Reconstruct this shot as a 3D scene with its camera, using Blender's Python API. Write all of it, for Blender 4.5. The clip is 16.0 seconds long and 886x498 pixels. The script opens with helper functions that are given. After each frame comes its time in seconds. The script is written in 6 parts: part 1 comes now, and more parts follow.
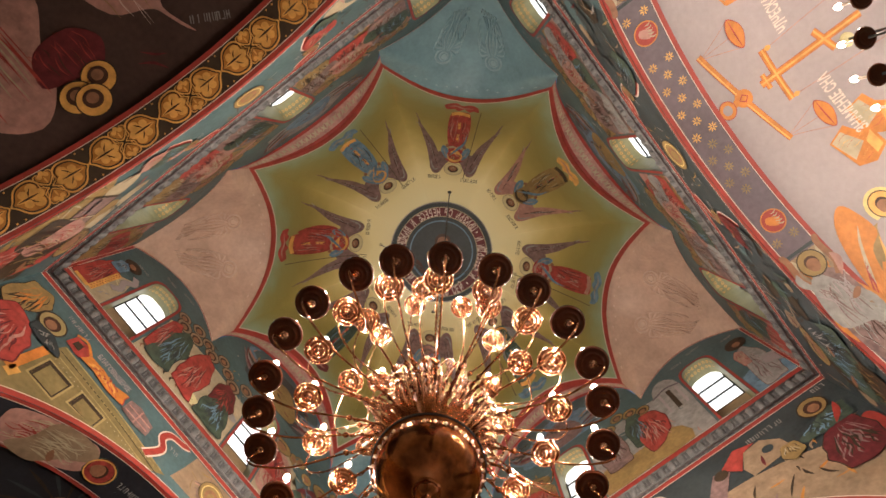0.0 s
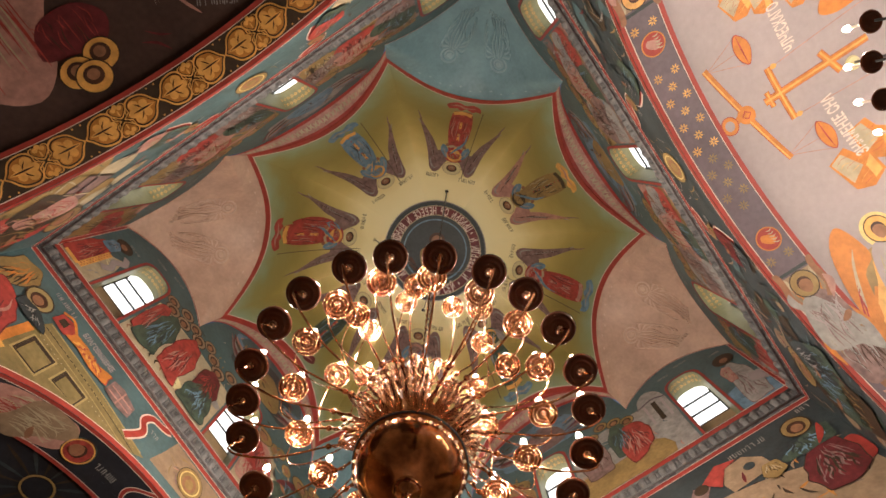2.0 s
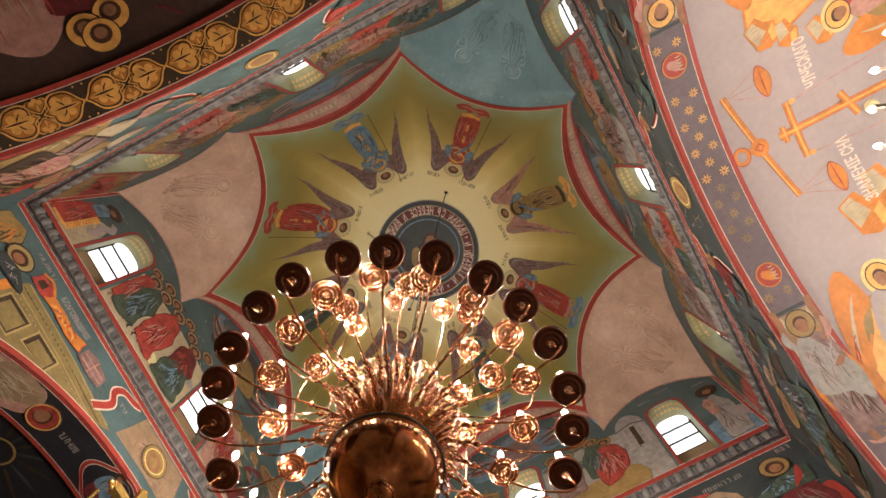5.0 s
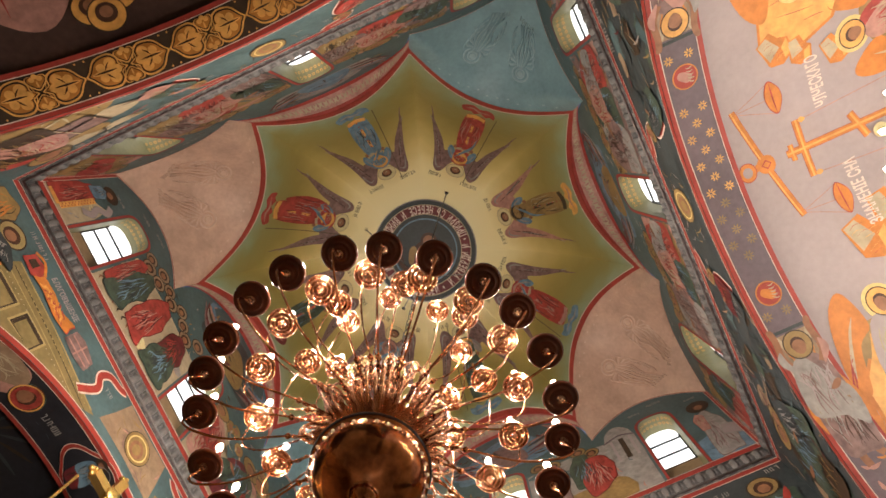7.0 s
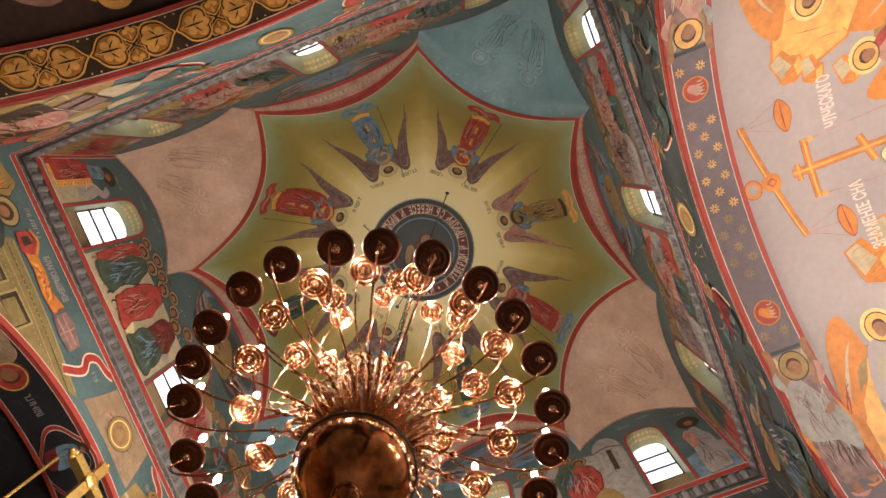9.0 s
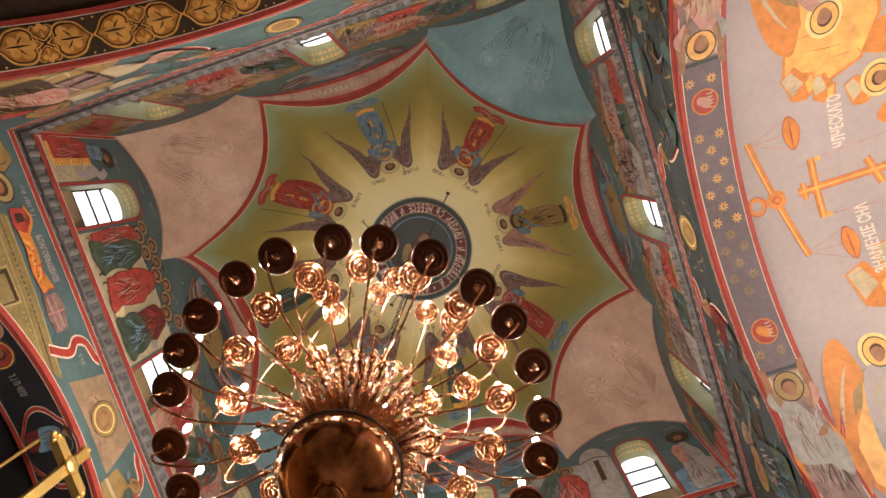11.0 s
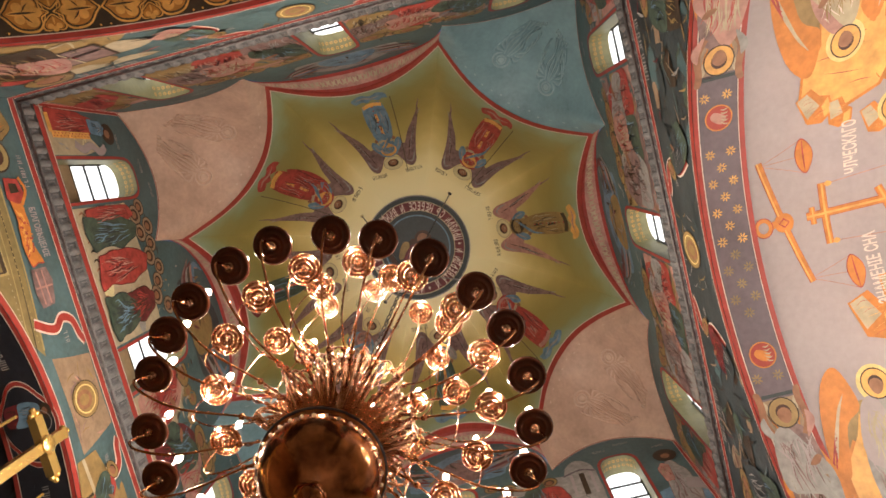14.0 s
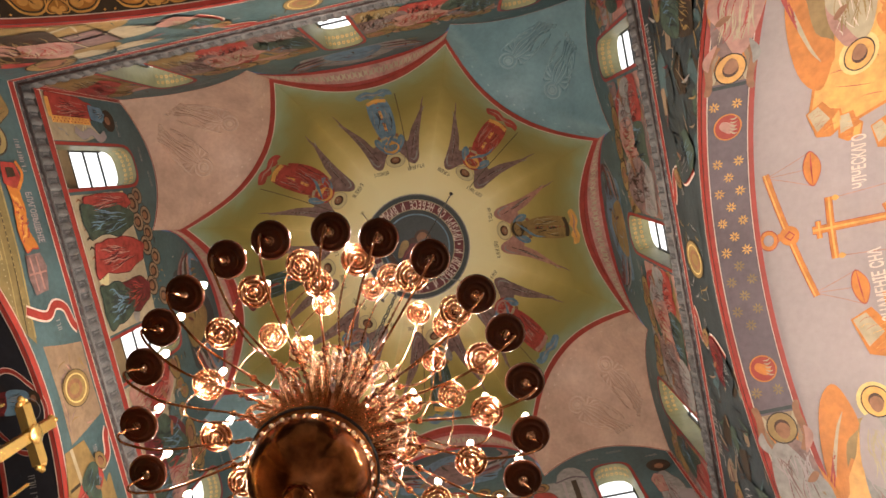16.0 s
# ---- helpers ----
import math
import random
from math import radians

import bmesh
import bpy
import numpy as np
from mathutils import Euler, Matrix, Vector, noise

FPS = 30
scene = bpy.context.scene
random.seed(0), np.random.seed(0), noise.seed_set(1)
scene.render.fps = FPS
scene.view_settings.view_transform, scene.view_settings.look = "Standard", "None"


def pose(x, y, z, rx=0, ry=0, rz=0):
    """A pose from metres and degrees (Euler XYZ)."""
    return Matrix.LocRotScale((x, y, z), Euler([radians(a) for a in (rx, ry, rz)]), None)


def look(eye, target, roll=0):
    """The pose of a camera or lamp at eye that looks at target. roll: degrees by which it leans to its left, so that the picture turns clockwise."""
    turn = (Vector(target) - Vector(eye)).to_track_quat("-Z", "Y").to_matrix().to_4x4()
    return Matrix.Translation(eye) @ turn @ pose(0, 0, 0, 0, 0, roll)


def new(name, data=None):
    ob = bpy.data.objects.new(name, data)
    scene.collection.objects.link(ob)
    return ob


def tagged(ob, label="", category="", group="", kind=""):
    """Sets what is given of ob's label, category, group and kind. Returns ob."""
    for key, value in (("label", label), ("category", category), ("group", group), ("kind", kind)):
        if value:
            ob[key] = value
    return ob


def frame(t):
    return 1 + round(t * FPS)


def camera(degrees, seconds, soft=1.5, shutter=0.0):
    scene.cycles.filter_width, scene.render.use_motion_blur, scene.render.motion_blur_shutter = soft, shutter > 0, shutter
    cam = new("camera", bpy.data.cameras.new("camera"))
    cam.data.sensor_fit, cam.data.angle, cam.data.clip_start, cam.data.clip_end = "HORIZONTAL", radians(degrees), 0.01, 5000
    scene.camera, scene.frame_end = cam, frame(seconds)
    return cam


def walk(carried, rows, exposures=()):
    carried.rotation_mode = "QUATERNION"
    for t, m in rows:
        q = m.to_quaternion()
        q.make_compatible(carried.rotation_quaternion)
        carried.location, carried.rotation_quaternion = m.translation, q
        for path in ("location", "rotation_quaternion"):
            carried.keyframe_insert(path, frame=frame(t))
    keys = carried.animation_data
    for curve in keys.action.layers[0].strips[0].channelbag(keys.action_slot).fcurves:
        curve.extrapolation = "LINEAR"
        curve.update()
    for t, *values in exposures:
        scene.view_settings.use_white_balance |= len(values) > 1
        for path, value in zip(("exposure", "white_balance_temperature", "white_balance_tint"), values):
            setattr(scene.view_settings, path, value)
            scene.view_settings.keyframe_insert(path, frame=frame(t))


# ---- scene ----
cam = camera(65.56, 16.0, 1.55)
ROWS = [
    (0, -1.8024, -1.6510, 1.4303, 172.103, -0.605, -52.697),
    (0.5, -1.8016, -1.6475, 1.4317, 172.098, -0.600, -53.350),
    (1, -1.8003, -1.6433, 1.4352, 172.072, -0.569, -54.409),
    (1.5, -1.8003, -1.6381, 1.4427, 172.076, -0.540, -55.314),
    (2, -1.8016, -1.6312, 1.4624, 172.078, -0.516, -56.155),
    (2.5, -1.8072, -1.6191, 1.4898, 172.090, -0.511, -57.089),
    (3, -1.8109, -1.5989, 1.5205, 172.150, -0.485, -58.154),
    (3.5, -1.8142, -1.5792, 1.5508, 172.196, -0.445, -59.135),
    (4, -1.8157, -1.5651, 1.5815, 172.217, -0.440, -60.383),
    (6.5, -1.8110, -1.5347, 1.7148, 172.324, -0.627, -64.529),
    (7, -1.8084, -1.5287, 1.7407, 172.352, -0.678, -65.415),
    (7.5, -1.8068, -1.5226, 1.7655, 172.378, -0.719, -66.214),
    (8, -1.8047, -1.5161, 1.7917, 172.405, -0.746, -67.152),
    (8.5, -1.8039, -1.5114, 1.8147, 172.421, -0.792, -67.848),
    (9, -1.8025, -1.5079, 1.8387, 172.436, -0.842, -68.651),
    (11.5, -1.7924, -1.4847, 1.9630, 172.526, -1.057, -72.608),
    (12, -1.7900, -1.4789, 1.9885, 172.544, -1.112, -73.430),
    (12.5, -1.7895, -1.4725, 2.0148, 172.554, -1.143, -73.990),
    (13, -1.7891, -1.4659, 2.0381, 172.574, -1.163, -74.611),
    (13.5, -1.7873, -1.4606, 2.0606, 172.599, -1.204, -75.040),
    (14, -1.7852, -1.4552, 2.0837, 172.620, -1.249, -75.664),
    (14.5, -1.7849, -1.4505, 2.1099, 172.618, -1.290, -76.235),
    (15, -1.7858, -1.4451, 2.1365, 172.627, -1.338, -76.772),
    (15.5, -1.7880, -1.4377, 2.1611, 172.626, -1.351, -77.176),
    (16, -1.7897, -1.4288, 2.1887, 172.635, -1.384, -77.756),
]
walk(cam, [(r[0], pose(*r[1:])) for r in ROWS], exposures=[(0, 0.0), (16, 0.0)])

# ---------------------------------------------------------------- light
world = bpy.data.worlds.new("sky")
scene.world = world
world.use_nodes = True
wn = world.node_tree
sky = wn.nodes.new("ShaderNodeTexSky")
sky.sky_type = "NISHITA"
sky.sun_disc = False
sky.sun_elevation, sky.sun_rotation = radians(40), radians(140)
wn.nodes["Background"].inputs[1].default_value = 0.1
wn.links.new(sky.outputs[0], wn.nodes["Background"].inputs[0])
sun = new("sun", bpy.data.lights.new("sun", "SUN"))
sun.data.energy, sun.data.angle, sun.data.color = 2.5, radians(0.5), (1, 0.95, 0.88)
sun.matrix_world = look((8, -10, 12), (0, 0, 0))
BULB_W = 148.0      # watts of each lamp set on the bulbs of the great chandelier
ARM_W = 158.0       # the same for the chandelier of the bright arm
WARM = (1.0, 0.875, 0.735)


# ---------------------------------------------------------------- materials
def mat(name, col, rough=0.52, metal=0.0, vary=0.25, size=1.5, bump=0.15, fine=14.0, spec=0.42):
    m = bpy.data.materials.new(name)
    m.use_nodes = True
    n, l = m.node_tree.nodes, m.node_tree.links
    b = n["Principled BSDF"]
    b.inputs["Roughness"].default_value, b.inputs["Metallic"].default_value = rough, metal
    b.inputs["Specular IOR Level"].default_value = spec
    tc = n.new("ShaderNodeNewGeometry")
    a, c = n.new("ShaderNodeTexNoise"), n.new("ShaderNodeTexNoise")
    a.inputs["Scale"].default_value, a.inputs["Detail"].default_value = size, 5
    c.inputs["Scale"].default_value, c.inputs["Detail"].default_value = fine, 6
    l.new(tc.outputs["Position"], a.inputs["Vector"])
    l.new(tc.outputs["Position"], c.inputs["Vector"])
    mix = n.new("ShaderNodeMath")
    mix.operation = "MULTIPLY_ADD"
    l.new(a.outputs["Fac"], mix.inputs[0])
    mix.inputs[1].default_value = 0.6
    s2 = n.new("ShaderNodeMath")
    s2.operation = "MULTIPLY"
    s2.inputs[1].default_value = 0.4
    l.new(c.outputs["Fac"], s2.inputs[0])
    l.new(s2.outputs[0], mix.inputs[2])
    ramp = n.new("ShaderNodeValToRGB")
    e = ramp.color_ramp.elements
    e[0].position, e[1].position = 0.30, 0.70
    lo = tuple(max(0.0, x * (1 - vary)) for x in col)
    hi = tuple(min(0.95, x * (1 + vary)) for x in col)
    e[0].color, e[1].color = (*lo, 1), (*hi, 1)
    l.new(mix.outputs[0], ramp.inputs[0])
    l.new(ramp.outputs[0], b.inputs["Base Color"])
    if bump:
        bp = n.new("ShaderNodeBump")
        bp.inputs["Strength"].default_value, bp.inputs["Distance"].default_value = bump, 0.02
        l.new(c.outputs["Fac"], bp.inputs["Height"])
        l.new(bp.outputs[0], b.inputs["Normal"])
    return m


def glow(name, col, power):
    m = bpy.data.materials.new(name)
    m.use_nodes = True
    b = m.node_tree.nodes["Principled BSDF"]
    b.inputs["Base Color"].default_value = (*col, 1)
    b.inputs["Emission Color"].default_value = (*col, 1)
    b.inputs["Emission Strength"].default_value = power
    return m


def radial_gold():
    """Gold-ground paint of the dome: pale round the medallion, olive further out, grey-green at the rim."""
    m = mat("dome_gold_paint", (0.4, 0.33, 0.13), 0.30, 0.0, 0.2, 1.2, 0.45, 4.0, 0.6)
    n, l = m.node_tree.nodes, m.node_tree.links
    b = n["Principled BSDF"]
    at = n.new("ShaderNodeAttribute")
    at.attribute_name = "ray"
    nz = n.new("ShaderNodeTexNoise")
    nz.inputs["Scale"].default_value = 2.2
    geo = n.new("ShaderNodeNewGeometry")
    l.new(geo.outputs["Position"], nz.inputs["Vector"])
    ad = n.new("ShaderNodeMath")
    ad.operation = "MULTIPLY_ADD"
    ad.inputs[1].default_value = 0.09
    l.new(nz.outputs["Fac"], ad.inputs[0])
    l.new(at.outputs["Fac"], ad.inputs[2])
    r = n.new("ShaderNodeValToRGB")
    e = r.color_ramp.elements
    stops = [(0.30, (0.90, 0.82, 0.50)), (0.54, (0.88, 0.78, 0.44)), (0.68, (0.66, 0.54, 0.22)), (0.81, (0.42, 0.33, 0.10)),
             (0.93, (0.27, 0.22, 0.06)), (0.995, (0.25, 0.23, 0.08)), (1.035, (0.24, 0.28, 0.15)), (1.07, (0.26, 0.33, 0.23))]
    e[0].position, e[0].color = stops[0][0] / 1.1, (*stops[0][1], 1)
    e[1].position, e[1].color = stops[-1][0] / 1.1, (*stops[-1][1], 1)
    for p, c in stops[1:-1]:
        q = e.new(p / 1.1)
        q.color = (*c, 1)
    sc = n.new("ShaderNodeMath")
    sc.operation = "MULTIPLY"
    sc.inputs[1].default_value = 1 / 1.1
    l.new(ad.outputs[0], sc.inputs[0])
    l.new(sc.outputs[0], r.inputs[0])
    l.new(r.outputs[0], b.inputs["Base Color"])
    return m


M = {}
M["teal"] = mat("teal_fresco", (0.068, 0.115, 0.125), vary=0.35)
M["slate"] = mat("dark_slate_fresco", (0.036, 0.045, 0.05), vary=0.35)
M["pink"] = mat("pink_plaster", (0.47, 0.315, 0.245), rough=0.5, vary=0.2, size=2.5)
M["blue"] = mat("blue_plaster", (0.16, 0.27, 0.31), vary=0.2, size=2.5)
M["pale"] = mat("pale_rose_plaster", (0.345, 0.287, 0.295), vary=0.12, size=1.0)
M["maroon"] = mat("dark_maroon_fresco", (0.060, 0.034, 0.029), vary=0.4, size=1.2)
M["night"] = mat("night_blue_fresco", (0.0176, 0.0176, 0.024), vary=0.4)
M["purple"] = mat("purple_fresco", (0.125, 0.095, 0.115), vary=0.3)
M["red"] = mat("red_line_paint", (0.306, 0.0382, 0.0298), vary=0.25, size=4)
M["white"] = mat("white_line_paint", (0.66, 0.53, 0.46), vary=0.15, size=6)
M["gold"] = mat("gold_paint", (0.66, 0.34, 0.09), rough=0.45, vary=0.3, size=5)
M["orange"] = mat("orange_paint", (0.527, 0.187, 0.0382), vary=0.3, size=4)
# both relief tints are paler plaster: light on raised lines put into the colour
M["pink_relief"] = mat("highlit_pink_relief", (0.54, 0.385, 0.31), vary=0.15, size=4)
M["blue_relief"] = mat("highlit_blue_relief", (0.25, 0.36, 0.40), vary=0.15, size=4)
M["tan"] = mat("tan_cloth_paint", (0.27, 0.185, 0.12), vary=0.3, size=5)
M["rust"] = mat("rust_ornament_paint", (0.42, 0.175, 0.037), vary=0.3, size=5)
M["brown"] = mat("dark_brown_fresco", (0.044, 0.028, 0.0176), vary=0.35, size=4)
M["cream"] = mat("cream_fresco", (0.40, 0.33, 0.225), vary=0.25, size=3)
M["ochre"] = mat("ochre_fresco", (0.27, 0.175, 0.068), vary=0.35, size=3)
M["palace"] = mat("olive_ochre_fresco", (0.20, 0.15, 0.062), vary=0.3, size=4)
M["palace_light"] = mat("light_ochre_fresco", (0.33, 0.25, 0.11), vary=0.2, size=5)
M["robe_red"] = mat("red_robe_paint", (0.336, 0.048, 0.04), vary=0.45, size=6)
M["robe_wine"] = mat("wine_robe_paint", (0.128, 0.02, 0.024), vary=0.45, size=6)
M["robe_green"] = mat("green_robe_paint", (0.056, 0.08, 0.06), vary=0.5, size=6)
M["robe_blue"] = mat("blue_robe_paint", (0.13, 0.22, 0.31), vary=0.4, size=6)
M["robe_grey"] = mat("grey_robe_paint", (0.2805, 0.2635, 0.255), vary=0.35, size=6)
M["robe_rose"] = mat("rose_robe_paint", (0.4, 0.208, 0.176), vary=0.35, size=5)
M["wing"] = mat("purple_brown_wing_paint", (0.20, 0.125, 0.12), vary=0.4, size=7)
M["flesh"] = mat("brown_flesh_paint", (0.26, 0.12, 0.065), vary=0.3, size=9)
M["hair"] = mat("dark_hair_paint", (0.06, 0.025, 0.015), vary=0.3, size=9)
M["halo"] = mat("halo_paint", (0.66, 0.50, 0.20), rough=0.4, vary=0.2, size=6)
M["halo_pale"] = mat("pale_halo_paint", (0.62, 0.54, 0.30), rough=0.4, vary=0.1, size=6)
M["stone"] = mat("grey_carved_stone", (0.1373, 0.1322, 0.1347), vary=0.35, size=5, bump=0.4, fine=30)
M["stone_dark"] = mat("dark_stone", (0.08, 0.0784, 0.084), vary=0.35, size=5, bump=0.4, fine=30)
M["reveal"] = mat("pale_gold_reveal_paint", (0.1999, 0.1856, 0.0952), vary=0.18, size=4)
M["sill"] = mat("tan_plaster", (0.272, 0.192, 0.112), vary=0.2, size=4)
M["ink"] = mat("dark_lettering_paint", (0.10, 0.075, 0.05), vary=0.2)
M["frame"] = mat("dark_window_frame", (0.03, 0.03, 0.032), rough=0.4, vary=0.1)
M["copper"] = mat("polished_copper", (0.55, 0.31, 0.19), rough=0.22, metal=1.0, vary=0.15, bump=0.7, fine=60.0)
M["disc"] = mat("spun_copper", (0.42, 0.19, 0.095), rough=0.2, metal=1.0, vary=0.12, bump=0.0)
M["bronze"] = mat("dark_polished_bronze", (0.56, 0.25, 0.115), rough=0.13, metal=1.0, vary=0.5, size=9, bump=0.22, fine=9)
# pale metal for the balls that imitate bulb reflections on the globe
M["bead"] = mat("glint_copper", (0.92, 0.72, 0.52), rough=0.28, metal=1.0, vary=0.05, bump=0.0)
# brighter copy of the saucers' copper: ring highlights put into the tint
M["disc_ring"] = mat("highlit_rolled_copper", (0.85, 0.50, 0.32), rough=0.13, metal=1.0, vary=0.1, bump=0.25, fine=40.0)
M["cup"] = mat("dark_lacquered_cup", (0.10, 0.028, 0.014), rough=0.12, metal=0.0, vary=0.2, bump=0.0, spec=0.6)
M["iron"] = mat("black_iron", (0.015, 0.013, 0.012), rough=0.35, vary=0.2)
M["gilt"] = mat("gilded_wood", (0.80, 0.53, 0.18), rough=0.26, metal=0.85, vary=0.15, bump=0.1)
M["wood"] = mat("carved_dark_wood", (0.14, 0.07, 0.03), rough=0.5, vary=0.35, size=6)
M["marble"] = mat("polished_floor_marble", (0.30, 0.22, 0.16), rough=0.25, vary=0.2, size=2, bump=0.03)
M["wall"] = mat("ochre_wall_plaster", (0.34, 0.25, 0.16), vary=0.25)
M["dome"] = radial_gold()
M["sky"] = glow("daylight", (0.95, 0.98, 1.0), 1.6)
M["bulb"] = glow("lit_bulb", (1.0, 0.86, 0.66), 40.0)

Z_UP = Vector((0, 0, 1))


# ---------------------------------------------------------------- mesh helpers
def mesh_of(name, bm, mats):
    me = bpy.data.meshes.new(name)
    bm.to_mesh(me)
    bm.free()
    for m in mats if isinstance(mats, (list, tuple)) else [mats]:
        me.materials.append(M[m])
    return me


def part(name, bm, mats, parent=None, label="", smooth=False):
    me = mesh_of(name, bm, mats)
    if smooth:
        for p in me.polygons:
            p.use_smooth = True
    ob = new(name, me)
    ob.parent = parent
    if label:
        tagged(ob, label)
    return ob


def grid(fn, nu, nv, bm=None, mi=0):
    """A sheet through fn(u, v), u and v from 0 to 1."""
    bm = bm or bmesh.new()
    vs = [[bm.verts.new(fn(i / nu, j / nv)) for j in range(nv + 1)] for i in range(nu + 1)]
    for i in range(nu):
        for j in range(nv):
            f = bm.faces.new((vs[i][j], vs[i + 1][j], vs[i + 1][j + 1], vs[i][j + 1]))
            f.material_index = mi
            f.smooth = True
    return bm


def box(x0, y0, z0, x1, y1, z1, bm=None, mi=0):
    bm = bm or bmesh.new()
    v = [bm.verts.new(p) for p in ((x0, y0, z0), (x1, y0, z0), (x1, y1, z0), (x0, y1, z0), (x0, y0, z1), (x1, y0, z1), (x1, y1, z1), (x0, y1, z1))]
    for q in ((0, 3, 2, 1), (4, 5, 6, 7), (0, 1, 5, 4), (1, 2, 6, 5), (2, 3, 7, 6), (3, 0, 4, 7)):
        bm.faces.new([v[k] for k in q]).material_index = mi
    return bm


def lathe(prof, seg=24, bm=None, mi=0, at=(0, 0, 0)):
    """A turned shape from (radius, height) pairs round the z axis."""
    bm = bm or bmesh.new()
    rings = []
    for r, z in prof:
        rings.append([bm.verts.new((at[0] + max(r, 1e-4) * math.cos(2 * math.pi * k / seg), at[1] + max(r, 1e-4) * math.sin(2 * math.pi * k / seg), at[2] + z)) for k in range(seg)])
    for a, b in zip(rings, rings[1:]):
        for k in range(seg):
            f = bm.faces.new((a[k], a[(k + 1) % seg], b[(k + 1) % seg], b[k]))
            f.smooth, f.material_index = True, mi
    return bm


def tube(pts, radius, seg=7, bm=None, mi=0):
    """A round bar along points; radius a number or one for each point."""
    bm = bm or bmesh.new()
    pts = [Vector(p) for p in pts]
    rs = radius if isinstance(radius, (list, tuple)) else [radius] * len(pts)
    rings = []
    for i, p in enumerate(pts):
        d = (pts[min(i + 1, len(pts) - 1)] - pts[max(i - 1, 0)]).normalized()
        a = d.cross(Z_UP if abs(d.z) < 0.95 else Vector((1, 0, 0))).normalized()
        b = d.cross(a)
        rings.append([bm.verts.new(p + (a * math.cos(2 * math.pi * k / seg) + b * math.sin(2 * math.pi * k / seg)) * rs[i]) for k in range(seg)])
    for r, q in zip(rings, rings[1:]):
        for k in range(seg):
            f = bm.faces.new((r[k], r[(k + 1) % seg], q[(k + 1) % seg], q[k]))
            f.smooth, f.material_index = True, mi
    for r in (rings[0][::-1], rings[-1]):
        bm.faces.new(r).material_index = mi
    return bm


def ball(c, r, bm=None, mi=0, seg=10):
    return lathe([(r * math.sin(math.pi * k / seg), -r * math.cos(math.pi * k / seg)) for k in range(seg + 1)], seg + 2, bm, mi, c)


def bez(p, n):
    """Points along a smooth line through the control points."""
    p = [Vector(q) for q in p]
    p = [2 * p[0] - p[1]] + p + [2 * p[-1] - p[-2]]
    out = []
    for i in range(1, len(p) - 2):
        a, b, c, d = p[i - 1:i + 3]
        for k in range(n):
            t = k / n
            out.append(0.5 * ((2 * b) + (c - a) * t + (2 * a - 5 * b + 4 * c - d) * t * t + (3 * b - a - 3 * c + d) * t ** 3))
    out.append(p[-2])
    return out


def holder(name, label, category, kind="", group="", at=(0, 0, 0)):
    ob = new(name)
    ob.location = at
    return tagged(ob, label, category, group, kind)


# ---------------------------------------------------------------- plan of the church (metres)
A = 4.0            # half width of the crossing
Z_ARCH = 6.02      # springing of the four great arches
R_ARCH = 3.95      # their radius
Z_CORN = 11.12     # underside of the cornice
Z_TOP = 11.45      # top of the cornice
Z_SPR = 13.91       # springing of the wall lunettes
Z_V = 14.88        # corners of the dome's octagon
RHO = 3.948         # octagon: centre to side
Z_APEX = 18.50
E1 = 1.734          # lunette springers on each wall
T22 = math.tan(radians(22.5))


def dome_z(rho):
    return Z_V + (Z_APEX - Z_V) * (1 - (rho / RHO) ** 3.0)


def edge_rho(w):
    return RHO - 0.36 * (1 - abs(w) ** 2.2)


def dome_pt(k, rho, w, off=0.0):
    """A point of the dome's facet k: rho from the axis, w from -1 to 1 across it, off towards the inside."""
    t = radians(45 * k)
    r = rho - off * 0.3
    return Vector((r * math.cos(t) - rho * T22 * w * math.sin(t), r * math.sin(t) + rho * T22 * w * math.cos(t), dome_z(rho) - off))


def wall_pt(k, u, z, off=0.0):
    """A point of wall k (0: +x, 1: +y, 2: -x, 3: -y), u along it (towards the next wall), off towards the inside."""
    t = radians(90 * k)
    d = A - off
    return Vector((d * math.cos(t) - u * math.sin(t), d * math.sin(t) + u * math.cos(t), z))


def lunette_z(u):
    a = abs(u)
    if a <= E1:
        return Z_SPR + 1.85 * math.sqrt(max(0, 1 - (a / E1) ** 2)) ** 0.9
    q = (a - (A + E1) / 2) / ((A - E1) / 2)
    return Z_SPR + 0.68 * (1 - q * q)


def arch_z(u, rise=0.0):
    return Z_ARCH + math.sqrt(max(0, (R_ARCH + rise) ** 2 - u * u))

# ---------------------------------------------------------------- floor and the four arms
WIN_U = (-2.87, 0.0, 2.87)
WIN_W, WIN_B, WIN_S, WIN_C, WIN_D = 0.31, 11.70, 13.45, 13.85, 0.30
ARM_END = 11.0


def win_top(du):
    return WIN_S + (WIN_C - WIN_S) * math.sqrt(max(0, 1 - abs(du / WIN_W) ** 3)) ** 0.8


part_floor = part("floor", box(-12, -12, -0.3, 12, 12, 0), "marble")
tagged(part_floor, "polished marble church floor", "floor", kind="structure")

NAMES = ("south", "east", "north", "west")
VAULT = ("ochre", "night", "maroon", "pale")
BAND = ("brown", "night", "brown", "purple")
BAND_W = (0.6, 0.74, 0.56, 0.55)


def arm_pt(k, u, d, z):
    t = radians(90 * k)
    return Vector((d * math.cos(t) - u * math.sin(t), d * math.sin(t) + u * math.cos(t), z))


def span(u0, u1, n):
    return [u0 + (u1 - u0) * i / n for i in range(n + 1)]


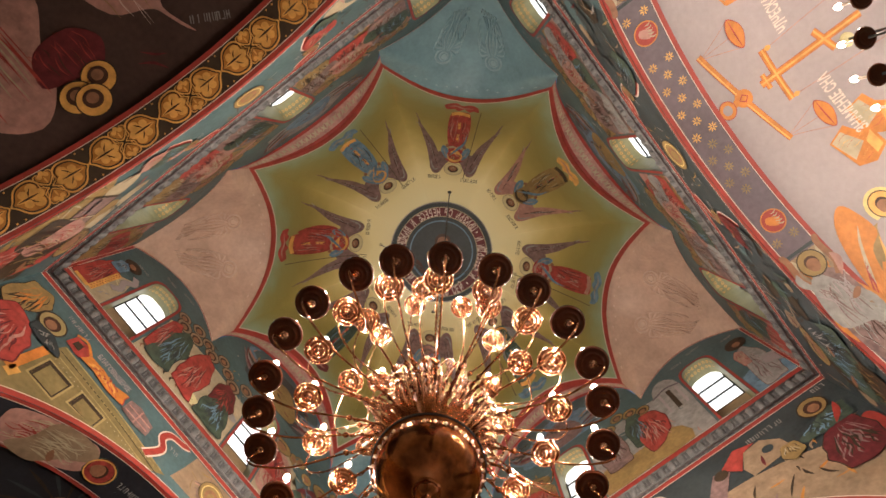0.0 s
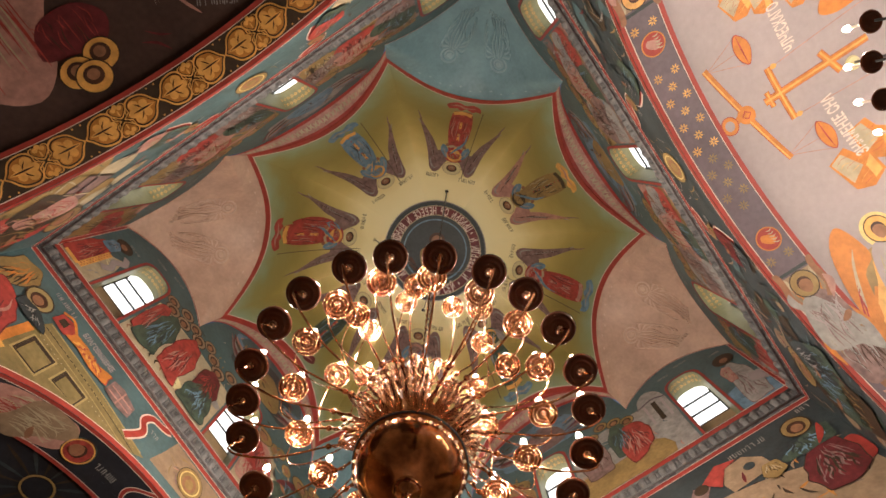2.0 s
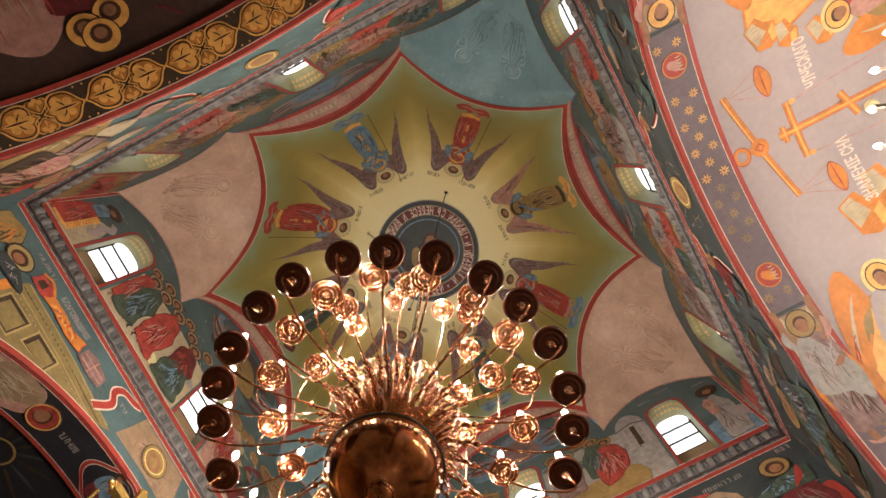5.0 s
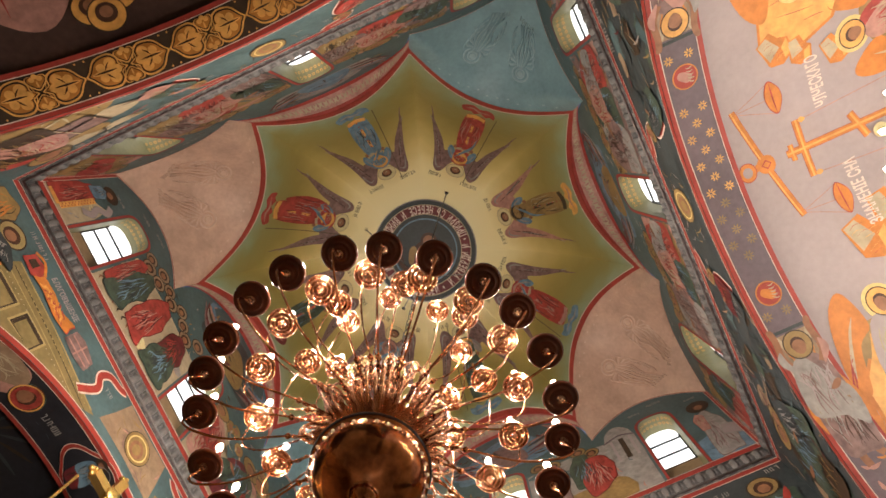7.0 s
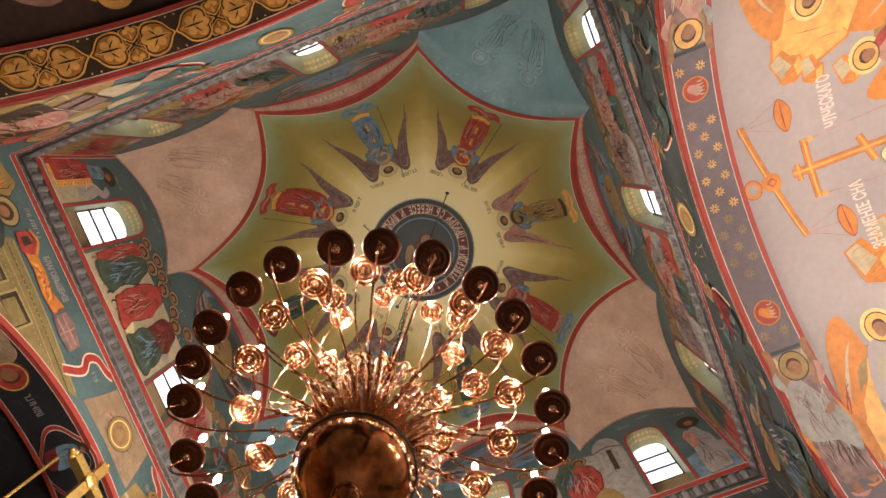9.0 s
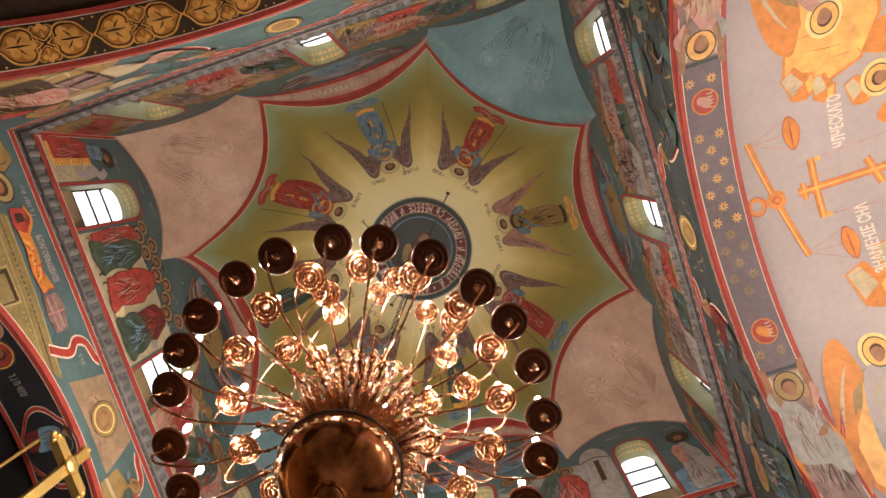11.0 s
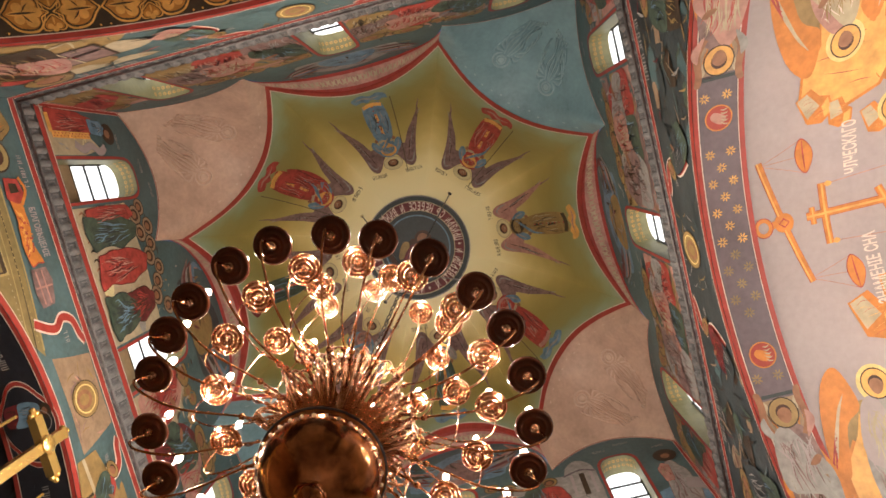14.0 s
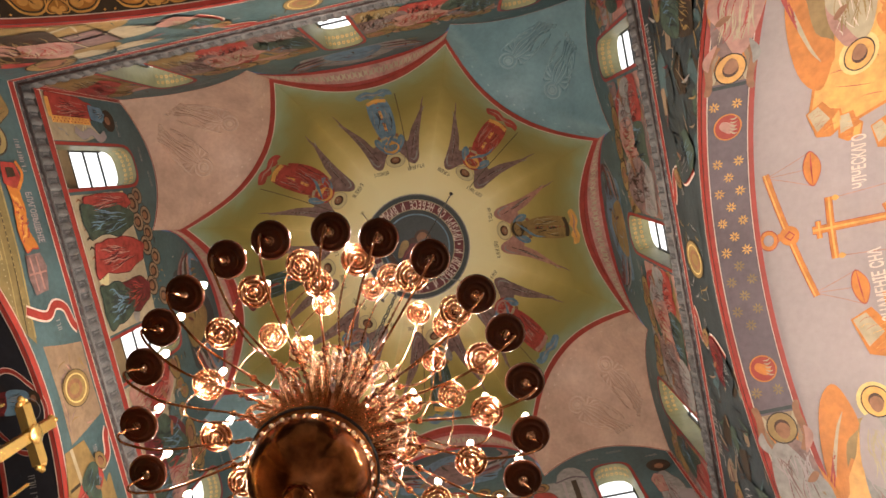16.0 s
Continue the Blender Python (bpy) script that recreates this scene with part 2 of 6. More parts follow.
def build_arm(k):
    r0, d0 = R_ARCH + 0.05, A + BAND_W[k]
    # barrel vault with thickness
    def vault(a, b, r=r0):
        t = math.pi * a
        return arm_pt(k, r * math.cos(t), d0 + (ARM_END - d0) * b, Z_ARCH + r * math.sin(t))
    bm = grid(vault, 48, 10)
    grid(lambda a, b: vault(a, b, r0 + 0.35), 48, 1, bm)
    tagged(part("vault_" + NAMES[k], bm, VAULT[k]), {"pale": "pale rose plaster barrel vault", "maroon": "dark maroon painted barrel vault", "night": "night-blue painted barrel vault", "ochre": "ochre painted barrel vault"}[VAULT[k]], "vault", kind="structure")
    # soffit of the great arch
    bm = grid(lambda a, b: arm_pt(k, R_ARCH * math.cos(math.pi * a), A + 0.002 + (BAND_W[k] - 0.002) * b, Z_ARCH + R_ARCH * math.sin(math.pi * a)), 64, 2)
    grid(lambda a, b: arm_pt(k, (R_ARCH + 0.06 * b) * math.cos(math.pi * a), A + BAND_W[k], Z_ARCH + (R_ARCH + 0.06 * b) * math.sin(math.pi * a)), 64, 1, bm)
    tagged(part("arch_soffit_" + NAMES[k], bm, BAND[k]), "painted soffit of the great arch", "arch", kind="structure")
    # side walls and end wall
    bm = bmesh.new()
    for s in (-1, 1):
        p = [arm_pt(k, s * (r0 + q), d, 0) for q, d in ((0, A), (0.5, A), (0.5, ARM_END + 0.5), (0, ARM_END + 0.5))]
        b = [bm.verts.new(v) for v in p]
        t = [bm.verts.new(v + Vector((0, 0, Z_ARCH))) for v in p]
        for i in range(4):
            bm.faces.new((b[i], b[(i + 1) % 4], t[(i + 1) % 4], t[i]))
        bm.faces.new(t)
    tagged(part("wall_side_" + NAMES[k], bm, "wall"), "plain ochre side walls of the arm", "wall", kind="structure")
    bm = grid(lambda a, b: arm_pt(k, -5 + 10 * a, ARM_END, 11 * b), 4, 4)
    grid(lambda a, b: arm_pt(k, -5 + 10 * a, ARM_END + 0.4, 11 * b), 1, 1, bm)
    tagged(part("wall_end_" + NAMES[k], bm, "wall"), "plain ochre end wall of the arm", "wall", kind="structure")
    # spandrel wall over the arch
    us = [R_ARCH * math.sin(radians(q)) for q in range(-90, 91, 3)]
    us = [-A - 0.6] + us + [A + 0.6]
    bm = bmesh.new()
    for off in (0.0, -0.5):
        rows = []
        for u in us:
            zb = arch_z(u) if abs(u) <= R_ARCH else Z_ARCH - 0.2
            rows.append([bm.verts.new(wall_pt(k, u, zb + (Z_TOP - 0.1 - zb) * j / 4, off)) for j in range(5)])
        for a, b in zip(rows, rows[1:]):
            for j in range(4):
                bm.faces.new((a[j], b[j], b[j + 1], a[j + 1]))
    tagged(part("wall_spandrel_" + NAMES[k], bm, "slate" if k in (0, 3) else "teal"), "painted spandrel wall over the great arch", "wall", kind="structure")


for k in range(4):
    build_arm(k)


# ---------------------------------------------------------------- drum walls, windows
def build_drum_wall(k):
    cuts = sorted(set(span(-A, A, 64) + [c + WIN_W * math.sin(radians(q)) for c in WIN_U for q in range(-90, 91, 15)]))
    bm = bmesh.new()
    for off in (0.0, -0.6):
        for a, b in zip(cuts, cuts[1:]):
            if b - a < 1e-6:
                continue
            mid = (a + b) / 2
            c = next((w for w in WIN_U if abs(mid - w) < WIN_W), None)
            spans = [(lambda u: Z_TOP - 0.15, lunette_z)] if c is None else [(lambda u: Z_TOP - 0.15, lambda u: WIN_B), (lambda u, c=c: win_top(u - c), lunette_z)]
            for lo, hi in spans:
                bm.faces.new([bm.verts.new(wall_pt(k, *q, off)) for q in ((a, lo(a)), (b, lo(b)), (b, hi(b)), (a, hi(a)))])
    bmesh.ops.remove_doubles(bm, verts=bm.verts, dist=1e-4)
    tagged(part("wall_drum_" + NAMES[k], bm, "teal"), "frescoed drum wall with three arched windows", "wall", kind="structure")


def win_outline(grow=0.0):
    w = WIN_W + grow
    pts = [(-w, WIN_B - grow)] + [(-w, WIN_B + (WIN_S - WIN_B) * q / 4) for q in range(1, 5)]
    pts += [(w * math.sin(radians(q)), WIN_S + grow + (WIN_C - WIN_S) * math.sqrt(max(0, 1 - abs(math.sin(radians(q))) ** 3)) ** 0.8) for q in range(-75, 76, 15)]
    return pts + [(w, WIN_B + (WIN_S - WIN_B) * q / 4) for q in range(4, 0, -1)] + [(w, WIN_B - grow)]


WIN_COUNT = 0
for k in range(4):
    build_drum_wall(k)
    for c in WIN_U:
        WIN_COUNT += 1
        win = holder("window_%d" % WIN_COUNT, "arched drum window with white daylight panes and dark bars", "window", "structure")
        out = win_outline()
        n = len(out)
        bm = bmesh.new()
        for i in range(n - 1):
            bm.faces.new([bm.verts.new(wall_pt(k, c + p[0], p[1], o)) for p, o in ((out[i], 0), (out[i + 1], 0), (out[i + 1], -0.6), (out[i], -0.6))])
        bm.faces.new([bm.verts.new(wall_pt(k, c + p[0], p[1], o)) for p, o in ((out[0], 0), (out[-1], 0), (out[-1], -0.6), (out[0], -0.6))])
        part("reveal", bm, "reveal", win, "pale gold painted window reveal")
        # scroll ornament on the reveal
        bm = bmesh.new()
        for i in range(5, n - 6):
            p, q = out[i], out[i + 1]
            for j in range(2):
                o = 0.05 + 0.1 * j
                m0 = wall_pt(k, c + (p[0] + q[0]) / 2, (p[1] + q[1]) / 2 - 0.006, -o - 0.03)
                t1 = (wall_pt(k, c + q[0], q[1], 0) - wall_pt(k, c + p[0], p[1], 0)).normalized()
                t2 = wall_pt(k, 0, 0, -1) - wall_pt(k, 0, 0, 0)
                ring = []
                for a in range(8):
                    ang = 2 * math.pi * a / 8
                    for rr in (0.026, 0.016):
                        ring.append(bm.verts.new(m0 + t1 * rr * math.cos(ang) + t2 * rr * math.sin(ang)))
                for a in range(8):
                    b = (a + 1) % 8
                    bm.faces.new((ring[2 * a], ring[2 * b], ring[2 * b + 1], ring[2 * a + 1]))
        part("scroll_ornament", bm, "gold", win)
        # lower panel, frame bars, pane
        d = -WIN_D
        bm = grid(lambda a, b: wall_pt(k, c - WIN_W + 2 * WIN_W * a, WIN_B + 0.78 * b, d), 2, 2)
        part("lower_panel", bm, "sill", win, "tan plaster panel below the pane")
        zb = WIN_B + 0.80
        bm = bmesh.new()
        def bar(u0, z0, u1, z1, w=0.02, th=0.05):
            h = Vector((u1 - u0, z1 - z0)).normalized()
            nx, nz = -h.y * w / 2, h.x * w / 2
            q = [(u0 + nx, z0 + nz), (u1 + nx, z1 + nz), (u1 - nx, z1 - nz), (u0 - nx, z0 - nz)]
            f = [bm.verts.new(wall_pt(k, c + a, b, d)) for a, b in q]
            g = [bm.verts.new(wall_pt(k, c + a, b, d - th)) for a, b in q]
            bm.faces.new(f)
            bm.faces.new(g)
            for i in range(4):
                bm.faces.new((f[i], f[(i + 1) % 4], g[(i + 1) % 4], g[i]))
        bar(-WIN_W, zb, WIN_W, zb, 0.035)
        for z in (zb + 0.42, zb + 0.86):
            bar(-WIN_W, z, WIN_W, z)
        for sgn in (-1, 1):
            bar(sgn * (WIN_W - 0.012), zb, sgn * (WIN_W - 0.012), WIN_S, 0.024)
        part("window_frame", bm, "frame", win, "dark thin window bars")
        bm = bmesh.new()
        up = [p for p in out if p[1] >= WIN_B + 0.79]
        vs = [bm.verts.new(wall_pt(k, c - WIN_W, zb, d - 0.03))] + [bm.verts.new(wall_pt(k, c + p[0], p[1], d - 0.03)) for p in up] + [bm.verts.new(wall_pt(k, c + WIN_W, zb, d - 0.03))]
        bm.faces.new(vs)
        part("pane", bm, "sky", win, "white daylight pane")


# ---------------------------------------------------------------- dome, squinches, lunette soffits
def build_dome():
    bm = bmesh.new()
    lay = bm.verts.layers.float.new("ray")
    for k in range(8):
        vs = []
        for i in range(21):
            w = -1 + 2 * i / 20
            row = []
            for j in range(25):
                q = 0.02 + 0.98 * j / 24
                rho = q * edge_rho(w)
                v = bm.verts.new(dome_pt(k, rho, w))
                v[lay] = q * 1.03
                row.append(v)
            vs.append(row)
        for i in range(20):
            for j in range(24):
                f = bm.faces.new((vs[i][j], vs[i + 1][j], vs[i + 1][j + 1], vs[i][j + 1]))
                f.smooth = True
    tagged(part("dome_ceiling", bm, "dome"), "gold-painted eight-sided dome", "ceiling", kind="structure")


build_dome()
SQ = ("blue", "pink", "blue", "pink")


def squinch_pt(k, r, s, off=0.0):
    def side(kk, sg, rr):
        if rr <= 0.8:
            u = A + (E1 - A) * rr / 0.8
            return wall_pt(kk, sg * u, lunette_z(u))
        q = (rr - 0.8) / 0.2
        return wall_pt(kk, sg * E1, Z_SPR).lerp(dome_pt(2 * kk % 8, RHO, sg), q)
    pa, pb = side(k, 1, r), side((k + 1) % 4, -1, r)
    t = radians(90 * k + 45)
    crown = dome_pt((2 * k + 1) % 8, edge_rho(0), 0)
    rd = A * math.sqrt(2) + (math.hypot(crown.x, crown.y) - A * math.sqrt(2)) * r
    m = Vector((rd * math.cos(t), rd * math.sin(t), Z_SPR + (crown.z - Z_SPR) * math.sin(r * math.pi / 2) ** 1.1))
    def arched(qa, qb, qm):
        return qa.lerp(qb, s) + (qm - (qa + qb) / 2) * (1 - abs(2 * s - 1) ** 2.2)
    w = -1 + 2 * s
    d = dome_pt((2 * k + 1) % 8, edge_rho(w), w)
    p = arched(pa, pb, m) + (d - arched(side(k, 1, 1.0), side((k + 1) % 4, -1, 1.0), crown)) * r ** 5
    return p - Vector((math.cos(t), math.sin(t), 0.45)) * off


for k in range(4):
    bm = grid(lambda a, b: squinch_pt(k, a, b), 30, 24)
    tagged(part("squinch_vault_" + ("south_east", "north_east", "north_west", "south_west")[k], bm, SQ[k]), SQ[k] + " plaster corner squinch vault with low relief", "vault", kind="structure")


def soffit_pt(k, a, b, off=0.0):
    f = radians(-90 + 180 * a)
    p = wall_pt(k, E1 * math.sin(f), lunette_z(E1 * math.sin(f)))
    return p.lerp(dome_pt(2 * k, edge_rho(math.sin(f)), math.sin(f)), b) - Vector((0, 0, off))


for k in range(4):
    bm = grid(lambda a, b: soffit_pt(k, a, 0.16 * b), 40, 1, None, 0)
    grid(lambda a, b: soffit_pt(k, a, 0.16 + 0.62 * b), 40, 2, bm, 1)
    grid(lambda a, b: soffit_pt(k, a, 0.78 + 0.22 * b), 40, 1, bm, 0)
    # running leaf ornament
    for i in range(3, 46):
        c = soffit_pt(k, i / 48, 0.47, 0.006)
        t1 = (soffit_pt(k, (i + 0.3) / 48, 0.47) - soffit_pt(k, i / 48, 0.47)).normalized()
        t2 = (soffit_pt(k, i / 48, 0.7) - soffit_pt(k, i / 48, 0.3)).normalized()
        q = 1 if i % 2 else -1
        f = bm.faces.new([bm.verts.new(c + t1 * x + t2 * y * q) for x, y in ((-0.05, -0.06), (0, -0.02), (0.045, -0.07), (0.03, 0.02), (0.055, 0.07), (0, 0.04), (-0.05, 0.08), (-0.03, 0.01))])
        f.material_index = 2
    tagged(part("lunette_soffit_" + NAMES[k], bm, ["red", "robe_rose", "cream"]), "red-edged ornamental soffit of the wall lunette", "arch", kind="structure")


# ---------------------------------------------------------------- painted lines
def ribbon(bm, fn, n, x0, x1, mi):
    """A strip along fn(t, x): t runs along it, x across it in metres."""
    vs = [(bm.verts.new(fn(i / n, x0)), bm.verts.new(fn(i / n, x1))) for i in range(n + 1)]
    for a, b in zip(vs, vs[1:]):
        bm.faces.new((a[0], b[0], b[1], a[1])).material_index = mi


def red_line(bm, fn, n, half=0.045):
    ribbon(bm, lambda t, x: fn(t, x, 0.004), n, -half, half, 0)
    for s in (-1, 1):
        ribbon(bm, lambda t, x: fn(t, x, 0.008), n, s * half, s * (half + 0.016), 1)


for k in range(4):
    bm = bmesh.new()
    a0 = A - 0.01
    red_line(bm, lambda t, x, o: wall_pt(k, -a0 + 2 * a0 * t, Z_CORN - 0.045 + x, o), 8, 0.05)
    red_line(bm, lambda t, x, o: wall_pt(k, -a0 + 2 * a0 * t, 11.60 + x, o), 8, 0.06)
    for s in (-1, 1):
        red_line(bm, lambda t, x, o: wall_pt(k, s * (A - 0.03 - x * 0.5), 11.6 + (Z_SPR - 11.6) * t, o), 4, 0.045)
    # edge of the great arch on the spandrel and on both sides of its soffit
    def arc(t, x, o, r=R_ARCH):
        g = math.pi * (0.02 + 0.96 * t)
        return wall_pt(k, (r + x) * math.cos(g), Z_ARCH + (r + x) * math.sin(g), o)
    ribbon(bm, lambda t, x: arc(t, x, 0.005), 60, 0.0, 0.085, 0)
    ribbon(bm, lambda t, x: arc(t, x, 0.009), 60, 0.085, 0.098, 1)
    def sof(t, d, o):
        g = math.pi * (0.02 + 0.96 * t)
        return arm_pt(k, (R_ARCH - o) * math.cos(g), A + d, Z_ARCH + (R_ARCH - o) * math.sin(g))
    ribbon(bm, lambda t, x: sof(t, x, 0.005), 60, 0.0, 0.05, 0)
    ribbon(bm, lambda t, x: sof(t, x, 0.005), 60, BAND_W[k] - 0.06, BAND_W[k], 0)
    ribbon(bm, lambda t, x: sof(t, x, 0.009), 60, 0.05, 0.060, 1)
    ribbon(bm, lambda t, x: sof(t, x, 0.009), 60, BAND_W[k] - 0.069, BAND_W[k] - 0.06, 1)
    # lunette edges on the wall, windows' outlines
    for s in (-1, 1):
        red_line(bm, lambda t, x, o: wall_pt(k, s * (E1 + (A - E1) * t), lunette_z(E1 + (A - E1) * t) - 0.02 + x, o), 24, 0.02)
    for c in WIN_U:
        o1 = win_outline(0.008)
        o2 = win_outline(0.055)
        for i in range(len(o1) - 1):
            q = [(o1[i], 0.006), (o1[i + 1], 0.006), (o2[i + 1], 0.006), (o2[i], 0.006)]
            bm.faces.new([bm.verts.new(wall_pt(k, c + p[0], p[1], o)) for p, o in q]).material_index = 0
    tagged(part("trim_" + NAMES[k], bm, ["red", "white"]), "red and white painted border lines", "trim", kind="structure")
bm = bmesh.new()
for k in range(8):
    ribbon(bm, lambda t, x: dome_pt(k, edge_rho(-1 + 2 * t) - x, -1 + 2 * t, 0.006), 30, -0.01, 0.055, 0)
    ribbon(bm, lambda t, x: dome_pt(k, edge_rho(-1 + 2 * t) - x, -1 + 2 * t, 0.009), 30, 0.055, 0.066, 1)
tagged(part("trim_dome", bm, ["red", "white"]), "red painted rim line of the dome", "trim", kind="structure")


# ---------------------------------------------------------------- cornice
for k in range(4):
    body = holder("cornice_" + NAMES[k], "grey carved stone cornice with cushion moulding", "cornice", "structure")
    def prof(t, a):
        g = radians(-90 + 180 * a)
        lim = A - 0.002
        off = 0.085 * math.cos(g)
        return wall_pt(k, (-lim + off) + (2 * lim - 2 * off) * t, 11.285 + 0.15 * math.sin(g), off)
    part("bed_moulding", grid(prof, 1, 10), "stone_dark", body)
    for f in (-1, 1):
        part("fillet", tube([wall_pt(k, -A + 0.06, 11.285 + 0.130 * f, 0.058), wall_pt(k, A - 0.06, 11.285 + 0.130 * f, 0.058)], 0.02, 8), "stone", body)
    cushion = None
    count = 44
    for i in range(count):
        u = -A + 0.2 + (2 * A - 0.4) * i / (count - 1)
        if cushion is None:
            bm = bmesh.new()
            prs = [(-0.125, 0.09), (-0.115, 0.125), (-0.06, 0.152), (0.01, 0.155), (0.04, 0.135), (0.05, 0.085), (0.065, 0.10), (0.08, 0.118), (0.105, 0.118), (0.12, 0.09), (0.125, 0.07)]
            rings = [[bm.verts.new((r * 0.74 * math.cos(radians(g)), x * 0.64, r * math.sin(radians(g)))) for g in range(-90, 91, 30)] for x, r in prs]
            for a, b in zip(rings, rings[1:]):
                for j in range(6):
                    fc = bm.faces.new((a[j], a[j + 1], b[j + 1], b[j]))
                    fc.smooth = True
            for r in (rings[0], rings[-1]):
                bm.faces.new(r)
            cushion = mesh_of("cushion", bm, "stone")
        ob = new("cushion", cushion)
        ob.parent = body
        ob.matrix_local = Matrix.Translation(wall_pt(k, u, 11.285, 0.004)) @ Matrix.Rotation(radians(90 * k + 180), 4, "Z")

# ---------------------------------------------------------------- fresco painting: thin raised paint layers that follow each surface
PAINTS = ["red", "white", "gold", "orange", "brown", "cream", "ochre", "robe_red", "robe_wine", "robe_green", "robe_blue", "robe_grey", "robe_rose", "wing", "flesh", "hair",
          "halo", "halo_pale", "ink", "teal", "slate", "pink", "blue", "night", "purple", "maroon", "pale", "rust", "tan", "pink_relief", "blue_relief", "palace", "palace_light"]
PI = {n: i for i, n in enumerate(PAINTS)}
rng = random.Random(7)


def smooth_loop(pts, n=4):
    out, m = [], len(pts)
    for i in range(m):
        a, b, c, d = (Vector(pts[(i + j) % m]) for j in (-1, 0, 1, 2))
        for k in range(n):
            t = k / n
            out.append(0.5 * ((2 * b) + (c - a) * t + (2 * a - 5 * b + 4 * c - d) * t * t + (3 * b - a - 3 * c + d) * t ** 3))
    return out


def blob(bm, S, pts, col, off, n=4, rings=2):
    o = smooth_loop(pts, n) if n > 1 else [Vector(p) for p in pts]
    c = sum(o, Vector((0, 0))) / len(o)
    prev, m = None, len(o)
    cen = bm.verts.new(S(c.x, c.y, off))
    for r in range(1, rings + 1):
        cur = [bm.verts.new(S(*(c + (p - c) * r / rings), off)) for p in o]
        for i in range(m):
            j = (i + 1) % m
            f = bm.faces.new((cen, cur[i], cur[j])) if prev is None else bm.faces.new((prev[i], cur[i], cur[j], prev[j]))
            f.material_index = PI[col]
        prev = cur


def disc(bm, S, x, y, r, col, off, r0=0.0, seg=20, sy=1.0):
    a = [bm.verts.new(S(x + r * math.cos(2 * math.pi * i / seg), y + sy * r * math.sin(2 * math.pi * i / seg), off)) for i in range(seg)]
    if r0 <= 0:
        c = bm.verts.new(S(x, y, off))
        fs = [bm.faces.new((c, a[i], a[(i + 1) % seg])) for i in range(seg)]
    else:
        b = [bm.verts.new(S(x + r0 * math.cos(2 * math.pi * i / seg), y + sy * r0 * math.sin(2 * math.pi * i / seg), off)) for i in range(seg)]
        fs = [bm.faces.new((b[i], a[i], a[(i + 1) % seg], b[(i + 1) % seg])) for i in range(seg)]
    for f in fs:
        f.material_index = PI[col]


def stroke(bm, S, pts, width, col, off, n=4, taper=True):
    p = bez([Vector((*q, 0)) for q in pts], n)
    vs = []
    for i, q in enumerate(p):
        d = p[min(i + 1, len(p) - 1)] - p[max(i - 1, 0)]
        nx = Vector((-d.y, d.x)).normalized()
        w = width / 2 * (1 if not taper else max(0.12, math.sin(math.pi * (i + 0.4) / (len(p) - 0.2))))
        vs.append((bm.verts.new(S(q.x + nx.x * w, q.y + nx.y * w, off)), bm.verts.new(S(q.x - nx.x * w, q.y - nx.y * w, off))))
    for a, b in zip(vs, vs[1:]):
        bm.faces.new((a[0], b[0], b[1], a[1])).material_index = PI[col]


def local(S, x0, y0, ang=0.0, s=1.0, flip=1, wide=1.0):
    c, q, g = math.cos(ang), math.sin(ang), flip * wide
    return lambda x, y, o: S(x0 + s * (g * x * c - y * q), y0 + s * (g * x * q + y * c), o)


LIGHTER = {"robe_red": "robe_rose", "robe_wine": "robe_red", "robe_green": "robe_blue", "robe_blue": "robe_grey", "robe_grey": "pale", "robe_rose": "cream", "ochre": "cream", "cream": "white", "orange": "gold", "wing": "robe_grey", "gold": "cream", "slate": "robe_grey", "brown": "ochre"}
DARKER = {"robe_red": "robe_wine", "robe_wine": "brown", "robe_green": "slate", "robe_blue": "slate", "robe_grey": "wing", "robe_rose": "robe_red", "ochre": "brown", "cream": "ochre", "orange": "robe_red", "wing": "hair", "gold": "ochre", "slate": "night", "brown": "hair"}


def folds(bm, S, col, off, n, x0, x1, y0, y1, w=0.03):
    n, w = int(n * 1.6) + 1, w * 0.6
    for i in range(n):
        x = x0 + (x1 - x0) * (i + rng.uniform(0.2, 0.8)) / n
        a, b = sorted((rng.uniform(y0, y1), rng.uniform(y0, y1)))
        b = min(y1, max(b, a + (y1 - y0) * 0.55))
        c = (LIGHTER if rng.random() < 0.5 else DARKER).get(col, "cream")
        stroke(bm, S, [(x, a), (x + rng.uniform(-0.03, 0.03), (a + b) / 2), (x + rng.uniform(-0.05, 0.05), b)], w * rng.uniform(0.3, 0.8), c, off, 4)


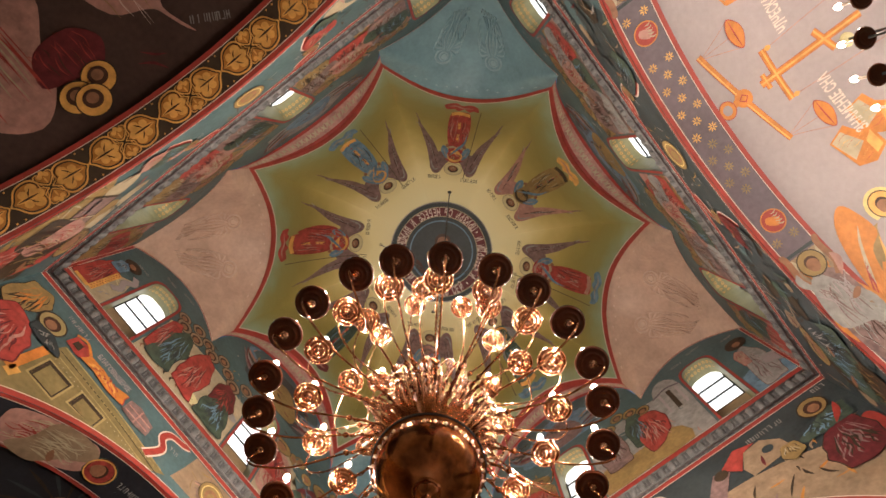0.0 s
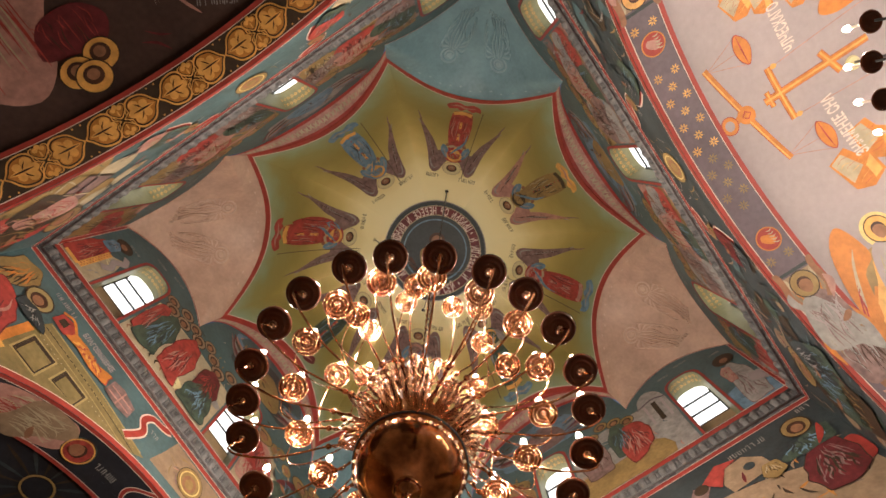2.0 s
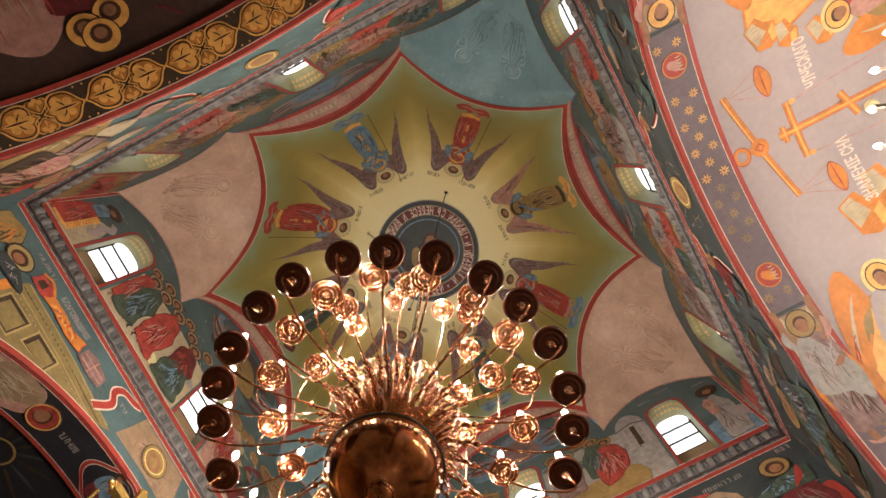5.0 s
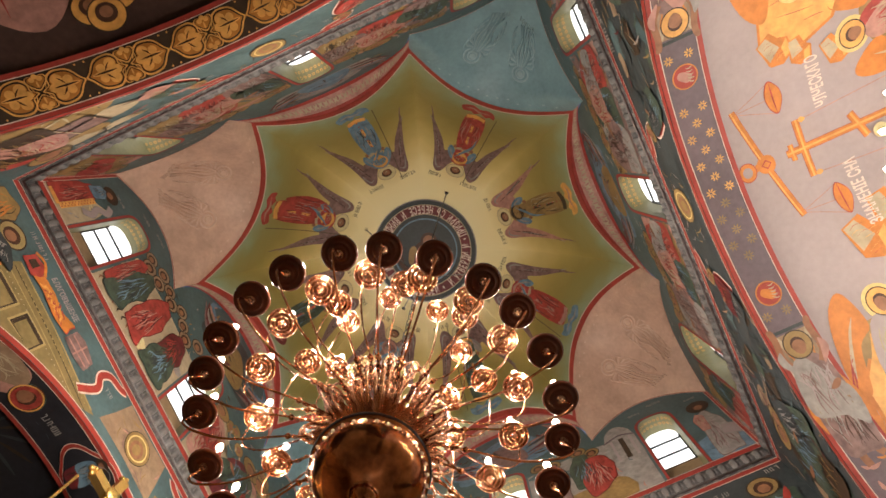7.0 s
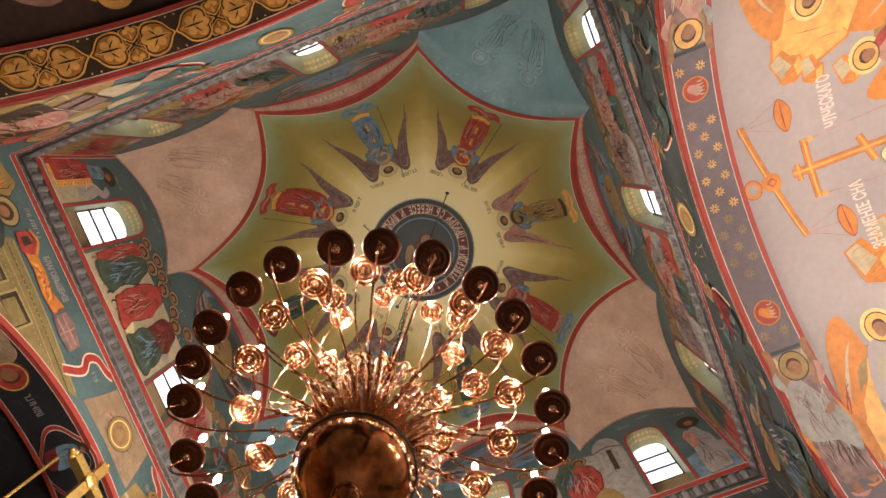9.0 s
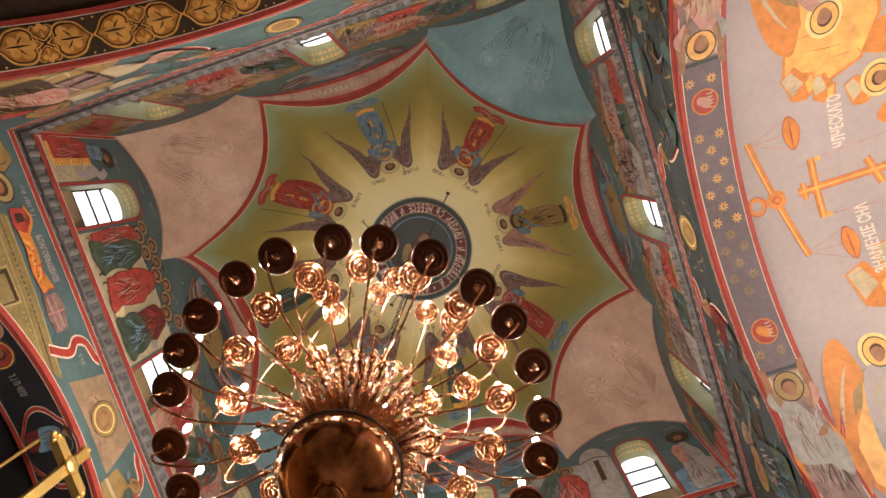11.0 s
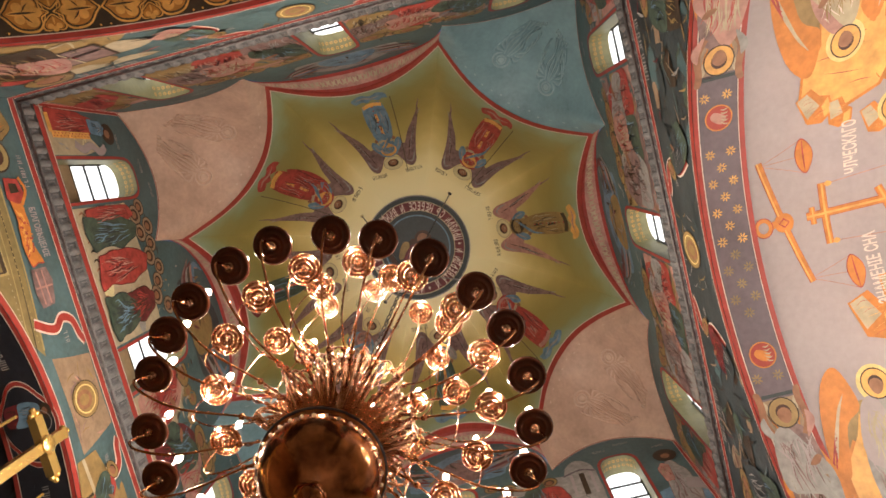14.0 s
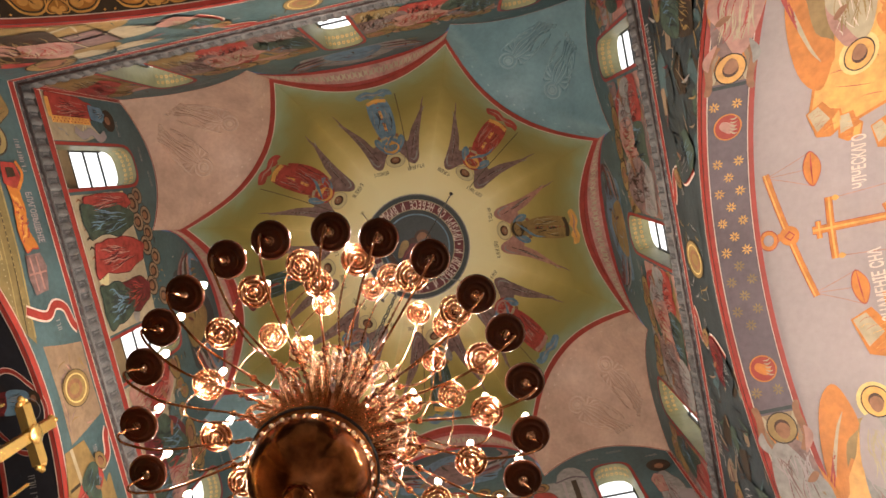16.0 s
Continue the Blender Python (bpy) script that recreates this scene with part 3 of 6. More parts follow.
def figure(bm, S, robe, mantle, off=0.006, halo="halo", detail=1.0):
    """A plain robed shape with a round head and halo, one unit high, feet at the origin."""
    j = lambda a: a * rng.uniform(0.9, 1.12)
    blob(bm, S, [(j(-0.13), 0.0), (j(-0.17), 0.28), (j(-0.16), 0.55), (j(-0.13), 0.74), (-0.05, 0.82), (0.05, 0.82), (j(0.13), 0.74), (j(0.17), 0.55), (j(0.18), 0.28), (j(0.14), 0.0), (0.0, -0.02)], robe, off)
    blob(sub(bm, "mantle"), S, [(j(-0.17), 0.36), (j(-0.15), 0.72), (-0.03, 0.81), (j(0.10), 0.60), (j(0.20), 0.42), (j(0.15), 0.16), (0.03, 0.28)], mantle, off + 0.004)
    fl = sub(bm, "drapery_shading")
    folds(fl, S, robe, off + 0.004, int(5 * detail), -0.12, 0.12, 0.02, 0.36)
    folds(fl, S, mantle, off + 0.008, int(6 * detail), -0.12, 0.12, 0.30, 0.70)
    if halo:
        hb = sub(bm, "halo")
        disc(hb, S, 0, 0.91, 0.115, halo, off + 0.004)
        disc(hb, S, 0, 0.91, 0.122, "brown", off + 0.006, 0.112)
    hd = sub(bm, "head")
    disc(hd, S, 0, 0.912, 0.062, "hair", off + 0.010, 0, 14)
    blob(hd, S, [(-0.052, 0.92), (0, 0.95), (0.052, 0.92), (0.046, 0.86), (0, 0.825), (-0.046, 0.86)], "flesh", off + 0.013, 3, 1)
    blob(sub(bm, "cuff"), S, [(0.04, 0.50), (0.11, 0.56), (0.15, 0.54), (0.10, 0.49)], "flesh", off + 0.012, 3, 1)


def drape(bm, S, pts, col, off, n=7, light=None):
    """A cloth shape with an outline, broad light and dark folds that run down its length."""
    c = (sum(p for p, q in pts) / len(pts), sum(q for p, q in pts) / len(pts))
    edge = []
    for (p, q), (p2, q2) in zip(pts, pts[1:] + pts[:1]):
        edge.append((p, q))
        n_ = 3 if math.hypot(p2 - p, q2 - q) > 0.3 else 2
        for i in range(1, n_):
            t, out = i / n_, rng.uniform(-0.06, 0.12)
            mx, my = p + (p2 - p) * t, q + (q2 - q) * t
            edge.append((mx + (mx - c[0]) * out, my + (my - c[1]) * out * 0.6))
    blob(sub(bm, "outline"), S, [(c[0] + (p - c[0]) * 1.05, c[1] + (q - c[1]) * 1.025) for p, q in edge], DARKER.get(col, "brown"), off, 2, 3)
    blob(bm, S, edge, col, off + 0.003, 2, 3)
    x0, x1 = min(p for p, q in pts), max(p for p, q in pts)
    y0, y1 = min(q for p, q in pts), max(q for p, q in pts)
    fl = sub(bm, "drapery_shading")
    for i in range(n * 4):
        f = (i + rng.uniform(0.1, 0.9)) / (n * 4)
        side = 2 * f - 1
        half = (x1 - x0) * 0.40
        ya = rng.uniform(c[1] - (y1 - y0) * 0.40, c[1] - (y1 - y0) * 0.02)
        yb = min(ya + (y1 - y0) * rng.uniform(0.22, 0.50), c[1] + (y1 - y0) * 0.38)
        sway = rng.uniform(-0.05, 0.05) * (x1 - x0)
        dark, pale = DARKER.get(col, "brown"), light or LIGHTER.get(col, "cream")
        stroke(fl, S, [(c[0] + half * side * 0.95, ya), (c[0] + half * side * 0.85 + sway, (2 * ya + yb) / 3), (c[0] + half * side * 0.62 - sway, (ya + 2 * yb) / 3), (c[0] + half * side * 0.45, yb)],
               (x1 - x0) * rng.uniform(0.02, 0.055), (dark, pale, dark, col, pale)[i % 5], off + 0.0045 + 0.0004 * (i % 6), 4)


def haloed(bm, S, x, y, r, col, off):
    disc(bm, S, x, y, r, col, off, 0, 22, 1.1)
    disc(bm, S, x, y, r * 1.04, "brown", off + 0.001, r * 0.93, 22, 1.1)
    hd = sub(bm, "head")
    disc(hd, S, x, y - 0.1 * r, r * 0.62, "hair", off + 0.003, 0, 14, 1.15)
    disc(hd, S, x, y - 0.22 * r, r * 0.40, "flesh", off + 0.005, 0, 14, 1.2)


def rocks(bm, S, x0, x1, y0, y1, cols, n, off, size=0.3):
    for i in range(n):
        x, y, r = rng.uniform(x0, x1), rng.uniform(y0, y1), size * rng.uniform(0.5, 1.1)
        a0 = rng.uniform(0, 6)
        pts = [(x + r * rng.uniform(0.5, 1.1) * math.cos(a0 + 0.9 * k), y + 0.7 * r * rng.uniform(0.5, 1.1) * math.sin(a0 + 0.9 * k)) for k in range(7)]
        pts = [(min(max(p, x0), x1), min(max(q, y0), y1)) for p, q in pts]
        blob(bm, S, pts, rng.choice(cols), off + 0.0004 * i, 3)


def dabs(bm, S, x0, x1, y0, y1, cols, n, off, length=0.2, width=0.03):
    for i in range(n):
        x, y, a, q = rng.uniform(x0, x1), rng.uniform(y0, y1), rng.uniform(-0.7, 0.7) + rng.choice((0, 1.57)), length * rng.uniform(0.4, 1)
        cl = lambda v, lo, hi: min(max(v, lo), hi)
        stroke(bm, S, [(x, y), (cl(x + q * 0.5 * math.cos(a) + 0.02, x0, x1), cl(y + q * 0.5 * math.sin(a), y0, y1)), (cl(x + q * math.cos(a), x0, x1), cl(y + q * math.sin(a) + 0.02, y0, y1))], width * rng.uniform(0.5, 1.2), rng.choice(cols), off + 0.0006 * (i % 9), 3)


def bars(bm, S, x0, y0, n, h, col, off, step=0.6):
    """A line of lettering that cannot be read, as plain upright bars."""
    x = x0
    for i in range(n):
        w = h * rng.uniform(0.10, 0.15)
        for q in range(rng.choice((1, 2, 2))):
            xx = x + q * h * 0.32
            bm.faces.new([bm.verts.new(S(a, b, off)) for a, b in ((xx, y0), (xx + w, y0), (xx + w, y0 + h * rng.uniform(0.8, 1.1)), (xx, y0 + h))]).material_index = PI[col]
        if rng.random() < 0.7:
            yy = y0 + h * rng.choice((0.0, 0.42, 0.85))
            bm.faces.new([bm.verts.new(S(a, b, off + 0.001)) for a, b in ((x, yy), (x + h * 0.42, yy), (x + h * 0.42, yy + h * 0.13), (x, yy + h * 0.13))]).material_index = PI[col]
        x += h * step * rng.uniform(0.9, 1.3)


def letters(bm, place, text, size, col, off):
    """Readable lettering: place(x, y, off) maps metres along the line and up to the surface."""
    cu = bpy.data.curves.new("lettering", "FONT")
    cu.body, cu.size, cu.resolution_u, cu.offset = text, size, 2, size * 0.022
    ob = bpy.data.objects.new("lettering", cu)
    scene.collection.objects.link(ob)
    me = bpy.data.meshes.new_from_object(ob)
    vs = [bm.verts.new(place(v.co.x, v.co.y, off)) for v in me.vertices]
    for p in me.polygons:
        try:
            bm.faces.new([vs[i] for i in p.vertices]).material_index = PI[col]
        except ValueError:
            pass
    wide = max([v.co.x for v in me.vertices] + [0.01])
    bpy.data.objects.remove(ob)
    bpy.data.meshes.remove(me)
    bpy.data.curves.remove(cu)
    return wide


SUBS = {}


def sub(bm, name):
    """A piece of its own under the painted shape bm."""
    b = bmesh.new()
    SUBS.setdefault(id(bm), []).append((name, b))
    return b


def fresco(bm, label, name="fresco", group=""):
    subs = SUBS.pop(id(bm), [])
    top = tagged(new(name, paint_mesh(name, bm)), label, "fresco", group)
    for nm, b in subs:
        ob = new(nm, paint_mesh(nm, b))
        ob.parent = top
        if nm in ("drapery_shading", "plumage", "lettering"):
            tagged(ob, kind="stuff")
    return top


def paint_mesh(name, bm):
    me = bpy.data.meshes.new(name)
    used = sorted({f.material_index for f in bm.faces})
    back = {u: i for i, u in enumerate(used)}
    for f in bm.faces:
        f.material_index = back[f.material_index]
    bm.to_mesh(me)
    bm.free()
    for u in used:
        me.materials.append(M[PAINTS[u]])
    return me


def fresco_of(parts, label, name="fresco", group=""):
    """A painting whose shapes are parts of their own: parts is a list of (name, bmesh)."""
    top = tagged(new(name), label, "fresco", group)
    for nm, b in parts:
        ob = fresco(b, "", nm)
        del ob["category"]
        if nm in ("brushwork", "crowd", "painted_ground", "beaded_border", "scroll_line"):
            tagged(ob, kind="stuff")
        ob.parent = top
    return top


def layer(parts, name):
    parts.append((name, bmesh.new()))
    return parts[-1][1]


# --- dome: eight winged figures, medallion, lettering
def facet_S(k):
    def S(x, y, o):
        rho = 3.40 - 1.46 * y
        return dome_pt(k, rho, 1.42 * x / (rho * T22), o)
    return S


def winged(bm, S, robe, trim, cloth, wing, cloud, staff):
    if cloud:
        cb = sub(bm, "cloud")
        blob(cb, S, [(-0.25, -0.02), (-0.2, 0.03), (-0.12, 0.005), (-0.04, 0.035), (0.05, 0.005), (0.13, 0.035), (0.2, 0.01), (0.26, 0.025), (0.24, -0.03), (0.13, -0.055), (0.02, -0.035), (-0.1, -0.06)], cloud, 0.005)
        stroke(cb, S, [(-0.2, -0.01), (-0.08, -0.025), (0.03, -0.005), (0.18, -0.02)], 0.018, "robe_rose" if cloud != "robe_blue" else "robe_grey", 0.010)
    for s in (-1, 1):
        wb = sub(bm, "wing")
        blob(wb, S, [(s * 0.07, 0.74), (s * 0.14, 0.84), (s * 0.22, 0.97), (s * 0.30, 1.0), (s * 0.375, 0.93), (s * 0.41, 0.80), (s * 0.47, 0.60), (s * 0.56, 0.40), (s * 0.64, 0.22), (s * 0.50, 0.36), (s * 0.37, 0.50), (s * 0.27, 0.66), (s * 0.2, 0.72), (s * 0.12, 0.60)], wing, 0.006, 3)
        fb = sub(bm, "plumage")
        for q in range(9):
            x = 0.29 + 0.032 * q
            stroke(fb, S, [(s * (x - 0.03), 0.88 - 0.055 * q), (s * (x + 0.05), 0.70 - 0.05 * q), (s * (x + 0.12), 0.52 - 0.035 * q)], 0.014, ("hair", "wing", "robe_grey")[q % 3], 0.010)
        for q in range(4):
            stroke(fb, S, [(s * (0.47 + 0.03 * q), 0.50 - 0.05 * q), (s * (0.55 + 0.025 * q), 0.36 - 0.05 * q), (s * (0.62 + 0.02 * q), 0.24 - 0.04 * q)], 0.02, "wing", 0.007)
        stroke(fb, S, [(s * 0.23, 0.90), (s * 0.30, 0.935), (s * 0.36, 0.86), (s * 0.39, 0.76)], 0.025, "robe_grey", 0.011)
    blob(bm, S, [(-0.135, 0.07), (-0.17, 0.22), (-0.155, 0.42), (-0.115, 0.58), (-0.15, 0.72), (-0.07, 0.79), (0.07, 0.79), (0.15, 0.72), (0.115, 0.58), (0.16, 0.42), (0.18, 0.22), (0.145, 0.06), (0.05, 0.04), (-0.05, 0.05)], robe, 0.009)
    for e in (-1, 1):
        sl = sub(bm, "sleeve")
        drapes = [(e * 0.08, 0.74), (e * 0.16, 0.72), (e * 0.235, 0.62), (e * 0.215, 0.54), (e * 0.15, 0.56), (e * 0.10, 0.64)]
        blob(sl, S, drapes, cloth, 0.013)
        stroke(sl, S, [(e * 0.11, 0.70), (e * 0.16, 0.66), (e * 0.20, 0.58)], 0.02, LIGHTER.get(cloth, "cream"), 0.017)
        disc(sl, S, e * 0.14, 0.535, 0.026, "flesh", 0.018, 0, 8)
    tb = sub(bm, "tunic_trim")
    blob(tb, S, [(-0.07, 0.62), (-0.125, 0.68), (-0.10, 0.745), (0, 0.785), (0.10, 0.745), (0.125, 0.68), (0.07, 0.62), (0, 0.59)], trim, 0.014)
    stroke(tb, S, [(0, 0.07), (0.008, 0.3), (0, 0.62)], 0.04, trim, 0.0135, taper=False)
    stroke(tb, S, [(-0.135, 0.085), (0, 0.06), (0.145, 0.08)], 0.04, trim, 0.0142, taper=False)
    stroke(tb, S, [(-0.11, 0.56), (0, 0.54), (0.11, 0.56)], 0.035, LIGHTER.get(trim, "cream"), 0.0146, taper=False)
    stroke(tb, S, [(-0.10, 0.70), (0.0, 0.60), (0.12, 0.48), (0.15, 0.34)], 0.04, cloth, 0.016)
    for q in range(8):
        disc(tb, S, 0, 0.09 + 0.05 * q, 0.013, "robe_red" if trim != "robe_red" else "gold", 0.018, 0, 6, 0.6)
    fl = sub(bm, "drapery_shading")
    folds(fl, S, robe, 0.0145, 10, -0.14, 0.14, 0.08, 0.46, 0.03)
    folds(fl, S, trim, 0.018, 6, -0.09, 0.09, 0.62, 0.74, 0.02)
    hb = sub(bm, "halo")
    disc(hb, S, 0, 0.90, 0.15, "halo_pale", 0.007, 0, 24, 0.66)
    disc(hb, S, 0, 0.90, 0.157, "cream", 0.009, 0.145, 24, 0.66)
    hd = sub(bm, "head")
    disc(hd, S, 0, 0.895, 0.088, "hair", 0.013, 0, 16, 0.66)
    disc(hd, S, 0, 0.885, 0.062, "flesh", 0.017, 0, 14, 0.70)
    stroke(hd, S, [(-0.03, 0.9), (0.0, 0.87), (0.03, 0.9)], 0.012, "cream", 0.020)
    if staff:
        stroke(sub(bm, "staff"), S, [(staff * 0.30, 0.02), (staff * 0.25, 0.5), (staff * 0.19, 1.04)], 0.012, "ink", 0.022, taper=False)
    lb = sub(bm, "lettering")
    bars(lb, S, -0.40, 1.03, 6, 0.06, "ink", 0.006)
    bars(lb, S, 0.16, 1.03, 7, 0.06, "ink", 0.006)


ANGELS = [("robe_green", "gold", "robe_grey", "wing", "robe_blue", 1), ("wing", "robe_rose", "robe_blue", "wing", "robe_rose", 0), ("robe_green", "robe_red", "gold", "wing", "robe_wine", 0), ("robe_red", "gold", "robe_blue", "wing", "robe_red", -1),
          ("robe_blue", "gold", "robe_blue", "wing", "robe_blue", 1), ("robe_red", "gold", "robe_blue", "wing", "robe_red", 1), ("ochre", "brown", "robe_blue", "robe_rose", "gold", 0), ("robe_red", "robe_rose", "robe_blue", "wing", "robe_blue", 1)]
WORDS = {"robe_green": "green", "wing": "brown", "robe_blue": "blue", "robe_red": "red", "ochre": "brown"}
for k in range(8):
    bm = bmesh.new()
    S = facet_S(k)
    winged(bm, S, *ANGELS[k])
    if k == 3:
        blob(bm, S, [(0.1, 0.72), (0.26, 0.6), (0.3, 0.35), (0.2, 0.12), (0.12, 0.3), (0.13, 0.55)], "robe_red", 0.012)
        folds(bm, S, "robe_red", 0.017, 5, 0.14, 0.27, 0.2, 0.6)
    fresco(bm, "painted winged shape in " + WORDS[ANGELS[k][0]] + " robe on the gold dome", "dome_fresco", "winged shapes round the dome")


def med(x, y, o):
    r = math.hypot(x, y)
    return Vector((x, y, dome_z(r) - 0.035 - o))


parts = []
for r0, r1, c, o in ((1.13, 1.24, "slate", 0.0), (1.24, 1.265, "robe_grey", 0.004), (1.115, 1.135, "cream", 0.004), (0.90, 1.115, "robe_wine", 0.0), (0.885, 0.905, "cream", 0.004), (0.79, 0.89, "slate", 0.0), (0.76, 0.795, "robe_blue", 0.004), (0.0, 0.795, "slate", -0.004)):
    disc(layer(parts, "ring_band" if r0 else "round_field"), med, 0, 0, r1, c, o, r0, 72)
# bust in the medallion as plain shapes
bm = layer(parts, "bust_shape")
SM = local(med, 0, 0, radians(135))
blob(bm, SM, [(-0.55, -0.45), (-0.5, -0.05), (-0.2, 0.14), (0.2, 0.14), (0.5, -0.05), (0.58, -0.42), (0.2, -0.7), (-0.2, -0.7)], "hair", 0.004)
blob(bm, SM, [(-0.2, -0.6), (-0.25, -0.1), (0.0, 0.1), (0.18, -0.1), (0.1, -0.5)], "robe_wine", 0.008)
blob(bm, SM, [(0.12, -0.2), (0.25, 0.0), (0.36, -0.1), (0.28, -0.4), (0.18, -0.45)], "ochre", 0.008)
disc(bm, SM, 0, 0.30, 0.34, "robe_green", 0.003, 0, 30)
disc(bm, SM, 0, 0.26, 0.20, "hair", 0.009)
disc(bm, SM, 0, 0.25, 0.14, "flesh", 0.013)
folds(bm, SM, "robe_wine", 0.013, 6, -0.2, 0.15, -0.5, 0.0, 0.04)
# lettering round the ring, tops to the middle
bm = layer(parts, "lettering")
TXT = "ПРИЗРИ СЪ НЕБЕСЕ И ВИЖДЬ И ПОСЕТИ ВИНОГРАДЪ СЕЙ • И УТВЕРДИ И •"
step = 2 * math.pi / len(TXT)
for i, ch in enumerate(TXT):
    if ch == " ":
        continue
    a = radians(-135) - step * (i - 8)
    c, s = math.cos(a), math.sin(a)
    def place(x, y, o):
        x, y = (x - 0.09) * 0.50, y * 1.0
        r = 1.10 - y
        # right of the letter runs clockwise seen from below
        return med(r * c + x * s, r * s - x * c, o)
    letters(bm, place, ch, 0.26, "white", 0.006)
fresco_of(parts, "round painted medallion with lettered ring at the dome's crown", "dome_medallion")

# --- low relief on the squinch vaults
def ridge(bm, S, pts, width, col, high):
    """A rounded raised line of plaster through the points."""
    p = bez([Vector((*q, 0)) for q in pts], 3)
    rows = []
    for i, q in enumerate(p):
        d = p[min(i + 1, len(p) - 1)] - p[max(i - 1, 0)]
        nx = Vector((-d.y, d.x)).normalized() * width / 2
        rows.append([bm.verts.new(S(q.x + nx.x * f, q.y + nx.y * f, 0.002 + high * (1 - f * f))) for f in (-1, -0.55, 0, 0.55, 1)])
    for a, b in zip(rows, rows[1:]):
        for j in range(4):
            f = bm.faces.new((a[j], b[j], b[j + 1], a[j + 1]))
            f.material_index, f.smooth = PI[col], True


for k in range(4):
    parts = []
    # up is the plaster tint with the relief's highlights painted in
    col, up = (("pink", "pink_relief") if SQ[k] == "pink" else ("blue", "blue_relief"))
    def S(x, y, o):
        return squinch_pt(k, 0.55 + y, 0.5 + x, o)
    for s in (-1, 1):
        hx, hy = s * 0.19, 0.10
        bm = layer(parts, "relief_halo")
        for r in (0.056, 0.030):
            ridge(bm, S, [(hx + r * math.cos(q * math.pi / 12), hy + 1.15 * r * math.sin(q * math.pi / 12)) for q in range(25)], 0.013, up, 0.030)
        disc(bm, S, hx, hy, 0.020, up, 0.022, 0, 16, 1.15)
        bm = layer(parts, "relief_robe")
        for q in range(9):
            f = q / 8 - 0.5
            ridge(bm, S, [(hx + 0.05 * f, 0.045), (hx + 0.14 * f + s * 0.01, -0.06), (hx + 0.10 * f + s * 0.03 + 0.02 * math.sin(3.0 * q), -0.16), (hx + 0.20 * f + s * 0.04, -0.25)], 0.016, up if q % 2 else col, 0.026 + 0.008 * (q % 3))
        for e in (-1, 1):
            bm = layer(parts, "relief_wing")
            for q in range(7):
                ridge(bm, S, [(hx + e * 0.03, 0.04 - 0.006 * q), (hx + e * (0.085 + 0.006 * q), 0.075 - 0.028 * q), (hx + e * (0.10 + 0.004 * q), 0.0 - 0.034 * q), (hx + e * (0.085 + 0.002 * q), -0.07 - 0.026 * q)], 0.012, up if q % 2 else col, 0.024)
        bm = layer(parts, "relief_scroll")
        for q in range(5):
            cx, cy, r = hx + s * (0.12 - 0.05 * q), -0.24 - 0.012 * q, 0.020 + 0.004 * (q % 2)
            ridge(bm, S, [(cx + r * math.cos(a_ * 0.5) * (1 - a_ / 18), cy + r * math.sin(a_ * 0.5) * (1 - a_ / 18)) for a_ in range(15)], 0.009, up, 0.022)
    bm = layer(parts, "beaded_border")
    for q in range(26):
        x = -0.42 + 0.84 * q / 25
        disc(bm, S, x, 0.36 + 0.015 * math.sin(q * 2.1), 0.008, up if q % 2 else col, 0.014, 0, 8)
    stroke(bm, S, [(0, -0.50), (0.0, -0.3), (0.0, -0.1)], 0.007, col, 0.012)
    fresco_of(parts, "low plaster relief on the " + SQ[k] + " squinch vault", "squinch_relief")

# --- drum walls: crowds of robed shapes between the windows
def panel_ground(parts, S, a, b, top, col, spots, n):
    bm = layer(parts, "painted_ground")
    blob(bm, S, [(a, 11.68), (a, 12.3), (a, top - 0.1), ((a + b) / 2, top), (b, top - 0.1), (b, 12.3), (b, 11.68), ((a + b) / 2, 11.68)], col, 0.003, 1, 4)
    rocks(bm, S, a, b, 11.70, top - 0.1, spots, n, 0.005, 0.3)
    dabs(bm, S, a, b, 11.72, top, spots, n * 3, 0.009, 0.3, 0.03)


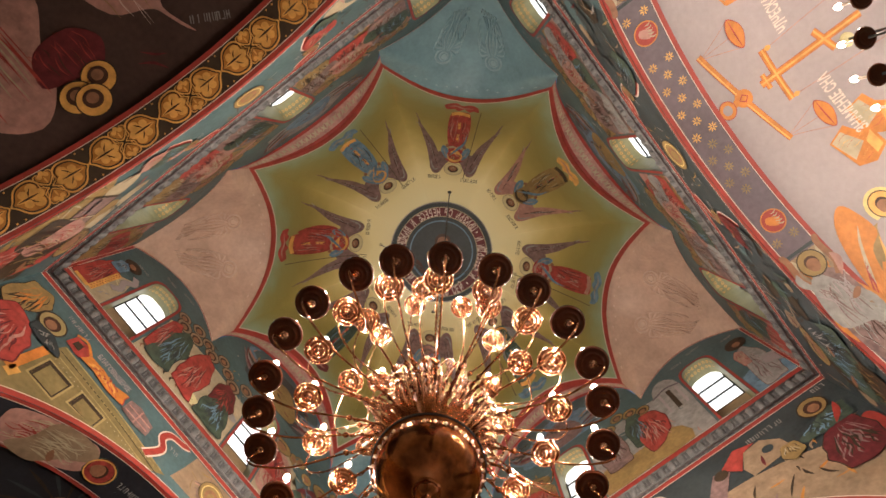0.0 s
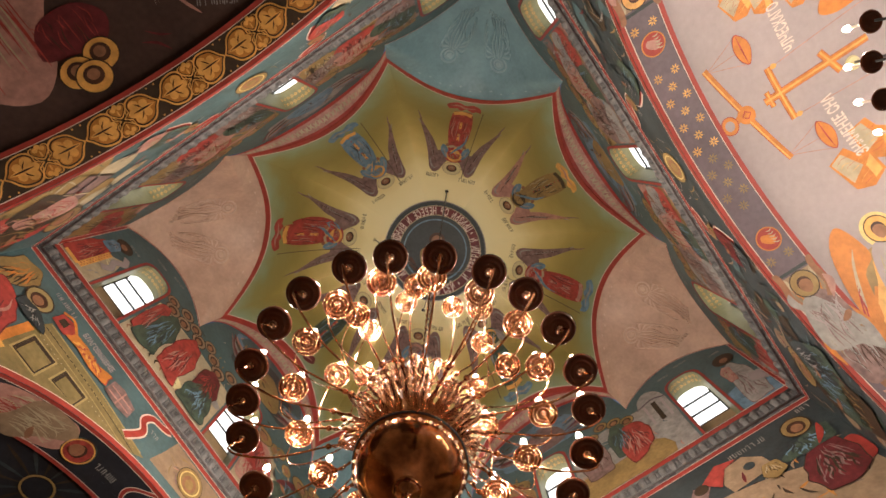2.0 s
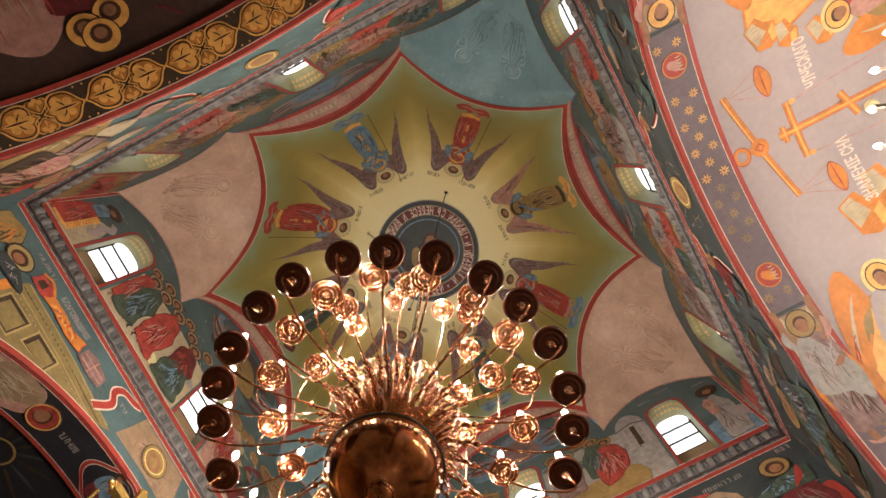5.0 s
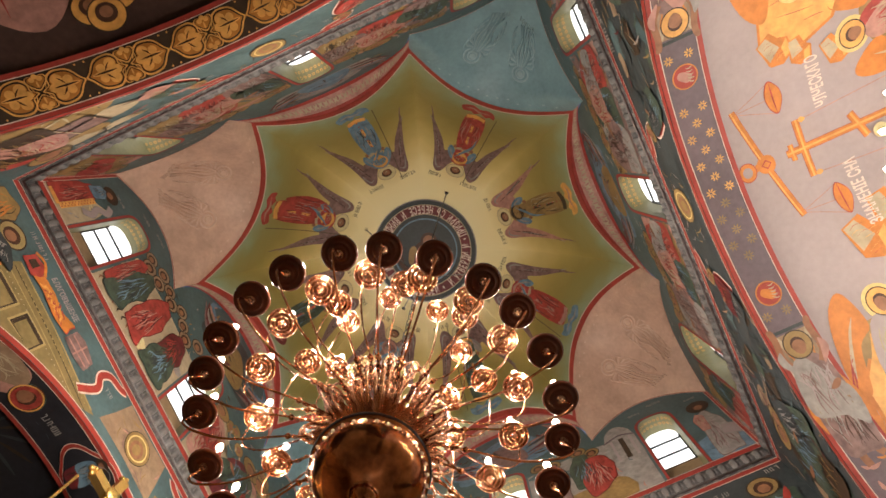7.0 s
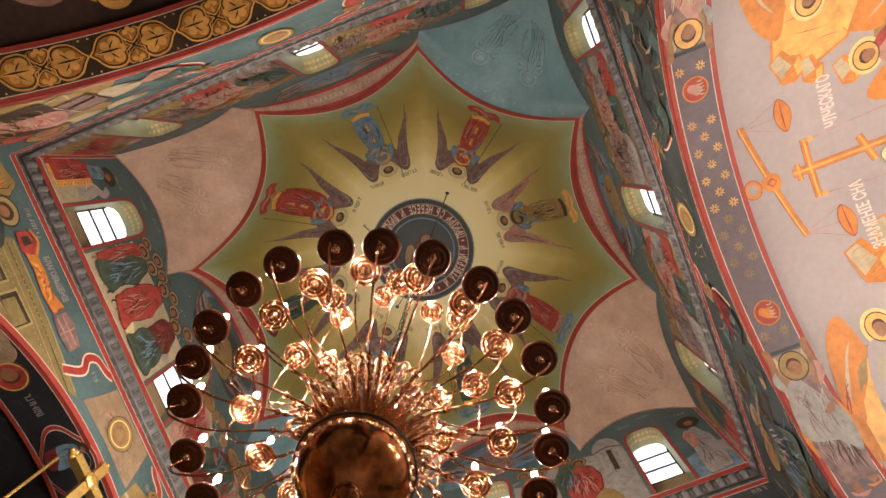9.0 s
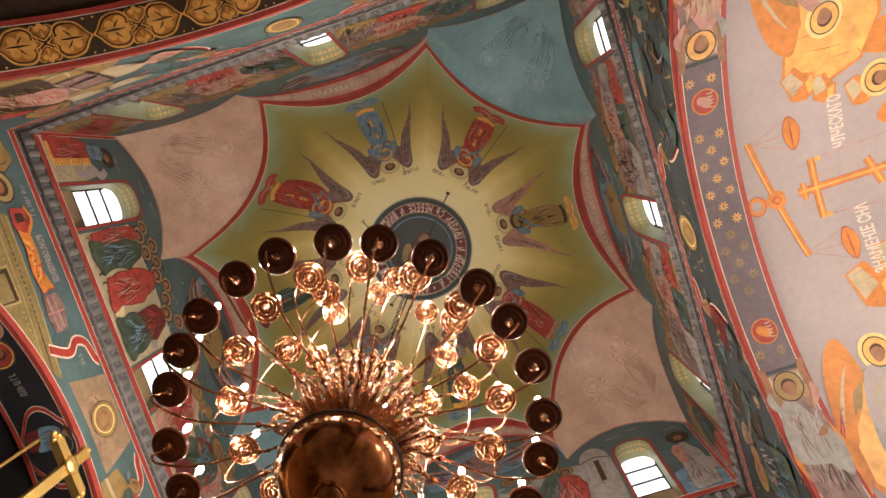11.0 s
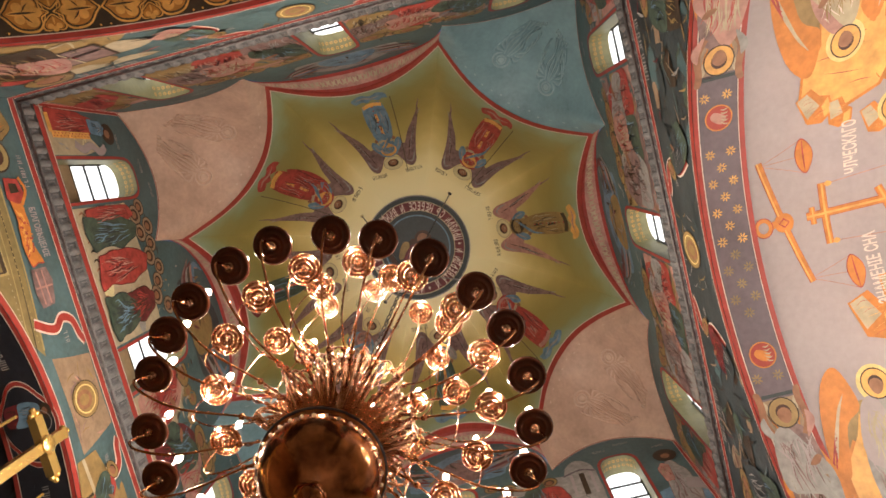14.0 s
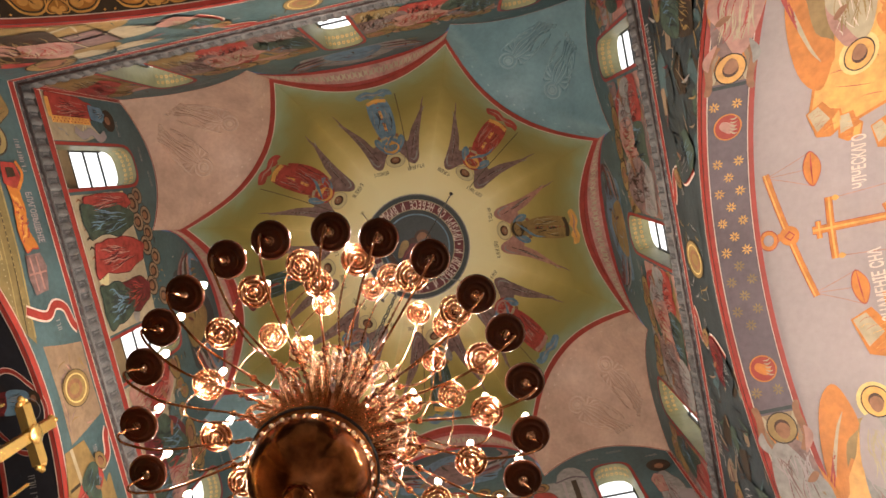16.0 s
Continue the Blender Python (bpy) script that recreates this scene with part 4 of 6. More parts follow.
def seated_group(S, a, b):
    """Haloed robed shapes in green, red and wine on a cream ground."""
    parts = []
    panel_ground(parts, S, a, b, 13.3, "cream", ["cream", "robe_grey", "cream", "halo_pale"], 9)
    for i in range(14):
        stroke(parts[-1][1], S, [(b - 0.1 - 0.14 * i, 11.78), (b - 0.07 - 0.14 * i, 11.86), (b - 0.13 - 0.14 * i, 11.95)], 0.035, "brown" if i % 3 else "flesh", 0.013)
    for i, (x, z, r) in enumerate(((2.36, 13.62, 0.13), (2.02, 13.74, 0.14), (2.24, 13.40, 0.15), (1.93, 13.42, 0.14), (1.72, 13.66, 0.13), (1.52, 13.48, 0.15), (1.30, 13.70, 0.13), (1.08, 13.5, 0.13), (0.86, 13.32, 0.15), (0.62, 13.62, 0.14))):
        haloed(layer(parts, "haloed_head"), S, x, z, r * 1.12, "tan", 0.0125 + 0.0007 * i)
    for i, (col, light, pts) in enumerate((
            ("robe_red", "robe_rose", [(2.42, 11.98), (2.45, 12.5), (2.42, 13.2), (2.25, 13.32), (2.15, 12.95), (2.24, 12.4), (2.28, 11.95)]),
            ("robe_green", "robe_blue", [(2.30, 11.85), (2.27, 12.3), (2.28, 12.85), (2.08, 13.32), (1.90, 13.18), (1.78, 12.75), (1.84, 12.3), (1.80, 11.9), (2.05, 11.8)]),
            ("robe_red", "robe_rose", [(1.72, 11.95), (1.76, 12.35), (1.72, 12.95), (1.55, 13.38), (1.33, 13.22), (1.20, 12.7), (1.28, 12.1), (1.22, 11.8), (1.5, 11.85)]),
            ("robe_wine", "robe_red", [(1.06, 12.35), (1.08, 12.95), (0.93, 13.22), (0.70, 13.12), (0.56, 12.7), (0.66, 12.38), (0.85, 12.3)]),
            ("robe_green", "robe_blue", [(1.12, 11.78), (1.08, 12.35), (0.85, 12.66), (0.64, 12.58), (0.50, 12.1), (0.48, 11.75), (0.8, 11.72)]))):
        drape(layer(parts, "robe"), S, pts, col, 0.021 + 0.0012 * i, 8, light)
    bm = layer(parts, "brushwork")
    dabs(bm, S, a, b, 13.3, 13.85, ["ochre", "brown", "cream"], 12, 0.0105, 0.15, 0.03)
    fresco_of(parts, "fresco of seated red, green and wine robes on cream ground", "wall_fresco")


def reclining_shape(S, a, b):
    """A red robe with a chequered gold hem, a white scroll and a dark halo."""
    parts = []
    bm = layer(parts, "painted_ground")
    blob(bm, S, [(a, 11.68), (a, 12.5), (a + 0.1, 13.0), (a + 0.3, 12.75), (b - 0.2, 12.9), (b, 12.6), (b, 11.68)], "cream", 0.003, 1, 3)
    dabs(bm, S, a, b, 11.7, 12.7, ["cream", "robe_grey", "halo_pale"], 14, 0.006, 0.25, 0.04)
    drape(layer(parts, "robe"), S, [(3.93, 11.75), (3.92, 12.4), (3.84, 12.9), (3.66, 13.05), (3.56, 12.7), (3.58, 12.2), (3.62, 11.75)], "robe_red", 0.012, 6, "robe_rose")
    drape(layer(parts, "blue_sleeve"), S, [(3.82, 12.8), (3.80, 13.15), (3.68, 13.25), (3.56, 13.1), (3.60, 12.8)], "robe_blue", 0.018, 3)
    haloed(layer(parts, "haloed_head"), S, 3.60, 13.32, 0.17, "brown", 0.020)
    bm = layer(parts, "gold_hem")
    ribbon(bm, lambda t, x: S(3.55 + x, 11.75 + 1.0 * t, 0.022), 8, -0.05, 0.05, PI["gold"])
    for i in range(22):
        disc(bm, S, 3.53 + 0.04 * (i % 2), 11.78 + 0.045 * i, 0.016, "robe_red", 0.025, 0, 4)
    ribbon(bm, lambda t, x: S(3.86 - 0.28 * t, 11.74 + x, 0.023), 4, -0.045, 0.045, PI["gold"])
    bm = layer(parts, "scroll")
    for wd, col, o in ((0.13, "robe_grey", 0.026), (0.10, "pale", 0.029)):
        stroke(bm, S, [(3.42, 12.25), (3.33, 12.45), (3.40, 12.68), (3.30, 12.9), (3.38, 13.1)], wd, col, o, 5, False)
    bm = layer(parts, "inscription")
    bars(bm, S, 3.36, 13.55, 6, 0.07, "robe_grey", 0.006)
    fresco_of(parts, "fresco of red robe with chequered hem and white scroll", "wall_fresco")


def apse_scene(S, a, b):
    """A pale apse, a yellow floor and robed shapes in red and green."""
    parts = []
    panel_ground(parts, S, a, b, 13.6, "robe_grey", ["robe_grey", "teal", "robe_grey", "robe_rose"], 10)
    bm = layer(parts, "painted_building")
    blob(bm, S, [(-2.45, 12.3), (-2.45, 13.5), (-2.36, 13.85), (-2.2, 14.0), (-2.02, 13.9), (-1.9, 13.5), (-1.9, 12.3), (-2.2, 12.25)], "robe_grey", 0.0125, 2, 3)
    for x, col in ((-2.36, "pale"), (-2.02, "pale"), (-2.2, "brown")):
        stroke(bm, S, [(x, 12.75), (x, 13.1), (x, 13.5)], 0.05 if col == "pale" else 0.09, col, 0.016, 3, False)
    stroke(bm, S, [(-2.45, 13.5), (-2.2, 13.62), (-1.88, 13.5)], 0.05, "purple", 0.0165, 4, False)
    bm = layer(parts, "painted_floor")
    blob(bm, S, [(-2.05, 11.68), (-2.0, 12.2), (-1.7, 12.35), (-1.1, 12.3), (-0.5, 12.4), (-0.42, 12.0), (-0.42, 11.68), (-1.2, 11.68)], "ochre", 0.014, 2, 3)
    for i, (x, z, r) in enumerate(((-1.40, 13.62, 0.15), (-1.62, 13.42, 0.15), (-1.15, 13.75, 0.14), (-0.9, 13.5, 0.15), (-0.62, 13.65, 0.14))):
        haloed(layer(parts, "haloed_head"), S, x, z, r, "ochre", 0.018 + 0.0007 * i)
    for i, (col, light, pts) in enumerate((
            ("robe_green", "robe_blue", [(-1.55, 12.3), (-1.6, 12.9), (-1.5, 13.45), (-1.3, 13.5), (-1.15, 13.0), (-1.2, 12.4)]),
            ("robe_red", "robe_rose", [(-1.85, 12.35), (-1.9, 12.8), (-1.75, 13.2), (-1.5, 13.25), (-1.4, 12.9), (-1.3, 12.5), (-1.4, 12.0), (-1.65, 12.1)]),
            ("wing", "robe_grey", [(-1.05, 12.2), (-1.05, 12.9), (-0.95, 13.35), (-0.7, 13.3), (-0.55, 12.8), (-0.6, 12.2)]))):
        drape(layer(parts, "robe"), S, pts, col, 0.023 + 0.0012 * i, 7, light)
    fresco_of(parts, "fresco of a pale apse, yellow floor and red and green robes", "wall_fresco")


def scribe_shape(S, a, b):
    """A grey-green robe with a rose sleeve and an open sheet, on teal."""
    parts = []
    bm = layer(parts, "painted_ground")
    blob(bm, S, [(a, 11.68), (a, 12.3), ((a + b) / 2, 12.5), (b, 12.35), (b, 11.68)], "robe_blue", 0.003, 1, 3)
    dabs(bm, S, a, b, 11.7, 12.4, ["robe_grey", "robe_blue", "teal"], 14, 0.006, 0.25, 0.05)
    drape(layer(parts, "robe"), S, [(-3.42, 11.75), (-3.45, 12.4), (-3.52, 13.1), (-3.68, 13.25), (-3.82, 12.9), (-3.85, 12.3), (-3.8, 11.75), (-3.6, 11.72)], "robe_grey", 0.012, 7, "pale")
    drape(layer(parts, "rose_sleeve"), S, [(-3.45, 12.6), (-3.42, 13.0), (-3.52, 13.2), (-3.62, 13.1), (-3.58, 12.6)], "robe_rose", 0.019, 3)
    haloed(layer(parts, "haloed_head"), S, -3.66, 13.46, 0.19, "brown", 0.020)
    bm = layer(parts, "open_sheet")
    blob(bm, S, [(-3.93, 12.1), (-3.93, 12.5), (-3.72, 12.62), (-3.66, 12.25)], "robe_grey", 0.024, 1, 2)
    blob(bm, S, [(-3.92, 12.14), (-3.92, 12.46), (-3.73, 12.57), (-3.68, 12.27)], "pale", 0.027, 1, 2)
    bars(layer(parts, "inscription"), S, -3.75, 13.85, 5, 0.07, "robe_grey", 0.006)
    fresco_of(parts, "fresco of a grey-green robed shape holding an open sheet", "wall_fresco")


DRUM_SCENES = {(1, 0.40): seated_group, (1, 3.25): reclining_shape, (0, -2.46): apse_scene, (0, -3.93): scribe_shape}
CROWD = {0: (["ochre", "robe_rose", "robe_red", "wing", "robe_grey"], ["ochre", "robe_grey", "teal", "ochre"]), 1: (["robe_red", "robe_green", "robe_wine", "robe_rose", "robe_green"], ["cream", "cream", "robe_grey"]),
         2: (["robe_rose", "robe_green", "ochre", "robe_red", "wing"], ["ochre", "wing", "ochre", "robe_rose", "teal"]), 3: (["robe_grey", "robe_rose", "wing", "robe_red", "robe_green"], ["robe_rose", "ochre", "robe_grey", "wing", "ochre"])}
for k in range(4):
    def S(x, y, o):
        return wall_pt(k, x, y, o)
    robes, ground = CROWD[k]
    for a, b in ((-3.93, -3.25), (-2.46, -0.40), (0.40, 2.46), (3.25, 3.93)):
        if (k, a) in DRUM_SCENES:
            DRUM_SCENES[(k, a)](S, a, b)
            continue
        parts = []
        bm = layer(parts, "painted_ground")
        n = max(1, int((b - a) / 0.42))
        ztop = 13.0
        pts = [(a, 11.68)] + [(a, 12.6)] + [(a + (b - a) * q / 6, ztop + rng.uniform(-0.3, 0.5)) for q in range(1, 6)] + [(b, 12.6), (b, 11.68)] + [(a + (b - a) * q / 4, 11.68) for q in (3, 2, 1)]
        blob(bm, S, pts, ground[0], 0.003, 1, 3)
        near = k in (2, 3)
        rocks(bm, S, a, b, 11.70, 13.5 if near else 13.1, ground, 5 * n, 0.0045, 0.55 if near else 0.30)
        dabs(bm, S, a, b, 11.72, 13.5 if near else 13.2, ground + (["teal", "robe_rose"] if near else ["teal", "robe_green"]), 22 * n, 0.009, 0.55 if near else 0.25, 0.06 if near else 0.035)
        # heads of the crowd behind, then the large robed shapes in front
        bm = layer(parts, "crowd")
        for i in range(int((b - a) * 5)):
            x, z = rng.uniform(a + 0.1, b - 0.1), rng.uniform(13.05, 13.55)
            disc(bm, S, x, z, 0.13, "ochre", 0.0105 + 0.0004 * i, 0, 16, 1.15)
            disc(bm, S, x, z, 0.134, "brown", 0.0107 + 0.0004 * i, 0.125, 16, 1.15)
            disc(bm, S, x, z - 0.01, 0.065, "flesh", 0.0112 + 0.0004 * i, 0, 12, 1.2)
        cnt = 1 if b - a < 1 else 3
        for i in range(cnt):
            x = a + (b - a) * (i + 0.5) / cnt
            h = rng.uniform(1.55, 1.8)
            def Sc(p, q, o):
                return wall_pt(k, min(max(p, a), b), max(q, 11.68), o)
            figure(layer(parts, "robed_shape"), local(Sc, x, 13.40 - h * 0.93 + rng.uniform(-0.1, 0.05), rng.uniform(-0.2, 0.2), h, rng.choice((-1, 1)), 1.35 if cnt > 1 else 0.95), robes[(i + k) % 5], robes[(i + k + 1 + cnt // 2) % 5], 0.018 + 0.0015 * i, "ochre", 3.2)
        bm = layer(parts, "brushwork")
        dabs(bm, S, a, b, 12.9, 13.75, ["ochre", "brown", "robe_grey", "teal"], (4 if near else 5) * n, 0.0375, 0.22 if near else 0.14, 0.05)
        fresco_of(parts, "fresco of robed shapes in %s and %s beside the drum window" % (robes[0].replace("robe_", ""), robes[1].replace("robe_", "")), "wall_fresco")
    # middle lunette over the window: a blue almond glory between sweeping wings
    bm = bmesh.new()
    blob(bm, S, [(-0.9, 14.2), (-0.75, 15.0), (-0.2, 15.5), (0.35, 15.35), (0.85, 14.75), (0.9, 14.2), (0.3, 14.12), (-0.3, 14.12)], ("robe_blue", "slate", "robe_grey", "robe_blue")[k], 0.004)
    blob(bm, S, [(-0.45, 14.2), (-0.4, 14.8), (0, 15.2), (0.4, 14.8), (0.45, 14.2)], ("wing", "ochre", "robe_blue", "ochre")[k], 0.008)
    for s in (-1, 1):
        for q in range(6):
            stroke(bm, S, [(s * 0.5, 14.2 + 0.12 * q), (s * (0.9 + 0.04 * q), 14.45 + 0.12 * q), (s * (1.25 - 0.06 * q), 14.9 + 0.1 * q)], 0.12, ("robe_blue", "wing", "robe_wine", "robe_grey", "brown", "robe_rose")[(q + k) % 6], 0.010 + 0.001 * q)
    dabs(bm, S, -1.2, 1.2, 14.2, 15.2, ["robe_wine", "robe_blue", "brown", "robe_grey", "ochre"], 40, 0.018, 0.3, 0.05)
    fresco(bm, "fresco of sweeping wings and blue glory in the lunette", "wall_fresco")
    # inscriptions on the narrow lunettes
    bm = bmesh.new()
    for s in (-1, 1):
        bars(bm, S, s * 2.85 - 0.35, 14.25, 5, 0.08, "robe_grey", 0.005)
        bars(bm, S, s * 2.85 + 0.1, 14.12, 5, 0.08, "robe_grey", 0.005)
    fresco(bm, "faint grey inscription on the narrow lunettes", "inscription")

# --- spandrels under the cornice
SPAN = {0: (["robe_wine", "robe_red", "slate", "robe_wine"], ["brown", "slate", "ochre", "robe_rose", "slate"]), 1: (["robe_red", "orange", "robe_red", "robe_green"], ["ochre", "cream", "gold"]),
        2: (["robe_red", "brown", "robe_rose", "robe_green"], ["ochre", "cream", "teal", "brown"]), 3: (["robe_wine", "brown", "robe_green", "slate"], ["slate", "brown", "robe_green", "tan", "slate", "teal"])}


def clip_span(k):
    """Keeps paint between the arch and the cornice."""
    def S(x, y, o):
        lo = arch_z(x) + 0.11 if abs(x) < R_ARCH else Z_ARCH
        return wall_pt(k, min(max(x, -3.97), 3.97), min(max(y, lo), 11.0), o)
    return S


def palace_scene(S):
    """An ochre palace with sunk panels, a red-robed winged shape and a small orange shape."""
    parts = []
    bm = layer(parts, "painted_building")
    blob(bm, S, [(3.95, 8.2), (3.6, 9.0), (3.05, 9.45), (2.88, 10.34), (2.3, 10.30), (1.6, 10.22), (0.72, 10.13), (0.9, 9.9), (1.6, 9.6), (2.4, 9.1), (3.2, 8.3)], "palace", 0.004, 1, 6)
    for x0, x1, z0, z1 in ((2.42, 2.80, 9.44, 9.86), (1.84, 2.22, 9.62, 9.92)):
        for grow, col, o in ((0.05, "palace_light", 0.008), (0.02, "brown", 0.011), (0.0, "palace", 0.014)):
            blob(bm, S, [(x0 - grow, z0 - grow), (x0 - grow, z1 + grow), (x1 + grow, z1 + grow), (x1 + grow, z0 - grow)], col, o, 1, 3)
        stroke(bm, S, [(x0, z1 - 0.03), ((x0 + x1) / 2, z1 - 0.03), (x1, z1 - 0.03)], 0.055, "brown", 0.017, 3, False)
        stroke(bm, S, [(x1 - 0.02, z0), (x1 - 0.02, (z0 + z1) / 2), (x1 - 0.02, z1)], 0.035, "brown", 0.018, 3, False)
    for z, col, wd in ((10.26, "palace_light", 0.03), (10.13, "brown", 0.016), (10.02, "palace_light", 0.02)):
        stroke(bm, S, [(2.86, z + 0.05), (1.8, z), (0.8, z - 0.13)], wd, col, 0.0085, 6, False)
    bm = layer(parts, "beaded_border")
    for i in range(26):
        disc(bm, S, 2.8 - 0.075 * i, 10.19 - 0.0045 * i, 0.013, "palace_light", 0.011, 0, 6)
        disc(bm, S, 2.8 - 0.075 * i, 9.98 - 0.0035 * i, 0.010, "cream", 0.011, 0, 6)
    for x, z, h in ((3.0, 9.2, 0.75), (2.95, 9.12, 0.2)):
        stroke(layer(parts, "painted_pillar"), S, [(x, z), (x - 0.02, z + h * 0.5), (x - 0.04, z + h)], 0.13, "orange" if h > 0.5 else "gold", 0.013, 4, False)
    bm = layer(parts, "wing")
    drape(bm, S, [(3.95, 10.1), (3.9, 10.75), (3.6, 10.85), (3.42, 10.6), (3.5, 10.25), (3.7, 9.9)], "ochre", 0.016, 6, "orange")
    drape(layer(parts, "robe"), S, [(3.95, 8.9), (3.92, 9.6), (3.7, 10.1), (3.4, 10.05), (3.1, 9.75), (3.02, 9.3), (3.3, 8.8)], "robe_red", 0.021, 9, "robe_rose")
    drape(layer(parts, "sleeve"), S, [(3.35, 10.2), (3.1, 10.25), (2.85, 10.1), (2.80, 10.0), (3.1, 9.95), (3.35, 10.0)], "slate", 0.027, 4)
    haloed(layer(parts, "haloed_head"), S, 3.23, 10.40, 0.21, "palace_light", 0.028)
    bm = layer(parts, "painted_tower")
    blob(bm, S, [(2.95, 10.40), (2.93, 10.66), (2.72, 10.72), (2.6, 10.55), (2.68, 10.36)], "robe_red", 0.016, 1, 2)
    blob(bm, S, [(2.88, 10.46), (2.87, 10.6), (2.76, 10.62), (2.75, 10.45)], "brown", 0.020, 1, 2)
    stroke(bm, S, [(2.95, 10.68), (2.78, 10.75), (2.6, 10.6)], 0.05, "orange", 0.021, 3, False)
    drape(layer(parts, "orange_cloth"), S, [(2.66, 10.40), (2.6, 10.60), (2.35, 10.62), (2.1, 10.55), (1.85, 10.66), (1.82, 10.42), (2.1, 10.36), (2.4, 10.42)], "orange", 0.018, 5, "gold")
    bm = layer(parts, "painted_house")
    blob(bm, S, [(1.78, 10.36), (1.78, 10.66), (1.6, 10.72), (1.30, 10.62), (1.28, 10.36), (1.5, 10.32)], "wing", 0.016, 1, 2)
    for z in (10.43, 10.55):
        stroke(bm, S, [(1.75, z), (1.5, z), (1.32, z)], 0.03, "robe_rose", 0.020, 3, False)
    stroke(bm, S, [(1.54, 10.34), (1.54, 10.5), (1.54, 10.68)], 0.025, "robe_rose", 0.021, 3, False)
    bm = layer(parts, "inscription")
    fit_w = letters(bmesh.new(), lambda x, y, o: Vector((x, y, o)), "БЛАГОВѢЩЕНІЕ", 0.17, "pale", 0)
    letters(bm, lambda x, y, o: S(2.56 - x * 0.66 / fit_w, 10.72 + y, o), "БЛАГОВѢЩЕНІЕ", 0.17, "pale", 0.008)
    bars(bm, S, 2.82, 10.80, 7, 0.09, "pale", 0.008)
    fresco_of(parts, "spandrel fresco of ochre palace, red robe and orange shape", "spandrel_fresco")


def scholar_scene(S):
    """A wine-robed shape with a gold halo before a small red-roofed house, on slate."""
    parts = []
    bm = layer(parts, "painted_ground")
    blob(bm, S, [(-3.95, 8.4), (-3.9, 9.3), (-3.3, 9.75), (-2.6, 10.0), (-1.9, 10.1), (-1.4, 9.95), (-2.2, 9.3), (-3.2, 8.4)], "tan", 0.004, 2, 5)
    dabs(bm, S, -3.9, -1.6, 9.0, 10.0, ["rust", "tan", "brown", "wing"], 44, 0.008, 0.4, 0.04)
    bm = layer(parts, "painted_house")
    blob(bm, S, [(-2.95, 10.12), (-2.9, 10.42), (-2.68, 10.66), (-2.40, 10.62), (-2.25, 10.3), (-2.3, 10.05)], "tan", 0.013, 1, 3)
    blob(bm, S, [(-2.62, 10.68), (-2.3, 10.80), (-2.0, 10.55), (-2.22, 10.28), (-2.40, 10.62)], "robe_red", 0.016, 1, 2)
    disc(bm, S, -2.68, 10.38, 0.085, "slate", 0.017, 0, 16)
    stroke(bm, S, [(-2.5, 10.1), (-2.52, 10.22), (-2.55, 10.34)], 0.05, "robe_wine", 0.018)
    bm = layer(parts, "painted_tower")
    stroke(bm, S, [(-1.72, 10.05), (-1.86, 10.3), (-1.98, 10.5)], 0.26, "wing", 0.013, 4, False)
    disc(bm, S, -1.96, 10.46, 0.11, "brown", 0.017, 0, 14)
    bm = layer(parts, "cushion")
    blob(bm, S, [(-3.95, 9.35), (-3.95, 9.8), (-3.8, 9.85), (-3.62, 9.6), (-3.7, 9.3)], "red", 0.014)
    drape(layer(parts, "robe"), S, [(-3.85, 9.6), (-3.75, 10.0), (-3.5, 10.05), (-3.25, 9.85), (-3.1, 9.5), (-3.2, 9.15), (-3.55, 9.1), (-3.8, 9.25)], "robe_wine", 0.017, 8, "wing")
    drape(layer(parts, "sleeve"), S, [(-3.80, 10.0), (-3.85, 10.35), (-3.6, 10.42), (-3.3, 10.25), (-3.05, 10.12), (-3.1, 10.0), (-3.4, 9.98)], "robe_green", 0.023, 5)
    stroke(layer(parts, "stole"), S, [(-3.75, 10.42), (-3.68, 10.2), (-3.55, 10.0)], 0.10, "red", 0.030)
    haloed(layer(parts, "haloed_head"), S, -3.52, 10.58, 0.21, "ochre", 0.029)
    drape(layer(parts, "open_sheet"), S, [(-3.05, 9.95), (-3.0, 10.2), (-2.8, 10.22), (-2.72, 10.0), (-2.85, 9.85)], "ochre", 0.020, 3)
    bars(layer(parts, "inscription"), S, -3.1, 10.72, 8, 0.11, "robe_grey", 0.008)
    bars(layer(parts, "inscription"), S, -3.9, 10.86, 3, 0.10, "robe_grey", 0.008)
    fresco_of(parts, "spandrel fresco of wine-robed shape and red-roofed house", "spandrel_fresco")


